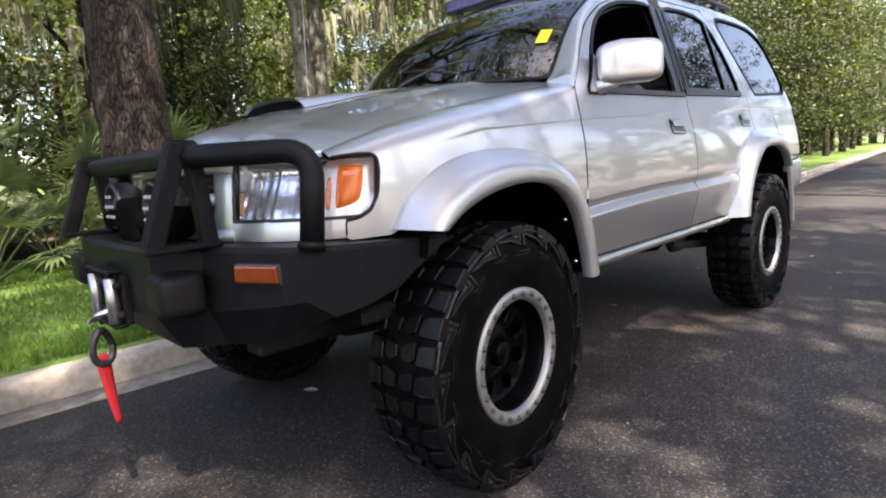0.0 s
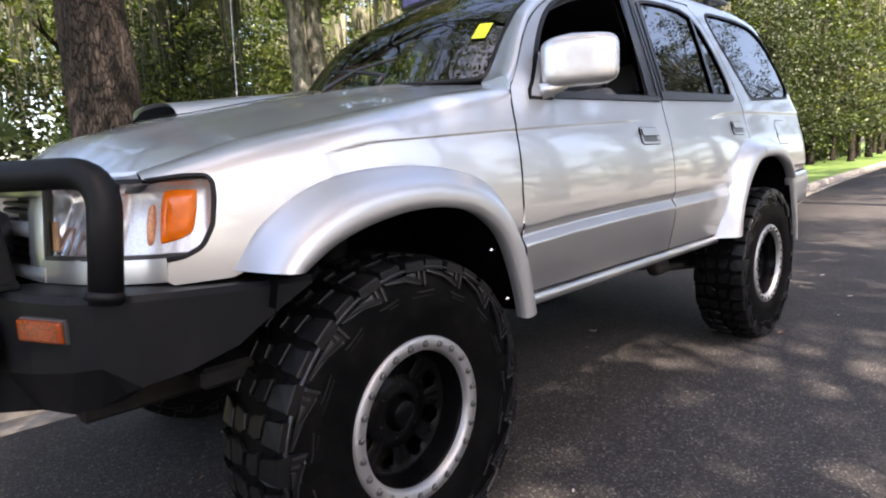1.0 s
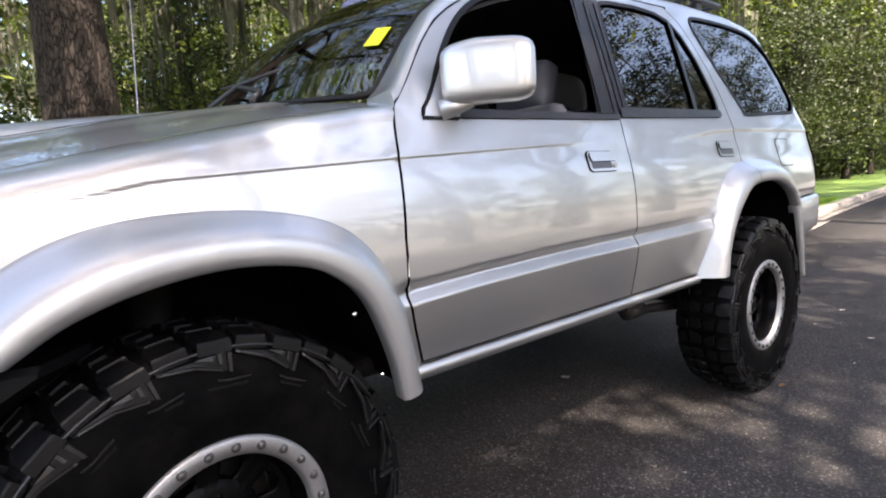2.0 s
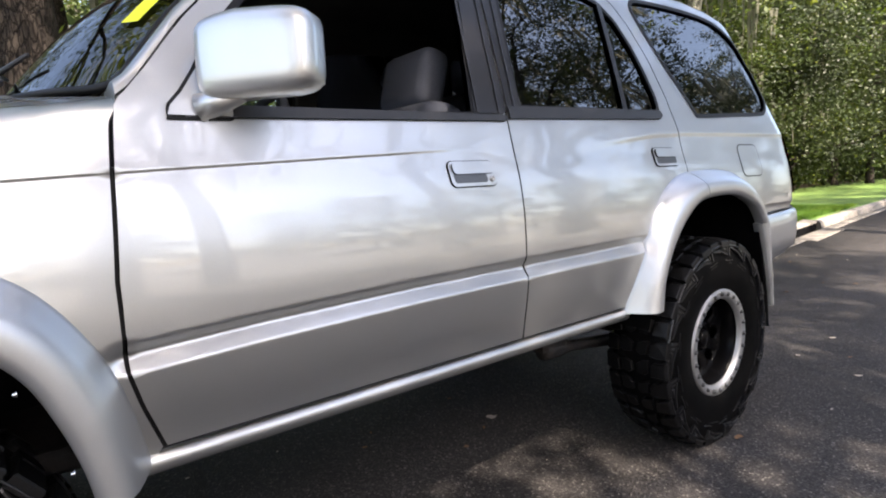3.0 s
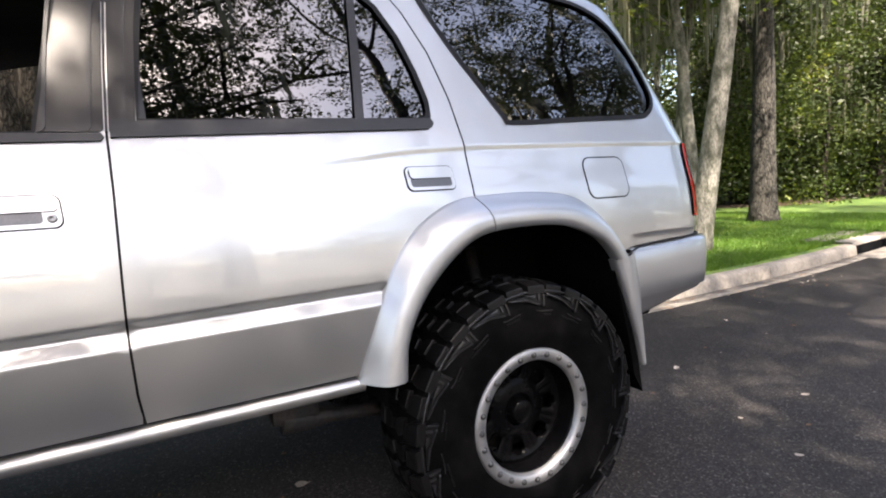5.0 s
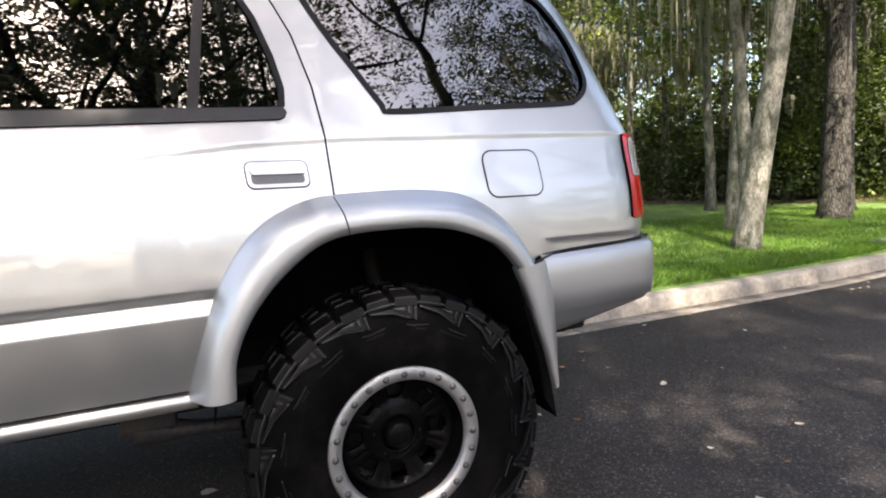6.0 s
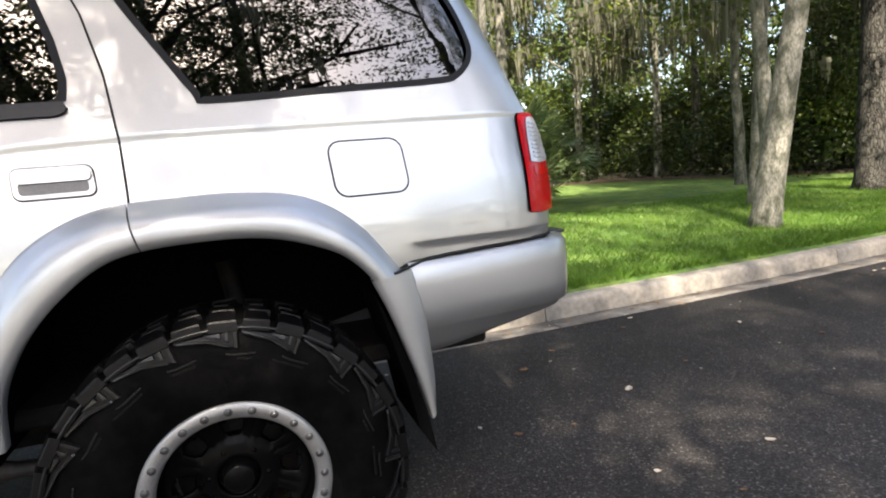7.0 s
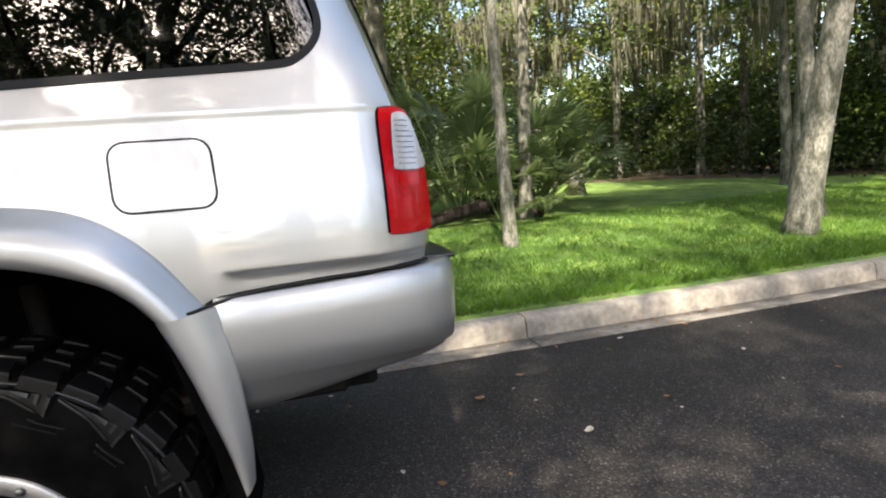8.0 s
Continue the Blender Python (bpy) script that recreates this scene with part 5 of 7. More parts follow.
faces = [(i * m + j, (i + 1) * m + j, (i + 1) * m + j + 1, i * m + j + 1) for i in range(len(PLAN) - 1) for j in range(m - 1)]
me = mesh_of("rear_bumper", verts, faces, PAINT_FLARE)
rb = part("rear_bumper", me, suv, "silver wrap-round rear bumper")
part("bumper_step", bm_mesh("bumper_step", box_bm(3.70, 0, 0.936, 0.10, 1.42, 0.012, 0.005, 2), TRIM_BLACK), rb, "black step pad on the rear bumper")
for sign in (-1, 1):
    EX_OUT = A(curve([(3.190, 0.912), (3.213, 0.80), (3.222, 0.70), (3.226, 0.60), (3.222, 0.52)], 5))
    EX_IN = A(curve([(3.078, 0.898), (3.118, 0.80), (3.150, 0.70), (3.180, 0.60), (3.202, 0.50)], 5))
    part("bumper_end", flare("bumper_end", EX_OUT, EX_IN, sign, lip=0.893, seat=0.866), rb, "silver bumper end behind the wheel")
    seam = [(3.078, 0.888, 0.899), (3.115, 0.890, 0.904), (3.150, 0.884, 0.910), (3.19, 0.862, 0.918), (3.24, 0.846, 0.925), (3.30, 0.838, 0.931), (3.50, 0.828, 0.940), (3.62, 0.808, 0.944), (3.66, 0.77, 0.945)]
    part("bumper_seam", tube("bumper_seam", [(x, sign * y, z) for x, y, z in seam], [0.002, 0.003, 0.0035, 0.004, 0.005, 0.0055, 0.0055, 0.005, 0.004], RUBBER_SEAL, 8), rb, "black gap above the bumper")
    flap = A([(3.085, 0.86), (3.128, 0.75), (3.165, 0.64), (3.195, 0.52), (3.214, 0.395), (3.170, 0.47), (3.150, 0.60), (3.10, 0.80)])
    vv = [(x, sign * 0.875, z) for x, z in flap] + [(x, sign * 0.62, z) for x, z in flap]
    kk = len(flap)
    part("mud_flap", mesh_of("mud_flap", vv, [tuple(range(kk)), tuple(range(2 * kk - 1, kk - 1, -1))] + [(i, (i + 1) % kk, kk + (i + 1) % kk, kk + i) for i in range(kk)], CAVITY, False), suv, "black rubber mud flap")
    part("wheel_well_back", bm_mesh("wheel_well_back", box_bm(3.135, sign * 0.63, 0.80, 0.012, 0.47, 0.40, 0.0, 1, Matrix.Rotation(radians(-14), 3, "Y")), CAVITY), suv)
    for x, z in ((0.388, 0.838), (0.452, 0.675)):
        ob = part("flare_screw", lathe("flare_screw", [(0.0, -0.004), (0.004, -0.003), (0.005, 0.0), (0.007, 0.002)], CHROME, 10), suv, "small bright screw")
        ob.matrix_basis = pose(x - 0.01, sign * 0.845, z, 0, 0, -75 * -sign)
part("tow_hitch", bm_mesh("tow_hitch", box_bm(3.55, -0.02, 0.655, 0.30, 0.9, 0.06, 0.012, 2), DARK_STEEL), suv, "dark steel tow hitch under the bumper")
part("tail_pipe", tube("tail_pipe", [(2.9, -0.42, 0.62), (3.3, -0.50, 0.62), (3.52, -0.52, 0.605)], 0.032, DARK_STEEL, 14), suv)

# roof rack
rack = part("roof_rack", None, suv, "black steel roof basket")
R0, R1, RZ = 1.75, 3.02, 2.005
for sign in (-1, 1):
    part("rack_rail", tube("rack_rail", rounded_path([(R0, sign * 0.50, RZ), (R1, sign * 0.50, RZ)], 0.02), 0.016, TRIM_BLACK, 10), rack)
    part("rack_rail", tube("rack_rail", [(R0, sign * 0.50, RZ + 0.07), (R1, sign * 0.50, RZ + 0.07)], 0.013, TRIM_BLACK, 10), rack)
    for x in (R0 + 0.1, 2.1, 2.45, 2.8):
        part("rack_foot", bm_mesh("rack_foot", box_bm(x, sign * 0.485, RZ - 0.03, 0.06, 0.035, 0.07, 0.008, 2), TRIM_BLACK), rack)
        part("rack_post", tube("rack_post", [(x, sign * 0.50, RZ), (x, sign * 0.50, RZ + 0.07)], 0.009, TRIM_BLACK, 8), rack)
for x in np.linspace(R0, R1, 9):
    part("rack_slat", bm_mesh("rack_slat", box_bm(x, 0, RZ, 0.035, 1.0, 0.016, 0.004, 1), TRIM_BLACK), rack)
bar = part("light_bar", bm_mesh("light_bar", box_bm(1.255, 0, 1.985, 0.075, 1.02, 0.075, 0.012, 2), TRIM_BLACK), suv, "long black light bar over the windscreen")
part("light_bar_lens", bm_mesh("light_bar_lens", box_bm(1.2175, 0, 1.985, 0.012, 0.98, 0.055, 0.004, 1), material("violet_lens", (0.10, 0.09, 0.22), 0.1, vary=0.1, coat=1.0)), bar, "violet-tinted lens")
for sign in (-1, 1):
    part("light_bar_bracket", bm_mesh("light_bar_bracket", box_bm(1.275, sign * 0.44, 1.925, 0.05, 0.02, 0.09, 0.004, 1), TRIM_BLACK), bar)
part("aerial", tube("aerial", [(0.29, 0.655, 1.29), (0.29, 0.655, 1.33), (0.295, 0.655, 1.34), (0.33, 0.66, 2.15)], [0.012, 0.009, 0.0026, 0.0018], STEEL, 8), suv, "thin steel aerial")

# ---- cabin ----
def seat(x, y, drop=0.0):
    st = part("front_seat", bm_mesh("front_seat", box_bm(x, y, 0.98, 0.52, 0.50, 0.16, 0.06, 3), FABRIC, True), suv, "grey cloth front seat")
    lean = Matrix.Rotation(radians(14), 3, "Y")
    part("backrest", bm_mesh("backrest", box_bm(x + 0.29, y, 1.18 - 0.4 * drop, 0.15, 0.48, 0.46, 0.06, 3, lean), FABRIC, True), st)
    part("headrest", bm_mesh("headrest", box_bm(x + 0.365, y, 1.495 - drop, 0.11, 0.27, 0.20, 0.045, 3, lean), FABRIC, True), st, "grey cloth headrest")
    return st


seat(1.20, -0.36), seat(1.20, 0.36, 0.12)
rs = part("rear_seat", bm_mesh("rear_seat", box_bm(2.0, 0, 0.98, 0.5, 1.25, 0.16, 0.06, 3), FABRIC, True), suv, "grey cloth rear bench")
part("backrest", bm_mesh("backrest", box_bm(2.30, 0, 1.22, 0.14, 1.25, 0.5, 0.05, 3, Matrix.Rotation(radians(14), 3, "Y")), FABRIC, True), rs)
for y in (-0.38, 0.38):
    part("headrest", bm_mesh("headrest", box_bm(2.37, y, 1.53, 0.10, 0.26, 0.15, 0.04, 3), FABRIC, True), rs)
for sign in (-1, 1):
    xs = np.linspace(0.80, 3.38, 30)
    zt = np.interp(xs, *zip(*CREST_CABIN))
    rows_p = [skin(xs, zt - 0.045, out=-0.022)[0], skin(xs, zt - 0.01, out=-0.035)[0], np.array([roof_at(x, 1.0, -0.045) for x in xs]) * (1, 1, 1), np.array([roof_at(x, 0.86, -0.036) for x in xs])]
    vv = [(p[0], sign * p[1], p[2]) for r in rows_p for p in r]
    part("cant_rail_trim", mesh_of("cant_rail_trim", vv, [(r * 30 + i, r * 30 + i + 1, (r + 1) * 30 + i + 1, (r + 1) * 30 + i) for r in range(3) for i in range(29)], INTERIOR), suv, "dark trim above the windows")
part("cabin_floor", bm_mesh("cabin_floor", box_bm(1.95, 0, 0.72, 3.1, 0.78, 0.10, 0.0), INTERIOR), suv)
part("dashboard", bm_mesh("dashboard", box_bm(0.68, 0, 1.225, 0.42, 1.30, 0.23, 0.06, 3), DASH, True), suv, "dark grey dashboard")
part("firewall", bm_mesh("firewall", box_bm(0.54, 0, 1.0, 0.04, 1.40, 0.60, 0.0), INTERIOR), suv)
part("steering_wheel", tube("steering_wheel", [(0.98 + 0.075 * math.sin(a) * 1.0, -0.36 + 0.185 * math.cos(a), 1.255 + 0.17 * math.sin(a)) for a in np.linspace(0, 2 * math.pi, 33)], 0.014, INTERIOR, 10), suv, "black steering wheel")
part("steering_hub", bm_mesh("steering_hub", box_bm(0.965, -0.36, 1.25, 0.06, 0.16, 0.12, 0.02, 2, Matrix.Rotation(radians(-24), 3, "Y")), INTERIOR, True), suv)
for sign in (-1, 1):
    part("door_card", bm_mesh("door_card", box_bm(1.12, sign * 0.735, 1.03, 0.98, 0.03, 0.58, 0.01, 2), INTERIOR), suv)
    part("door_card", bm_mesh("door_card", box_bm(1.95, sign * 0.735, 1.07, 0.60, 0.03, 0.54, 0.01, 2), INTERIOR), suv)
    part("cabin_pillar", bm_mesh("cabin_pillar", box_bm(1.63, sign * 0.655, 1.60, 0.12, 0.05, 0.56, 0.015, 2, Matrix.Rotation(radians(sign * 19), 3, "X")), INTERIOR), suv)
    part("load_panel", bm_mesh("load_panel", box_bm(3.02, sign * 0.70, 1.25, 0.95, 0.03, 0.26, 0.01, 2), INTERIOR), suv)

# ---- underside ----
for sign in (-1, 1):
    part("frame_rail", bm_mesh("frame_rail", box_bm(1.45, sign * 0.43, 0.60, 4.2, 0.09, 0.12, 0.01, 1), DARK_STEEL), suv)
    part("trailing_arm", tube("trailing_arm", [(1.98, sign * 0.55, 0.485), (2.06, sign * 0.55, 0.478), (2.14, sign * 0.55, 0.468), (2.64, sign * 0.56, 0.415)], [0.040, 0.038, 0.022, 0.028], GREY_STEEL, 12), suv)
    part("arm_bracket", bm_mesh("arm_bracket", box_bm(2.02, sign * 0.55, 0.545, 0.15, 0.07, 0.13, 0.02, 2), GREY_STEEL), suv)
    part("rear_shock", tube("rear_shock", [(2.80, sign * 0.56, 0.40), (2.72, sign * 0.50, 0.95)], [0.03, 0.026], DARK_STEEL, 12), suv)
    part("front_arm", tube("front_arm", [(0.0, sign * 0.66, 0.36), (0.05, sign * 0.3, 0.44)], [0.035, 0.045], DARK_STEEL, 12), suv)
    part("front_strut", tube("front_strut", [(0.0, sign * 0.60, 0.40), (0.02, sign * 0.52, 1.0)], [0.045, 0.05], DARK_STEEL, 14), suv)
part("rear_axle", tube("rear_axle", [(2.675, -0.70, 0.432), (2.675, -0.2, 0.432), (2.675, -0.14, 0.432), (2.675, 0.0, 0.432), (2.675, 0.14, 0.432), (2.675, 0.2, 0.432), (2.675, 0.70, 0.432)], [0.045, 0.045, 0.11, 0.14, 0.11, 0.045, 0.045], DARK_STEEL, 16), suv)
part("front_axle", tube("front_axle", [(0.0, -0.70, 0.432), (0.0, -0.2, 0.45), (0.0, 0.0, 0.46), (0.0, 0.2, 0.45), (0.0, 0.70, 0.432)], [0.04, 0.04, 0.11, 0.04, 0.04], DARK_STEEL, 14), suv)
part("floor_pan", bm_mesh("floor_pan", box_bm(1.5, 0, 0.65, 3.9, 1.44, 0.05, 0.01, 1), DARK_STEEL), suv)
part("skid_plate", bm_mesh("skid_plate", box_bm(-0.30, 0, 0.53, 0.55, 0.80, 0.02, 0.006, 1, Matrix.Rotation(radians(12), 3, "Y")), DARK_STEEL), suv)
part("engine_block", bm_mesh("engine_block", box_bm(0.10, 0, 0.78, 0.8, 0.62, 0.46, 0.03, 2), DARK_STEEL), suv)
part("gearbox", bm_mesh("gearbox", box_bm(1.05, 0, 0.55, 0.9, 0.34, 0.20, 0.05, 2), DARK_STEEL), suv)
part("muffler", tube("muffler", [(1.00, -0.28, 0.52), (1.05, -0.28, 0.52), (1.48, -0.28, 0.52), (1.53, -0.28, 0.52)], [0.03, 0.085, 0.085, 0.03], DARK_STEEL, 18), suv)
part("fuel_tank", bm_mesh("fuel_tank", box_bm(2.0, 0.06, 0.53, 0.85, 0.74, 0.22, 0.05, 2), DARK_STEEL), suv)

# ---- wheels ----
TR = 0.440                                        # tyre radius


SQ = 0.84                                         # the tyre is this much narrower than its profile


def tyre_mesh():
    prof = [(0.200, -0.120), (0.216, -0.136), (0.240, -0.147), (0.285, -0.156), (0.325, -0.158), (0.362, -0.154), (0.392, -0.147), (0.410, -0.138), (0.421, -0.122), (0.425, -0.08), (0.427, 0.0)]
    prof = prof + [(r, -y) for r, y in prof[-2::-1]]
    return lathe("tyre", [(r, y * SQ) for r, y in prof], TYRE, 96)


def block_mesh(ring, r0, r1, draft=0.86):
    """A tread block over a ring of (angle, y), from radius r0 to r1, narrower at its top."""
    ca, cy, m = sum(q[0] for q in ring) / len(ring), sum(q[1] for q in ring) / len(ring), len(ring)
    verts, faces = [], []
    for r, d in ((r0, 1.0), (r1 - 0.003, draft + 0.07), (r1, draft)):
        for a, y in ring:
            aa, yy = ca + (a - ca) * d, cy + (y - cy) * d
            rr = r - (0.010 * max(0, abs(yy) - 0.10) / 0.05 if r > r0 else 0)
            verts.append((rr * math.cos(aa), yy * SQ, rr * math.sin(aa)))
    for l in range(2):
        for i in range(m):
            j = (i + 1) % m
            faces.append((l * m + i, l * m + j, (l + 1) * m + j, (l + 1) * m + i))
    faces.append(tuple(2 * m + i for i in range(m)))
    return outward(mesh_of("tread_block", verts, faces, LUG_RUBBER, False))


def lug_mesh(ring, s, lift=0.013):
    """A side lug: down the wall from the shoulder; ring of (angle, radius)."""
    m = len(ring)
    ca, cr = sum(q[0] for q in ring) / m, sum(q[1] for q in ring) / m
    wall = lambda r: float(np.interp(r, (0.205, 0.245, 0.285, 0.325, 0.362, 0.392, 0.41, 0.425), (0.120, 0.147, 0.156, 0.158, 0.154, 0.147, 0.138, 0.120))) * SQ
    verts, faces = [], []
    for d, up in ((1.0, -0.003), (0.96, lift * 0.8), (0.88, lift)):
        for a, r in ring:
            aa, rr = ca + (a - ca) * d, cr + (r - cr) * d
            verts.append((rr * math.cos(aa), s * (wall(rr) + (up * (0.45 + 1.1 * (rr - 0.345) / 0.085) if up > 0 else up)), rr * math.sin(aa)))
    for l in range(2):
        for i in range(m):
            j = (i + 1) % m
            faces.append((l * m + i, l * m + j, (l + 1) * m + j, (l + 1) * m + i))
    faces.append(tuple(2 * m + i for i in range(m)))
    return outward(mesh_of("side_lug", verts, faces, LUG_RUBBER, False))


def outward(me):
    bm = bmesh.new()
    bm.from_mesh(me)
    bmesh.ops.recalc_face_normals(bm, faces=bm.faces)
    c = sum((v.co for v in bm.verts), Vector()) / len(bm.verts)
    top = bm.faces[:][-1]
    if top.normal.dot(top.calc_center_median() - c) < 0:
        bmesh.ops.reverse_faces(bm, faces=bm.faces)
    bm.to_mesh(me)
    bm.free()
    return me


PITCH = 17
P1 = 2 * math.pi / PITCH
BLOCKS = []
for s in (-1, 1):
    o = 0.5 * P1 if s > 0 else 0.0
    BLOCKS.append(block_mesh([(o, s * 0.158), (o + 0.02, s * 0.105), (o + 0.05, s * 0.078), (o + 0.42 * P1, s * 0.072), (o + 0.46 * P1, s * 0.11), (o + 0.44 * P1, s * 0.158)], 0.405, TR))
    BLOCKS.append(block_mesh([(o + 0.53 * P1, s * 0.152), (o + 0.56 * P1, s * 0.10), (o + 0.60 * P1, s * 0.085), (o + 0.93 * P1, s * 0.080), (o + 0.95 * P1, s * 0.152)], 0.405, TR))
    BLOCKS.append(block_mesh([(o + 0.04 * P1, s * 0.070), (o + 0.12 * P1, s * 0.014), (o + 0.34 * P1, s * 0.004), (o + 0.44 * P1, s * 0.030), (o + 0.38 * P1, s * 0.064)], 0.42, TR))
    BLOCKS.append(block_mesh([(o + 0.52 * P1, s * 0.074), (o + 0.56 * P1, s * 0.034), (o + 0.66 * P1, s * 0.008), (o + 0.88 * P1, s * 0.012), (o + 0.92 * P1, s * 0.052), (o + 0.86 * P1, s * 0.072)], 0.42, TR))
LUGS = []
for s in (-1, 1):
    # saw-toothed plates under the shoulder, each with a steep edge, a sweeping lower edge and a raised panel
    LUGS.append(lug_mesh([(0.03 * P1, 0.405), (0.02 * P1, 0.364), (0.12 * P1, 0.366), (0.50 * P1, 0.386), (0.97 * P1, 0.400), (0.97 * P1, 0.405)], s, 0.008))
    LUGS.append(lug_mesh([(0.04 * P1, 0.430), (0.40 * P1, 0.430), (0.40 * P1, 0.415), (0.04 * P1, 0.415)], s, 0.008))
    LUGS.append(lug_mesh([(0.57 * P1, 0.429), (0.92 * P1, 0.429), (0.92 * P1, 0.416), (0.57 * P1, 0.416)], s, 0.006))
    for ring, up in (([(0.02 * P1, 0.404), (0.075 * P1, 0.404), (0.065 * P1, 0.365), (0.01 * P1, 0.362)], 0.014),
                     ([(0.12 * P1, 0.371), (0.50 * P1, 0.3905), (0.96 * P1, 0.4045), (0.96 * P1, 0.4005), (0.50 * P1, 0.3855), (0.12 * P1, 0.3655)], 0.013),
                     ([(0.15 * P1, 0.404), (0.20 * P1, 0.404), (0.20 * P1, 0.384), (0.15 * P1, 0.381)], 0.013),
                     ([(0.26 * P1, 0.402), (0.52 * P1, 0.402), (0.45 * P1, 0.398), (0.26 * P1, 0.391)], 0.014),
                     ([(-0.30 * P1, 0.352), (0.08 * P1, 0.3485), (0.22 * P1, 0.352), (0.22 * P1, 0.349), (0.08 * P1, 0.345), (-0.30 * P1, 0.3490)], 0.006)):
        LUGS.append(lug_mesh(ring, s, up))
        LUGS[-1].materials[0] = RIDGE_RUBBER


RIB_ME = lathe("shoulder_rib", [(0.4145, -0.120), (0.4140, -0.129), (0.4115, -0.131), (0.4085, -0.130), (0.4075, -0.120)], RIDGE_RUBBER, 96)
MARK_ME = [lug_mesh([(0.0, 0.340), (a, 0.340), (a, 0.335), (0.0, 0.335)], -1, 0.006) for a in (0.10, 0.24, 0.16)]
TYRE_ME = tyre_mesh()
RING_ME = lathe("beadlock_ring", [(0.184, -0.106), (0.188, -0.120), (0.193, -0.125), (0.221, -0.127), (0.226, -0.123), (0.228, -0.108)], RING, 96)
BARREL_ME = lathe("barrel", [(0.228, -0.110), (0.222, -0.104), (0.190, -0.104), (0.184, -0.094), (0.178, -0.05), (0.172, -0.01), (0.168, 0.05), (0.180, 0.085), (0.200, 0.105)], RIM_BLACK, 64)
HUB_ME = lathe("hub", [(0.0, -0.066), (0.034, -0.065), (0.040, -0.060), (0.043, -0.048), (0.050, -0.030), (0.056, -0.016), (0.090, -0.010), (0.098, 0.0), (0.10, 0.03)], RIM_BLACK, 40)
DISC_ME = lathe("brake_disc", [(0.0, 0.02), (0.15, 0.02), (0.155, 0.03), (0.155, 0.05), (0.0, 0.05)], DARK_STEEL, 40)


def rim_face_mesh():
    """The dished wheel face with eight rounded slots, 12 mm thick."""
    bm = bmesh.new()
    na, rs = 128, np.linspace(0.050, 0.180, 15)
    grid = []
    for i in range(na):
        a = 2 * math.pi * i / na
        q = (a * 8 / (2 * math.pi)) % 1.0 - 0.5
        row_v = []
        for r in rs:
            rib = 0.004 * math.exp(-((abs(q) - 0.40) / 0.07) ** 2) * float(step01(r, 0.085, 0.10)) * (1 - float(step01(r, 0.155, 0.17)))
            y = float(np.interp(r, (0.05, 0.085, 0.10, 0.155, 0.18), (-0.030, -0.022, -0.012, -0.020, -0.034))) - rib
            row_v.append(bm.verts.new((r * math.cos(a), y, r * math.sin(a))))
        grid.append(row_v)
    for i in range(na):
        q = ((i + 0.5) * 8 / na) % 1.0 - 0.5
        for j in range(len(rs) - 1):
            rm = (rs[j] + rs[j + 1]) / 2
            hw = 0.30 * (1 - ((rm - 0.131) / 0.030) ** 4) * (0.75 + 0.25 * (rm - 0.10) / 0.06) if abs(rm - 0.131) < 0.030 else -1
            if abs(q) > hw:
                bm.faces.new((grid[i][j], grid[i][j + 1], grid[(i + 1) % na][j + 1], grid[(i + 1) % na][j]))
    bmesh.ops.recalc_face_normals(bm, faces=bm.faces)
    bmesh.ops.solidify(bm, geom=bm.faces[:], thickness=0.012)
    me = bm_mesh("rim_face", bm, RIM_BLACK, True)
    return me


FACE_ME = rim_face_mesh()
BOLT_ME = lathe("bolt", [(0.0, -0.0085), (0.0045, -0.008), (0.0075, -0.006), (0.0082, -0.001), (0.0105, 0.0), (0.0105, 0.001)], BOLT, 8, smooth=False)
NUT_ME = lathe("lug_nut", [(0.0, -0.028), (0.007, -0.026), (0.0095, -0.02), (0.010, 0.0)], RIM_BLACK, 8, smooth=True)


def local(name, me, parent, m=None, label=""):
    ob = new(name, me)
    ob.parent = parent
    if m:
        ob.matrix_basis = m
    return tagged(ob, label)


def wheel(at, turned, spin, steer=0):
    w = new("wheel")
    w.parent = suv
    w.matrix_parent_inverse = suv.matrix_basis.inverted()
    w.matrix_basis = pose(*at, 0, 0, (180 if turned else 0) + steer) @ pose(0, 0, 0, 0, spin, 0)
    tagged(w, "black off-road wheel with a silver bolted ring")
    local("tyre", TYRE_ME, w, None, "chunky black mud-terrain tyre")
    for k in range(PITCH):
        m = pose(0, 0, 0, 0, 360 * k / PITCH, 0)
        for me in BLOCKS:
            local("tread_block", me, w, m)
        for me in LUGS:
            local("side_lug", me, w, m)
    for k in range(17):
        local("side_mark", MARK_ME[k % 3], w, pose(0, 0, 0, 0, 21.2 * k + (5 if k > 8 else 0), 0))
    local("shoulder_rib", RIB_ME, w, None, "thin raised rib round the tyre shoulder")
    local("beadlock_ring", RING_ME, w, None, "machined silver beadlock ring")
    local("rim", BARREL_ME, w, None, "gloss black deep-dish rim")
    local("hub_cap", HUB_ME, w)
    local("brake_disc", DISC_ME, w)
    local("rim_face", FACE_ME, w, None, "gloss black slotted wheel face")
    for k in range(24):
        a = 2 * math.pi * (k + 0.5) / 24
        local("bolt", BOLT_ME, w, pose(0.2065 * math.cos(a), -0.1265, 0.2065 * math.sin(a)))
    for k in range(6):
        a = 2 * math.pi * k / 6 + 0.3
        local("lug_nut", NUT_ME, w, pose(0.072 * math.cos(a), -0.012, 0.072 * math.sin(a)))
    return w


wheel((0.033, -0.758, 0.430), False, 0, 4)
wheel((2.698, -0.768, 0.430), False, 23)
wheel((0.033, 0.758, 0.430), True, 50, 4)
wheel((2.698, 0.768, 0.430), True, 11)

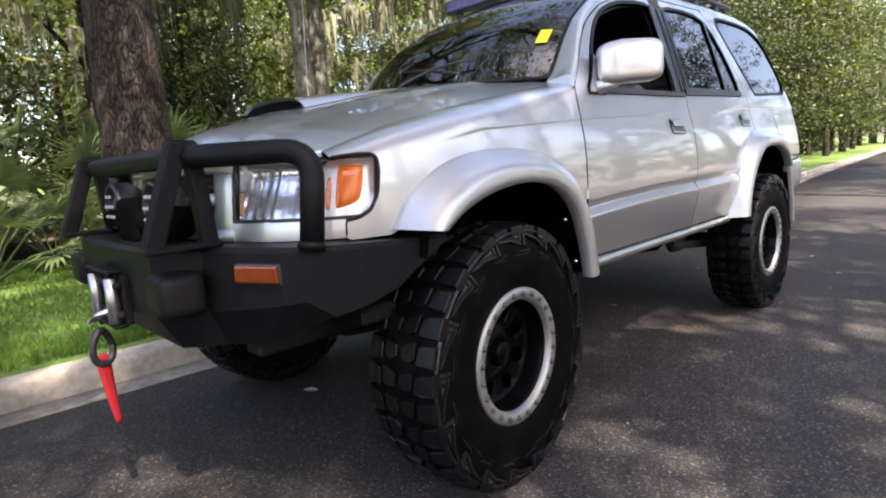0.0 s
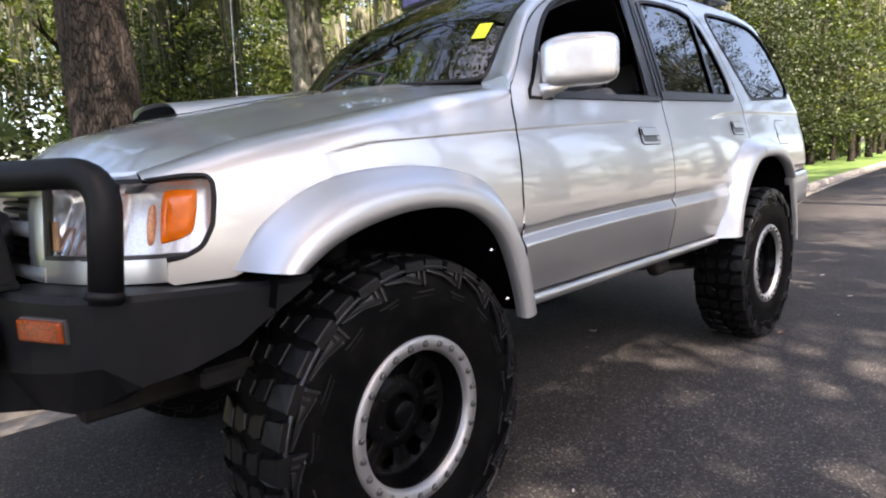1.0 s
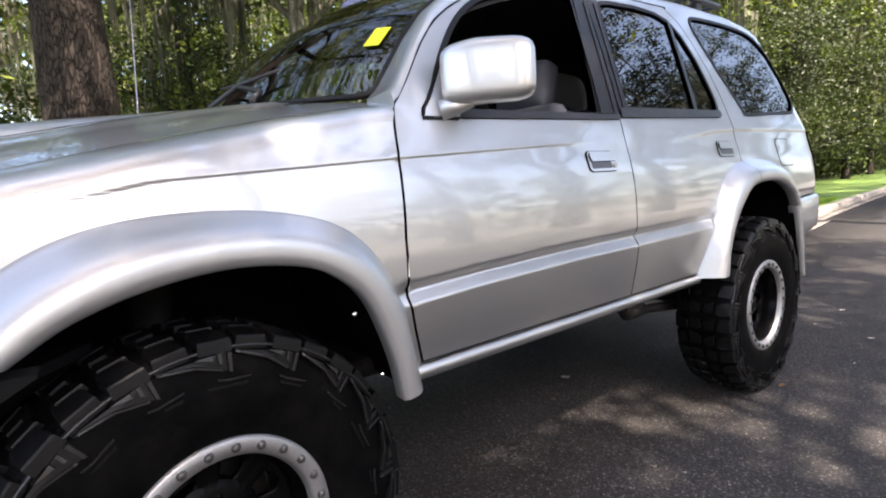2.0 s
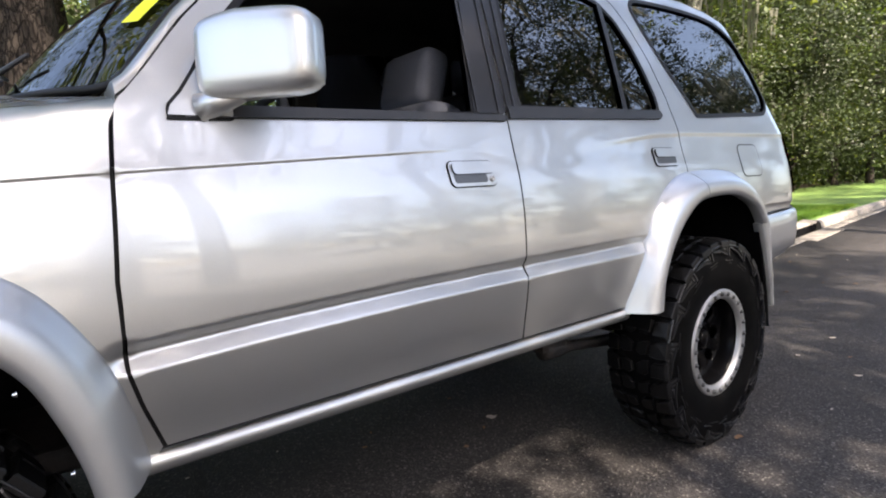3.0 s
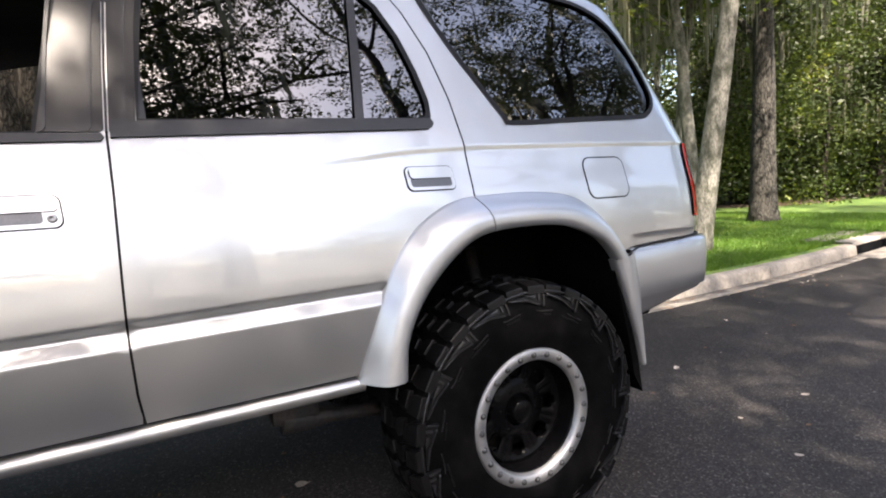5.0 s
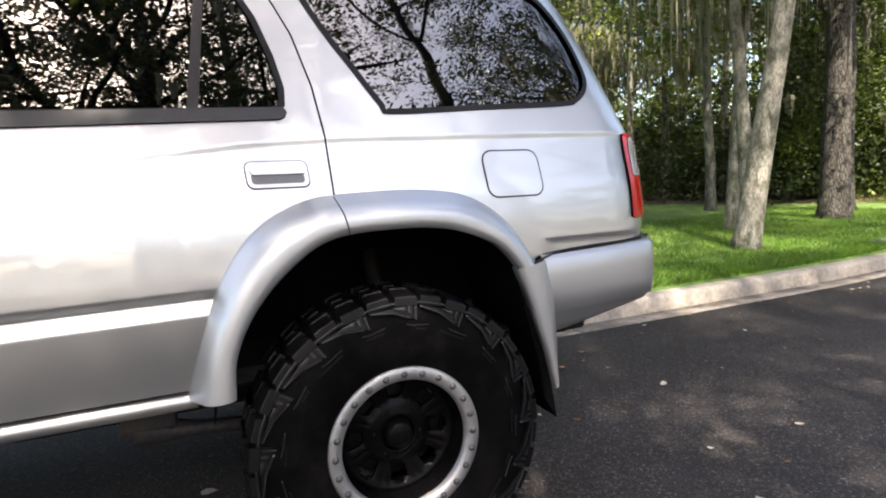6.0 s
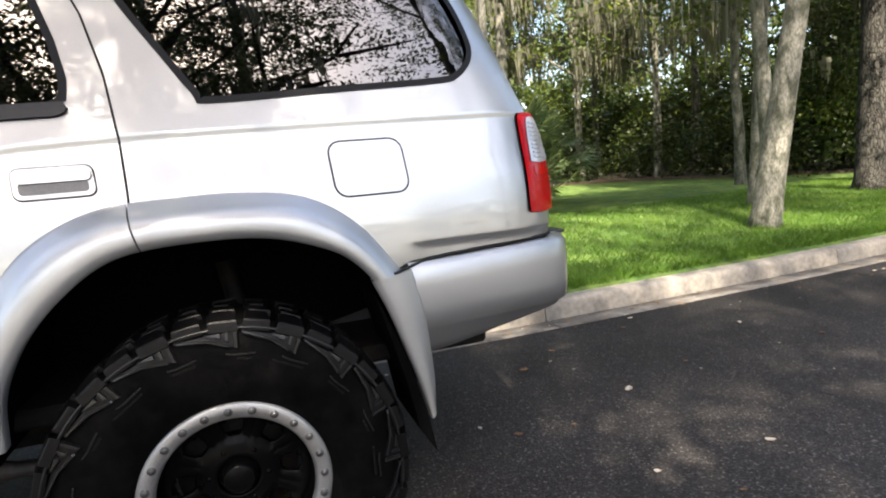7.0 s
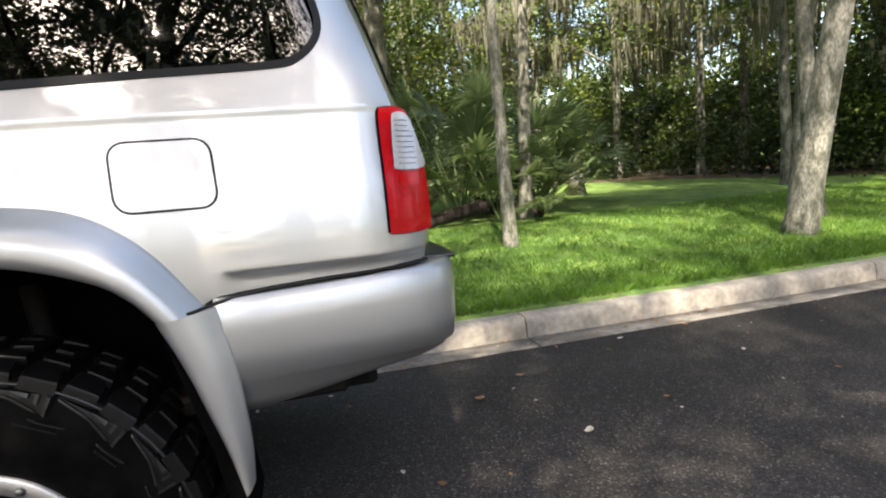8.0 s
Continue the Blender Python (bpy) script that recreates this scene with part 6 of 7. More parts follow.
# ---- trees and undergrowth ----
rng = np.random.default_rng(7)


def leaf_quads(centres, size, up=0.35, slim=0.5):
    """Small leaf blades, one a centre, turned at random, more of them lying flat."""
    n = len(centres)
    d = rng.normal(size=(n, 3)) * (1, 1, 0.7)
    d /= np.linalg.norm(d, axis=1, keepdims=True)
    h = rng.normal(size=(n, 3)) + (0, 0, up)
    s = np.cross(d, h)
    s /= np.linalg.norm(s, axis=1, keepdims=True) + 1e-9
    ln = size * rng.uniform(0.6, 1.35, (n, 1))
    a, b = d * ln * 0.5, s * ln * 0.5 * slim
    return np.stack([centres - a, centres + b, centres + a, centres - b], 1)


def tree_meshes(seed, h, r, lean=(0, 0), kink=0.10, limb_from=0.35, limbs=9, spread=3.2, leaves=9000, leaf=0.17, bark=BARK_PALE, foliage=LEAF_OAK, moss=0, clump=0.55, droop=0.0, seg=12, tuft=7, tight=0.36):
    """Trunk with limbs, a crown of leaves in clumps, and hanging moss, standing at the origin."""
    g = np.random.default_rng(seed)
    verts, faces = [], []

    def add(path, radii, sg):
        v, f = tube_arrays(path, radii, sg, True, len(verts))
        verts.extend(v), faces.extend(f)

    n = 13
    px = np.cumsum(g.normal(0, kink, n)) * np.linspace(0, 1, n)
    py = np.cumsum(g.normal(0, kink, n)) * np.linspace(0, 1, n)
    tz = np.linspace(0, 1, n)
    trunk = [Vector((lean[0] * h * t + px[i], lean[1] * h * t + py[i], h * 0.80 * t - (0.08 if i == 0 else 0))) for i, t in enumerate(tz)]
    radii = [r * (1.35 if i == 0 else 1.0) * (1 - 0.72 * t) for i, t in enumerate(tz)]
    # a flared foot
    trunk.insert(1, trunk[0].lerp(trunk[1], 0.35))
    radii.insert(1, r * 1.05)
    add(trunk, radii, seg)
    tips = []
    for k in range(limbs):
        t = limb_from + (1 - limb_from) * (k + g.uniform(0, 0.9)) / limbs
        i = min(int(t * (n - 1)), n - 2)
        base = trunk[i + 1].lerp(trunk[min(i + 2, n)], t * (n - 1) - i)
        a = k * 2.4 + g.uniform(-0.5, 0.5)
        reach = spread * g.uniform(0.6, 1.1) * (1.15 - 0.55 * t)
        rise = h * g.uniform(0.08, 0.22) * (1 - droop)
        rr = r * (1 - 0.72 * t) * 0.55
        pts = [base + Vector((math.cos(a + 0.25 * math.sin(3 * u + k)) * reach * u, math.sin(a + 0.25 * math.sin(3 * u + k)) * reach * u, rise * math.sin(1.5 * u) - droop * 2.2 * u * u)) for u in np.linspace(0, 1, 7)]
        add(pts, [rr * (1 - 0.8 * u) for u in np.linspace(0, 1, 7)], 7)
        tips += [(pts[3], 0.7), (pts[4], 0.9), (pts[5], 1.0), (pts[6], 1.1)]
        for q in range(3):
            j = g.integers(2, 6)
            b = a + g.choice([-1, 1]) * g.uniform(0.5, 1.1)
            rc = reach * g.uniform(0.3, 0.55)
            sub = [pts[j] + Vector((math.cos(b) * rc * u, math.sin(b) * rc * u, rc * 0.35 * u * (1 - 2 * droop))) for u in np.linspace(0, 1, 4)]
            add(sub, [rr * 0.45 * (1 - 0.75 * u) for u in np.linspace(0, 1, 4)], 5)
            tips += [(sub[2], 0.8), (sub[3], 1.0)]
    tips += [(trunk[-1], 1.2), (trunk[-2], 1.0)]
    c = np.array([tuple(p) for p, _ in tips])
    w = np.array([s for _, s in tips])
    pick = g.choice(len(c), leaves, p=w / w.sum())
    # clumps within each tip
    sub = g.normal(size=(len(c), tuft, 3)) * (clump * 1.25, clump * 1.25, clump * 0.8)
    off = sub[pick, g.integers(0, tuft, leaves)] + g.normal(size=(leaves, 3)) * clump * (tight, tight, tight * 0.67)
    pts = c[pick] + off
    pts = pts[pts[:, 2] > 0.25]
    trunk_me = mesh_of("trunk", verts, faces, bark)
    crown_me = quads("crown", leaf_quads(pts, leaf), foliage)
    moss_me = None
    if moss:
        strips = []
        ids = g.choice(len(c), moss, p=w / w.sum())
        for i in ids:
            p = c[i] + g.normal(size=3) * (0.35, 0.35, 0.1)
            ln, wd, a = g.uniform(0.4, 2.2), g.uniform(0.05, 0.15), g.uniform(0, 6.3)
            for s in range(5):
                p0 = p + g.normal(size=3) * (0.11, 0.11, 0.06)
                l2 = ln * g.uniform(0.5, 1)
                dx, dy = math.cos(a + s) * wd * 0.5, math.sin(a + s) * wd * 0.5
                for u in range(3):
                    za, zb = p0[2] - l2 * u / 3, p0[2] - l2 * (u + 1) / 3
                    fa, fb = 1 - 0.3 * u, 1 - 0.3 * (u + 1)
                    sway = 0.04 * math.sin(u + s)
                    strips.append(((p0[0] - dx * fa + sway, p0[1] - dy * fa, za), (p0[0] + dx * fa + sway, p0[1] + dy * fa, za), (p0[0] + dx * fb + sway, p0[1] + dy * fb, zb), (p0[0] - dx * fb + sway, p0[1] - dy * fb, zb)))
        moss_me = quads("moss", np.array(strips), MOSS)
    return trunk_me, crown_me, moss_me


def plant(meshes, x, y, label, turn=0.0, scale=1.0, group="trees", name="tree", z=None):
    z = (lawn_z(x, y) if y > kerb_y(x) else 0.1) if z is None else z
    t = thing(name, (0, 0, 0), label, "tree", group)
    t.matrix_basis = pose(x, y, z - 0.02, 0, 0, turn) @ Matrix.Diagonal((scale, scale, scale, 1))
    for nm, me in zip(("trunk", "crown", "hanging_moss"), meshes):
        if me:
            tagged(local(nm, me, t), kind="" if nm == "trunk" else "stuff")
    return t


# single trees that stand out
big = tree_meshes(3, 12.5, 0.40, (0.0, 0.02), 0.05, 0.42, 15, 7.6, 42000, 0.15, BARK_DARK, LEAF_OAK, 60, seg=24)
plant(big, 0.72, 4.85, "thick dark-barked live oak behind the kerb", 20)
lean_r = tree_meshes(12, 9.5, 0.165, (0.10, -0.055), 0.035, 0.46, 11, 4.0, 8500, 0.15, BARK_PALE, LEAF_OAK, 50, seg=18)
plant(lean_r, 8.72, 2.9, "pale lichen-covered oak trunk leaning on the lawn", 0)
slim = tree_meshes(21, 9.0, 0.125, (-0.03, 0.03), 0.05, 0.5, 9, 3.0, 6000, 0.16, BARK_PALE, LEAF_OAK, 40, seg=14)
plant(slim, 10.0, 3.85, "slender pale oak standing on the lawn", 0)
plant(slim, 10.6, 4.7, "slender pale oak standing on the lawn", 140, 0.9)
sapling = tree_meshes(24, 8.0, 0.105, (-0.02, 0.02), 0.05, 0.6, 6, 1.6, 900, 0.15, BARK_PALE, LEAF_OAK, 12, seg=12)
plant(sapling, 5.82, 4.19, "thin pale sapling at the lawn's edge", 60, 0.84)
plant(sapling, 7.15, 6.85, "thin pale sapling beside palmettos", 200, 1.15)
dark_r = tree_meshes(33, 11.5, 0.27, (0.0, 0.01), 0.05, 0.40, 9, 3.4, 8000, 0.17, BARK_GREY, LEAF_OAK, 50, seg=18)
plant(dark_r, 13.35, 4.7, "grey-barked oak with mossy limbs near the kerb", 30)
plant(dark_r, 15.4, 5.9, "grey-barked oak with mossy limbs near the kerb", 110, 1.05)
fork = tree_meshes(41, 10.5, 0.22, (0.04, 0.0), 0.09, 0.42, 9, 2.8, 5000, 0.17, BARK_PALE, LEAF_OAK, 160, seg=16)
plant(fork, 4.55, 7.4, "pale twisted oak hung with moss", 80)
plant(fork, 4.95, 7.75, "pale twisted oak hung with moss", 260)
plant(slim, 14.6, 8.7, "slender pale oak at the wood's edge", 80, 1.1)

# the wood: rows of trees round the lawn, and across the road
kinds = [tree_meshes(51, 12, 0.15, (0.02, 0), 0.08, 0.36, 11, 2.8, 6500, 0.17, BARK_DARK, LEAF_OAK, 60, 0.62, 0.12),
         tree_meshes(52, 14, 0.18, (0, 0.02), 0.08, 0.34, 12, 3.2, 6000, 0.18, BARK_PALE, LEAF_OAK, 300, 0.65, 0.15),
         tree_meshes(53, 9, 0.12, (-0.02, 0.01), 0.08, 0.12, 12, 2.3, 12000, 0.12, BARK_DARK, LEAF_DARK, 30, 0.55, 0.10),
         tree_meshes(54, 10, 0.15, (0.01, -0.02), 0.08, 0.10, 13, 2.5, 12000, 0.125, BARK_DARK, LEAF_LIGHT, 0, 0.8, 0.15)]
LABELS = ["dark-trunked woodland oak with low limbs", "tall woodland oak hung with grey moss", "small tree in the wood's edge, leaves darkened as if shaded", "bushy green broadleaf tree, leaves coloured as if sunlit"]
spots = []


def row(pts, step, jitter, weights, sizes=(0.8, 1.2)):
    line = resample(pts, step)
    for p in line:
        x, y = p[0] + rng.uniform(-jitter, jitter), p[1] + rng.uniform(-jitter, jitter)
        k = int(rng.choice(4, p=weights))
        spots.append((x, y))
        plant(kinds[k], x, y, LABELS[k], rng.uniform(0, 360), rng.uniform(*sizes), "woodland trees", z=0.1)


row([(-16, 10.5), (-6, 9.8), (0, 10.0), (3.5, 11.0)], 3.0, 0.8, (0.10, 0.16, 0.62, 0.12), (0.6, 0.95))
row([(4.5, 12.5), (8.5, 19.5), (12, 20.5), (15.5, 17), (18.0, 11.5)], 3.3, 0.6, (0.34, 0.56, 0.04, 0.06))
row([(-15, 15), (-3, 15), (2, 16.5)], 3.8, 0.8, (0.3, 0.3, 0.3, 0.1), (0.6, 0.95))
row([(4, 18.5), (8, 24), (14, 25), (19.5, 19), (22.5, 11.5)], 4.6, 0.8, (0.4, 0.35, 0.1, 0.15))
row([(-2, 23), (8, 30), (18, 30), (26, 20), (32, 12)], 5.5, 1.0, (0.4, 0.3, 0.2, 0.1))
row([(18.6, 8.2), (24, 7.6), (27, 7.6)], 2.6, 0.5, (0.0, 0.0, 0.7, 0.3))
row([(29, 7.4), (36, 8.0), (44, 9.2), (60, 12)], 2.4, 0.6, (0.1, 0.0, 0.75, 0.15), (1.0, 1.5))
row([(32, 5.6), (44, 6.6), (62, 8.6), (90, 11)], 3.0, 0.8, (0.0, 0.0, 0.8, 0.2), (0.9, 1.5))
row([(72, 9), (86, 4), (92, -4), (84, -10), (60, -10)], 3.2, 1.0, (0.2, 0.2, 0.2, 0.4))
row([(22, 11), (32, 11), (46, 13), (70, 18)], 3.2, 0.8, (0.15, 0.15, 0.3, 0.4))
evergreen = tree_meshes(61, 8.5, 0.15, (0.0, 0.0), 0.05, 0.05, 20, 2.5, 30000, 0.125, BARK_DARK, LEAF_ROADSIDE, 0, 0.5, 0.12, 12, 6)
for x, y, turn, sc in ((24.4, 7.2, 0, 1.0), (29.6, 7.4, 130, 1.15), (40.0, 8.3, 40, 1.2)):
    plant(evergreen, x, y, "dark glossy evergreen tree at the thicket's edge", turn, sc, "woodland trees", z=0.1)
# oaks across the road, behind the camera: seen in the glass and the paint
over = [tree_meshes(71, 13.5, 0.34, (0.0, 0.14), 0.06, 0.46, 13, 4.8, 30000, 0.12, BARK_DARK, LEAF_ROADSIDE, 40, 0.95, 0.02, 16, 3, 0.22),
        tree_meshes(72, 14.5, 0.38, (0.03, 0.12), 0.07, 0.44, 14, 5.2, 32000, 0.12, BARK_DARK, LEAF_ROADSIDE, 40, 0.95, 0.0, 16, 3, 0.22)]
for k, (x, y, turn, s) in enumerate(((-10.5, -8.6, 15, 1.0), (-5.5, -8.0, 40, 1.0), (-2.3, -8.3, -10, 1.0), (1.5, -9.0, 12, 1.0), (13.8, -10.8, -14, 1.25), (20.8, -11.4, 8, 1.25), (28.5, -11.4, 0, 1.0), (37.0, -12.5, 40, 1.25))):
    plant(over[k % 2], x, y, "wide-spreading live oak across the road", turn, s, "roadside oaks", z=0.1)
tall = tree_meshes(75, 24, 0.30, (0.0, 0.02), 0.08, 0.66, 5, 4.6, 9000, 0.15, BARK_DARK, LEAF_ROADSIDE, 0, 1.0, 0.02, 14, 1)
plant(tall, 8.4, -9.6, "unseen tall straight tree with a high crown across the road", 30, 1.0, "roadside oaks", z=0.1)
# unseen; added so that its high crown shades the far lawn strip
plant(tall, 15.8, -11.6, "unseen tall straight tree with a high crown across the road", 60, 1.0, "roadside oaks", z=0.1)
plant(tall, 3.4, -10.4, "unseen tall straight tree with a high crown across the road", 170, 1.0, "roadside oaks", z=0.1)
row([(-40, -30), (-10, -33), (20, -33), (60, -26)], 6.0, 1.5, (0.4, 0.4, 0.2, 0.0))


def bush_stuff(name, pts_fn, n, size, mat, label, category, spread_n=55, sd=0.38):
    """Undergrowth that nobody could count: one sheet of leaves in clumps."""
    c = pts_fn(max(1, n // spread_n))
    pick = rng.integers(0, len(c), n)
    p = c[pick] + rng.normal(size=(n, 3)) * (sd, sd, sd * 0.75)
    p[:, 2] = np.maximum(p[:, 2], 0.14)
    tagged(new(name, quads(name, leaf_quads(p, size, 0.3), mat)), label, category, kind="stuff")


def along_line(pts, depth, top):
    line = resample(pts, 0.2)

    def fn(n):
        b = line[rng.integers(0, len(line), n)]
        o = rng.uniform(0, 1, n) ** 0.8 * depth
        a = rng.uniform(-0.4, 0.4, n)
        z = rng.uniform(0.15, 1, n) ** 1.3 * top
        return np.stack([b[:, 0] + rng.normal(0, 0.4, n), b[:, 1] + o + a, z], 1)
    return fn


# sunlit and shaded patches of the wood come from the leaf tone
bush_stuff("hedge_thicket", along_line([(17.6, 6.9), (24, 6.4), (30, 6.5)], 2.5, 5.6), 26000, 0.12, LEAF_LIGHT, "patches of leaves in the thicket, coloured as if sunlit", "thicket", 420, 0.55)
bush_stuff("shaded_thicket", along_line([(17.6, 7.4), (24, 6.9), (32, 7.0), (44, 8.5), (60, 11)], 3.0, 7.0), 120000, 0.14, LEAF_DARK, "leaves deep in the thicket, darkened as if shaded", "thicket", 170, 0.5)
bush_stuff("dark_undergrowth", along_line([(-14, 8.8), (-2, 8.6), (3, 9.8), (8, 18.6), (12, 19.6), (15.3, 16.2), (17.8, 10.6), (18.5, 8), (24, 6.9), (32, 6.9), (44, 8.2), (60, 10)], 3.0, 2.2), 66000, 0.18, LEAF_DARK, "undergrowth at the wood's edge, darkened as if shaded", "undergrowth")
bush_stuff("light_undergrowth", along_line([(-14, 9.8), (-2, 9.6), (3, 10.8), (8, 19.6), (12, 20.6), (16.3, 16.5), (18.6, 10.6)], 3.0, 4.2), 20000, 0.14, LEAF_LIGHT, "green shoots in the wood, coloured as if sunlit", "undergrowth", 160, 0.35)
far = along_line([(7, 37), (10, 38), (26, 34), (44, 22), (80, 24), (150, 30)], 6.0, 7.0)
far_nose = along_line([(-70, 34), (-20, 30), (-7, 31)], 6.0, 10.5)
mid = along_line([(5, 26), (9, 29), (17, 29.5), (24, 21), (27, 14), (34, 13), (60, 18)], 3.0, 6.5)
low_mid = along_line([(5, 24), (9, 27), (17, 27.5), (22, 20), (25, 14)], 3.0, 3.4)
mid_nose = along_line([(-50, 20), (-8, 19.5), (-4, 20)], 3.0, 6.5)
bush_stuff("inner_woods", mid, 58000, 0.34, LEAF_OAK, "leaf mass deep inside the wood, coloured as if sun-flecked", "woods", 160, 0.8)
bush_stuff("inner_woods_by_nose", mid_nose, 36000, 0.5, LEAF_DARK, "leaf mass inside the thinner wood, darkened as if shaded", "woods", 120, 0.8)
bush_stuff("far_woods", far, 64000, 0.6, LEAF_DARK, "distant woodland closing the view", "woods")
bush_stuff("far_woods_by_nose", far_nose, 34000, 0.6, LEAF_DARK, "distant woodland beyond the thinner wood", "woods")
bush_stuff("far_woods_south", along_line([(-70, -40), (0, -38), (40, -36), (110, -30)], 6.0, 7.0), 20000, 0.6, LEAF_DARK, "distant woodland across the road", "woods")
bush_stuff("shaded_brush", low_mid, 30000, 0.36, LEAF_DARK, "brush under the wood, darkened as if shaded", "undergrowth", 120, 0.6)


# palmettos: fans of narrow blades on arching stalks
def palm_meshes(seed, fans=16, size=0.75):
    g = np.random.default_rng(seed)
    q, stems_v, stems_f = [], [], []
    for k in range(fans):
        a, el = g.uniform(0, 6.28), g.uniform(0.15, 1.25)
        ln = g.uniform(0.6, 1.35)
        d = np.array([math.cos(a) * math.cos(el), math.sin(a) * math.cos(el), math.sin(el)])
        c = d * ln + (0, 0, 0.15)
        v, f = tube_arrays([(0, 0, 0.0), tuple(c * 0.5 + (0, 0, 0.08)), tuple(c)], [0.014, 0.011, 0.007], 5, False, len(stems_v))
        stems_v += v
        stems_f += f
        side = np.cross(d, (0, 0, 1.0))
        side /= np.linalg.norm(side)
        up = np.cross(side, d)
        nb = 24
        for b in range(nb):
            t = (b / (nb - 1) - 0.5) * 3.9
            e = d * math.cos(t) + side * math.sin(t) + up * (0.18 * math.cos(3 * t))
            l = size * g.uniform(0.75, 1.0) * (0.75 + 0.25 * math.cos(t))
            wv = np.cross(e, up)
            wv = wv / (np.linalg.norm(wv) + 1e-9) * 0.020
            m1, m2 = c + e * l * 0.55, c + e * l + np.array((0, 0, -0.16 * l * g.uniform(0.5, 1.6)))
            q.append((c - wv * 0.3, c + wv * 0.3, m1 + wv, m1 - wv))
            q.append((m1 - wv, m1 + wv, m2 + wv * 0.1, m2 - wv * 0.1))
    return mesh_of("stalk", stems_v, stems_f, LEAF_PALM), quads("fronds", np.array(q), LEAF_PALM)


palms = [palm_meshes(5, 20, 0.5), palm_meshes(6, 24, 0.56), palm_meshes(9, 17, 0.48)]
for k, (x, y, s) in enumerate(((-0.75, 5.2, 1.0), (0.0, 6.1, 1.1), (-1.6, 6.2, 1.1), (-0.6, 7.2, 1.2), (1.7, 7.4, 1.2), (-2.6, 7.4, 1.0), (6.2, 7.6, 1.5), (7.0, 8.4, 1.75), (8.0, 8.4, 1.4), (6.7, 6.9, 0.95), (8.3, 9.6, 1.5), (5.6, 8.8, 1.5), (9.4, 10.8, 1.1), (7.7, 7.3, 0.9))):
    t = thing("palmetto", (0, 0, 0), "green fan palmetto growing in leaf litter", "palm", "palmettos")
    t.matrix_basis = pose(x, y, lawn_z(x, y) + 0.0, 0, 0, 77 * k) @ Matrix.Diagonal((s, s, s, 1))
    for nm, me in zip(("stalk", "fronds"), palms[k % 3]):
        tagged(local(nm, me, t), kind="stuff")
st = thing("tree_stump", (10.73, 11.7, 0), "tall broken grey tree stump", "stump")
part("stump_trunk", tube("stump_trunk", [(10.73, 11.7, 0.05), (10.73, 11.7, 0.5), (10.68, 11.7, 1.2), (10.66, 11.7, 1.55)], [0.30, 0.19, 0.11, 0.05], BARK_PALE, 12), st)
lg = thing("fallen_log", (6.5, 7.0, 0), "fallen brown log among palmettos", "log")
part("log_stem", tube("log_stem", [(5.4, 6.9, 0.25), (6.4, 7.1, 0.42), (7.5, 6.9, 0.22)], [0.10, 0.12, 0.08], BARK_DARK, 10), lg)
lg = thing("fallen_log", (-1, 7, 0), "fallen brown log in leaf litter", "log")
part("log_stem", tube("log_stem", [(-3.2, 6.9, 0.25), (-1.2, 6.7, 0.36), (0.2, 7.0, 0.25)], [0.12, 0.14, 0.10], BARK_DARK, 10), lg)

# bare leaf-litter floor under the wood
edge_line = resample([(-60, 7.6), (-14, 7.4), (-3, 7.3), (2, 7.8), (5.2, 9.2), (8.2, 18.2), (12, 19.2), (15.0, 15.8), (17.4, 9.8), (18.8, 7.5), (30, 7.2), (44, 8.6), (100, 17)], 0.5)
vv, ff = [], []
for k, (x, y) in enumerate(edge_line):
    for d in (0, 0.35, 1.5, 5, 14):
        wob = 0.35 * noise.noise((x * 0.6, y * 0.6, 1.0)) if d == 0 else 0
        nx, ny = (0.15, 1.0) if x < 5 else ((0.35, 0.95) if x < 14 else ((0.9, 0.45) if x < 18.9 else (0.0, 1.0)))
        X, Y = x + nx * (d + wob), y + ny * (d + wob)
        vv.append((X, Y, lawn_z(X, Y) + (0.012 if d == 0 else 0.06 + 0.02 * noise.noise((X, Y, 0)))))
for k in range(len(edge_line) - 1):
    for j in range(4):
        ff.append((k * 5 + j, (k + 1) * 5 + j, (k + 1) * 5 + j + 1, k * 5 + j + 1))
tagged(new("leaf_litter", mesh_of("leaf_litter", vv, ff, LITTER)), "brown leaf litter under the trees", "leaf litter", kind="structure")

# grass blades near the kerb
n = 90000
bx = rng.uniform(-3.5, 16.0, n)
bd = rng.uniform(0.13, 1.0, n) ** 1.9 * 5.2 + 0.17
by = np.interp(bx, KX, KY) + bd
keep = ~((bx > 5) & (bd > 7))
bx, by, bd = bx[keep], by[keep], bd[keep]
bz = np.array([lawn_z(float(a), float(b)) for a, b in zip(bx, by)]) - 0.004
m = len(bx)
hgt = rng.uniform(0.028, 0.075, m) * (1 + 0.4 * (bd < 0.35))
ang, tilt = rng.uniform(0, 6.28, m), rng.normal(0, 0.45, (m, 2))
wd = rng.uniform(0.0025, 0.005, m)
p0 = np.stack([bx, by, bz], 1)
sd = np.stack([np.cos(ang) * wd, np.sin(ang) * wd, 0 * wd], 1)
md = p0 + np.stack([tilt[:, 0] * hgt * 0.4, tilt[:, 1] * hgt * 0.4, hgt * 0.6], 1)
tp = p0 + np.stack([tilt[:, 0] * hgt, tilt[:, 1] * hgt, hgt], 1)
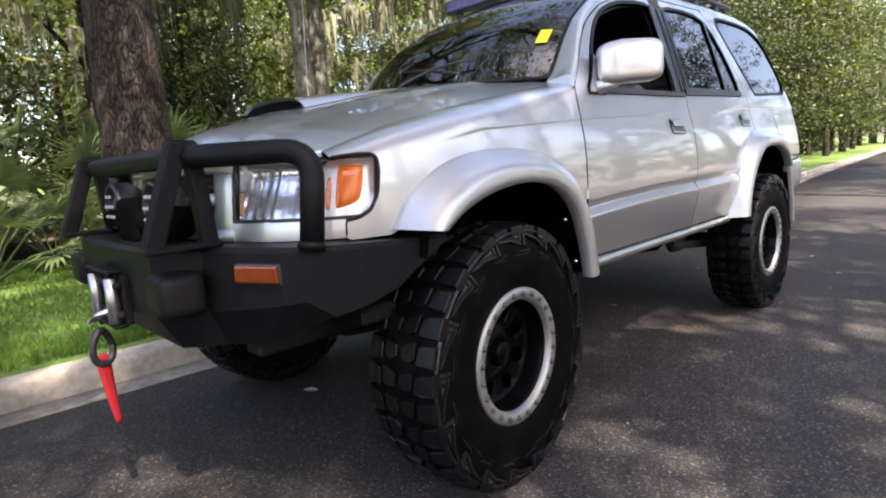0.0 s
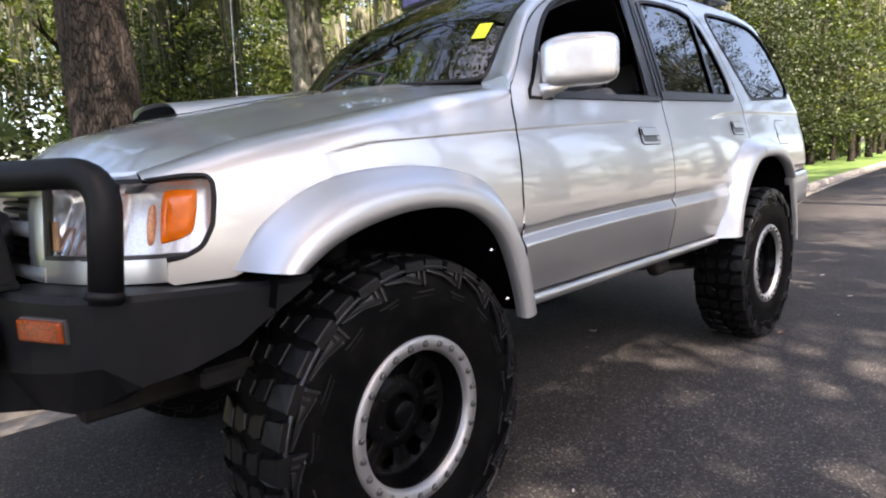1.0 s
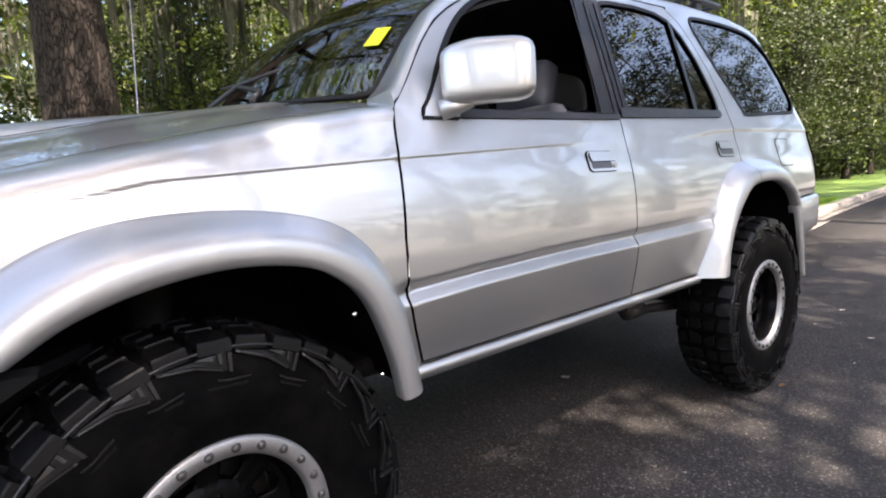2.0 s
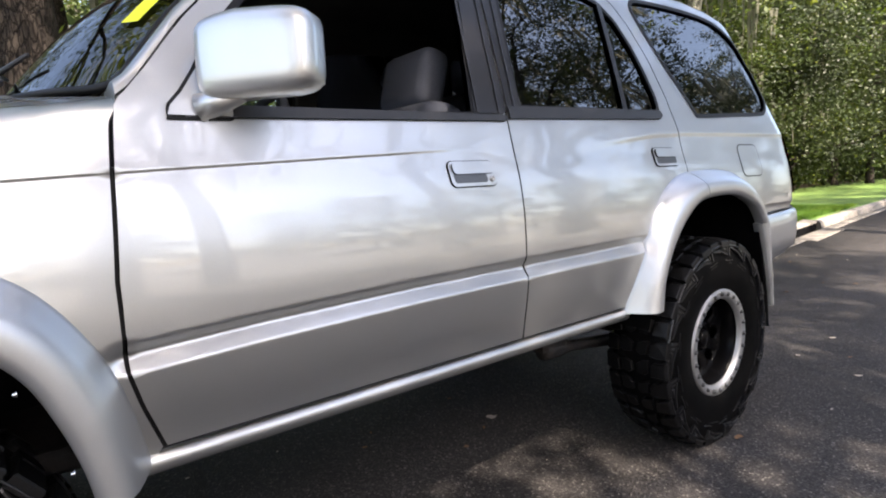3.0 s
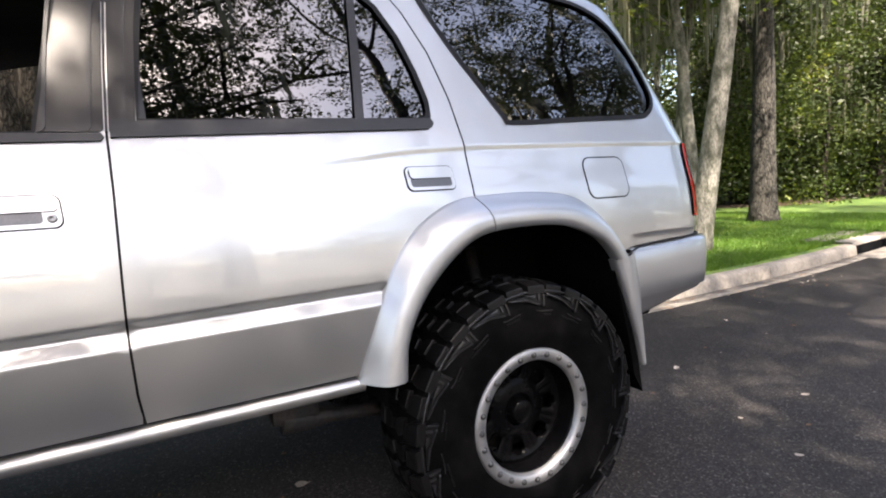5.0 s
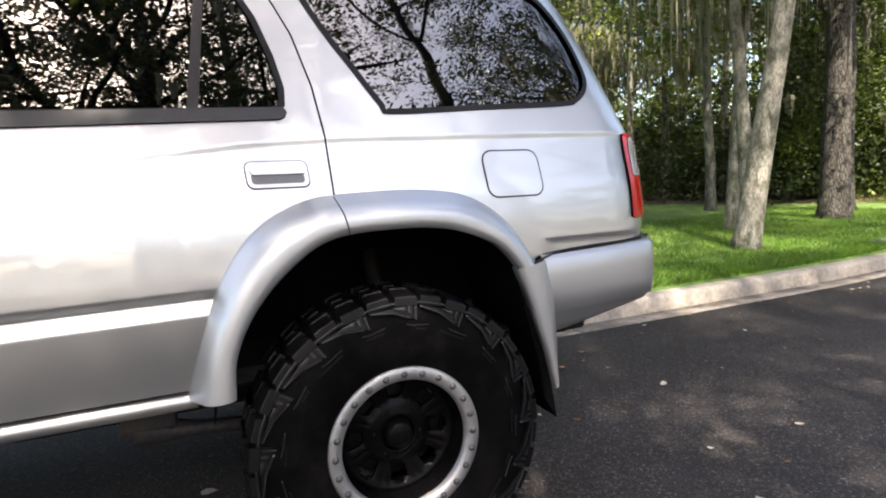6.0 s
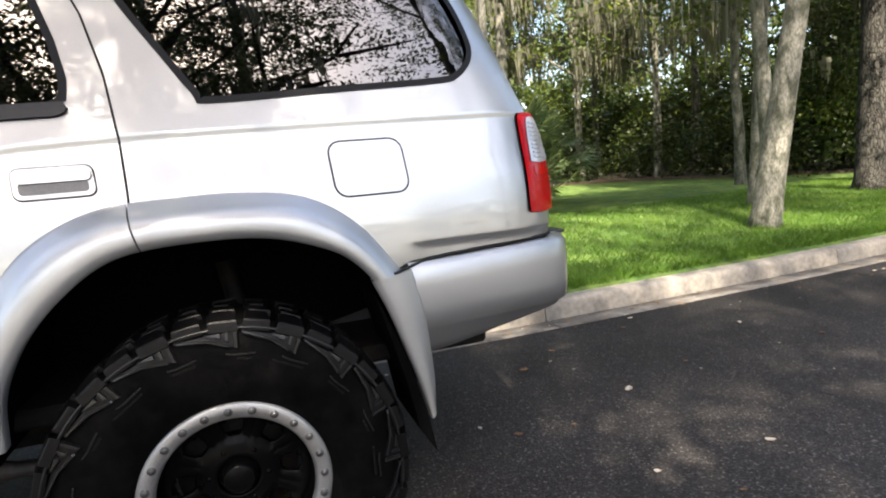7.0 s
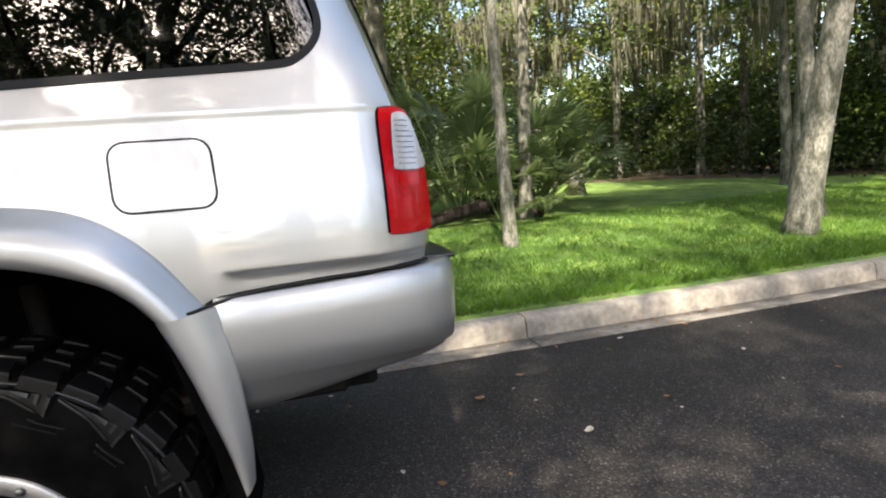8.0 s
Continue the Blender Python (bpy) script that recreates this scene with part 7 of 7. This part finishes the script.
q = np.stack([p0 - sd, p0 + sd, tp, md - sd * 0.8], 1)
tagged(new("grass_blades", quads("grass_blades", q, BLADE)), "short green grass blades on the lawn", "grass", kind="stuff")


# leaves and crumbs on the road
def scrap_mesh(seed, size, mat):
    g = np.random.default_rng(seed)
    k = 9
    r = size * g.uniform(0.55, 1.0, k)
    v = [(r[i] * math.cos(6.283 * i / k), 0.6 * r[i] * math.sin(6.283 * i / k), 0.004 + 0.25 * size * abs(math.sin(3.1 * i / k))) for i in range(k)] + [(0, 0, 0.003)]
    return mesh_of("fallen_leaf", v, [(i, (i + 1) % k, k) for i in range(k)], mat, True)


scraps = [scrap_mesh(1, 0.035, DRY_LEAF), scrap_mesh(2, 0.03, DRY_LEAF), scrap_mesh(3, 0.035, PALE_BIT), scrap_mesh(4, 0.018, PALE_BIT)]
placed = [(-0.02, 0.37, 2, 1.5), (2.14, -0.07, 2, 1.5), (4.47, -0.04, 2, 1.0), (4.15, 0.46, 0, 1.2), (5.93, 0.06, 0, 0.9)]
for _ in range(70):
    x = rng.uniform(2.5, 8.5)
    placed.append((x, rng.uniform(-1.2, 1.0) if rng.random() < 0.5 else kerb_y(x) - 0.23 - abs(rng.normal(0, 0.25)), int(rng.integers(0, 4)), rng.uniform(0.35, 0.85)))
for _ in range(110):
    x = rng.uniform(3.4, 10.0)
    placed.append((x, kerb_y(x) - 0.02 - abs(rng.normal(0, 0.09)), int(rng.choice([0, 1, 1, 3])), rng.uniform(0.3, 0.8)))
for _ in range(20):
    placed.append((rng.uniform(-1.6, 2.5), rng.uniform(-1.3, 1.0), int(rng.choice([0, 3])), rng.uniform(0.3, 0.7)))
for x, y, k, s in placed:
    ob = tagged(new("fallen_leaf", scraps[k]), "pale dry leaf lying on the road" if k > 1 else "curled brown leaf lying on the road", "leaf", "leaves on the road")
    ob.matrix_basis = pose(x, y, 0.005 if y > kerb_y(x) - GUT else 0.001, 0, 0, rng.uniform(0, 360)) @ Matrix.Diagonal((s, s, s, 1))
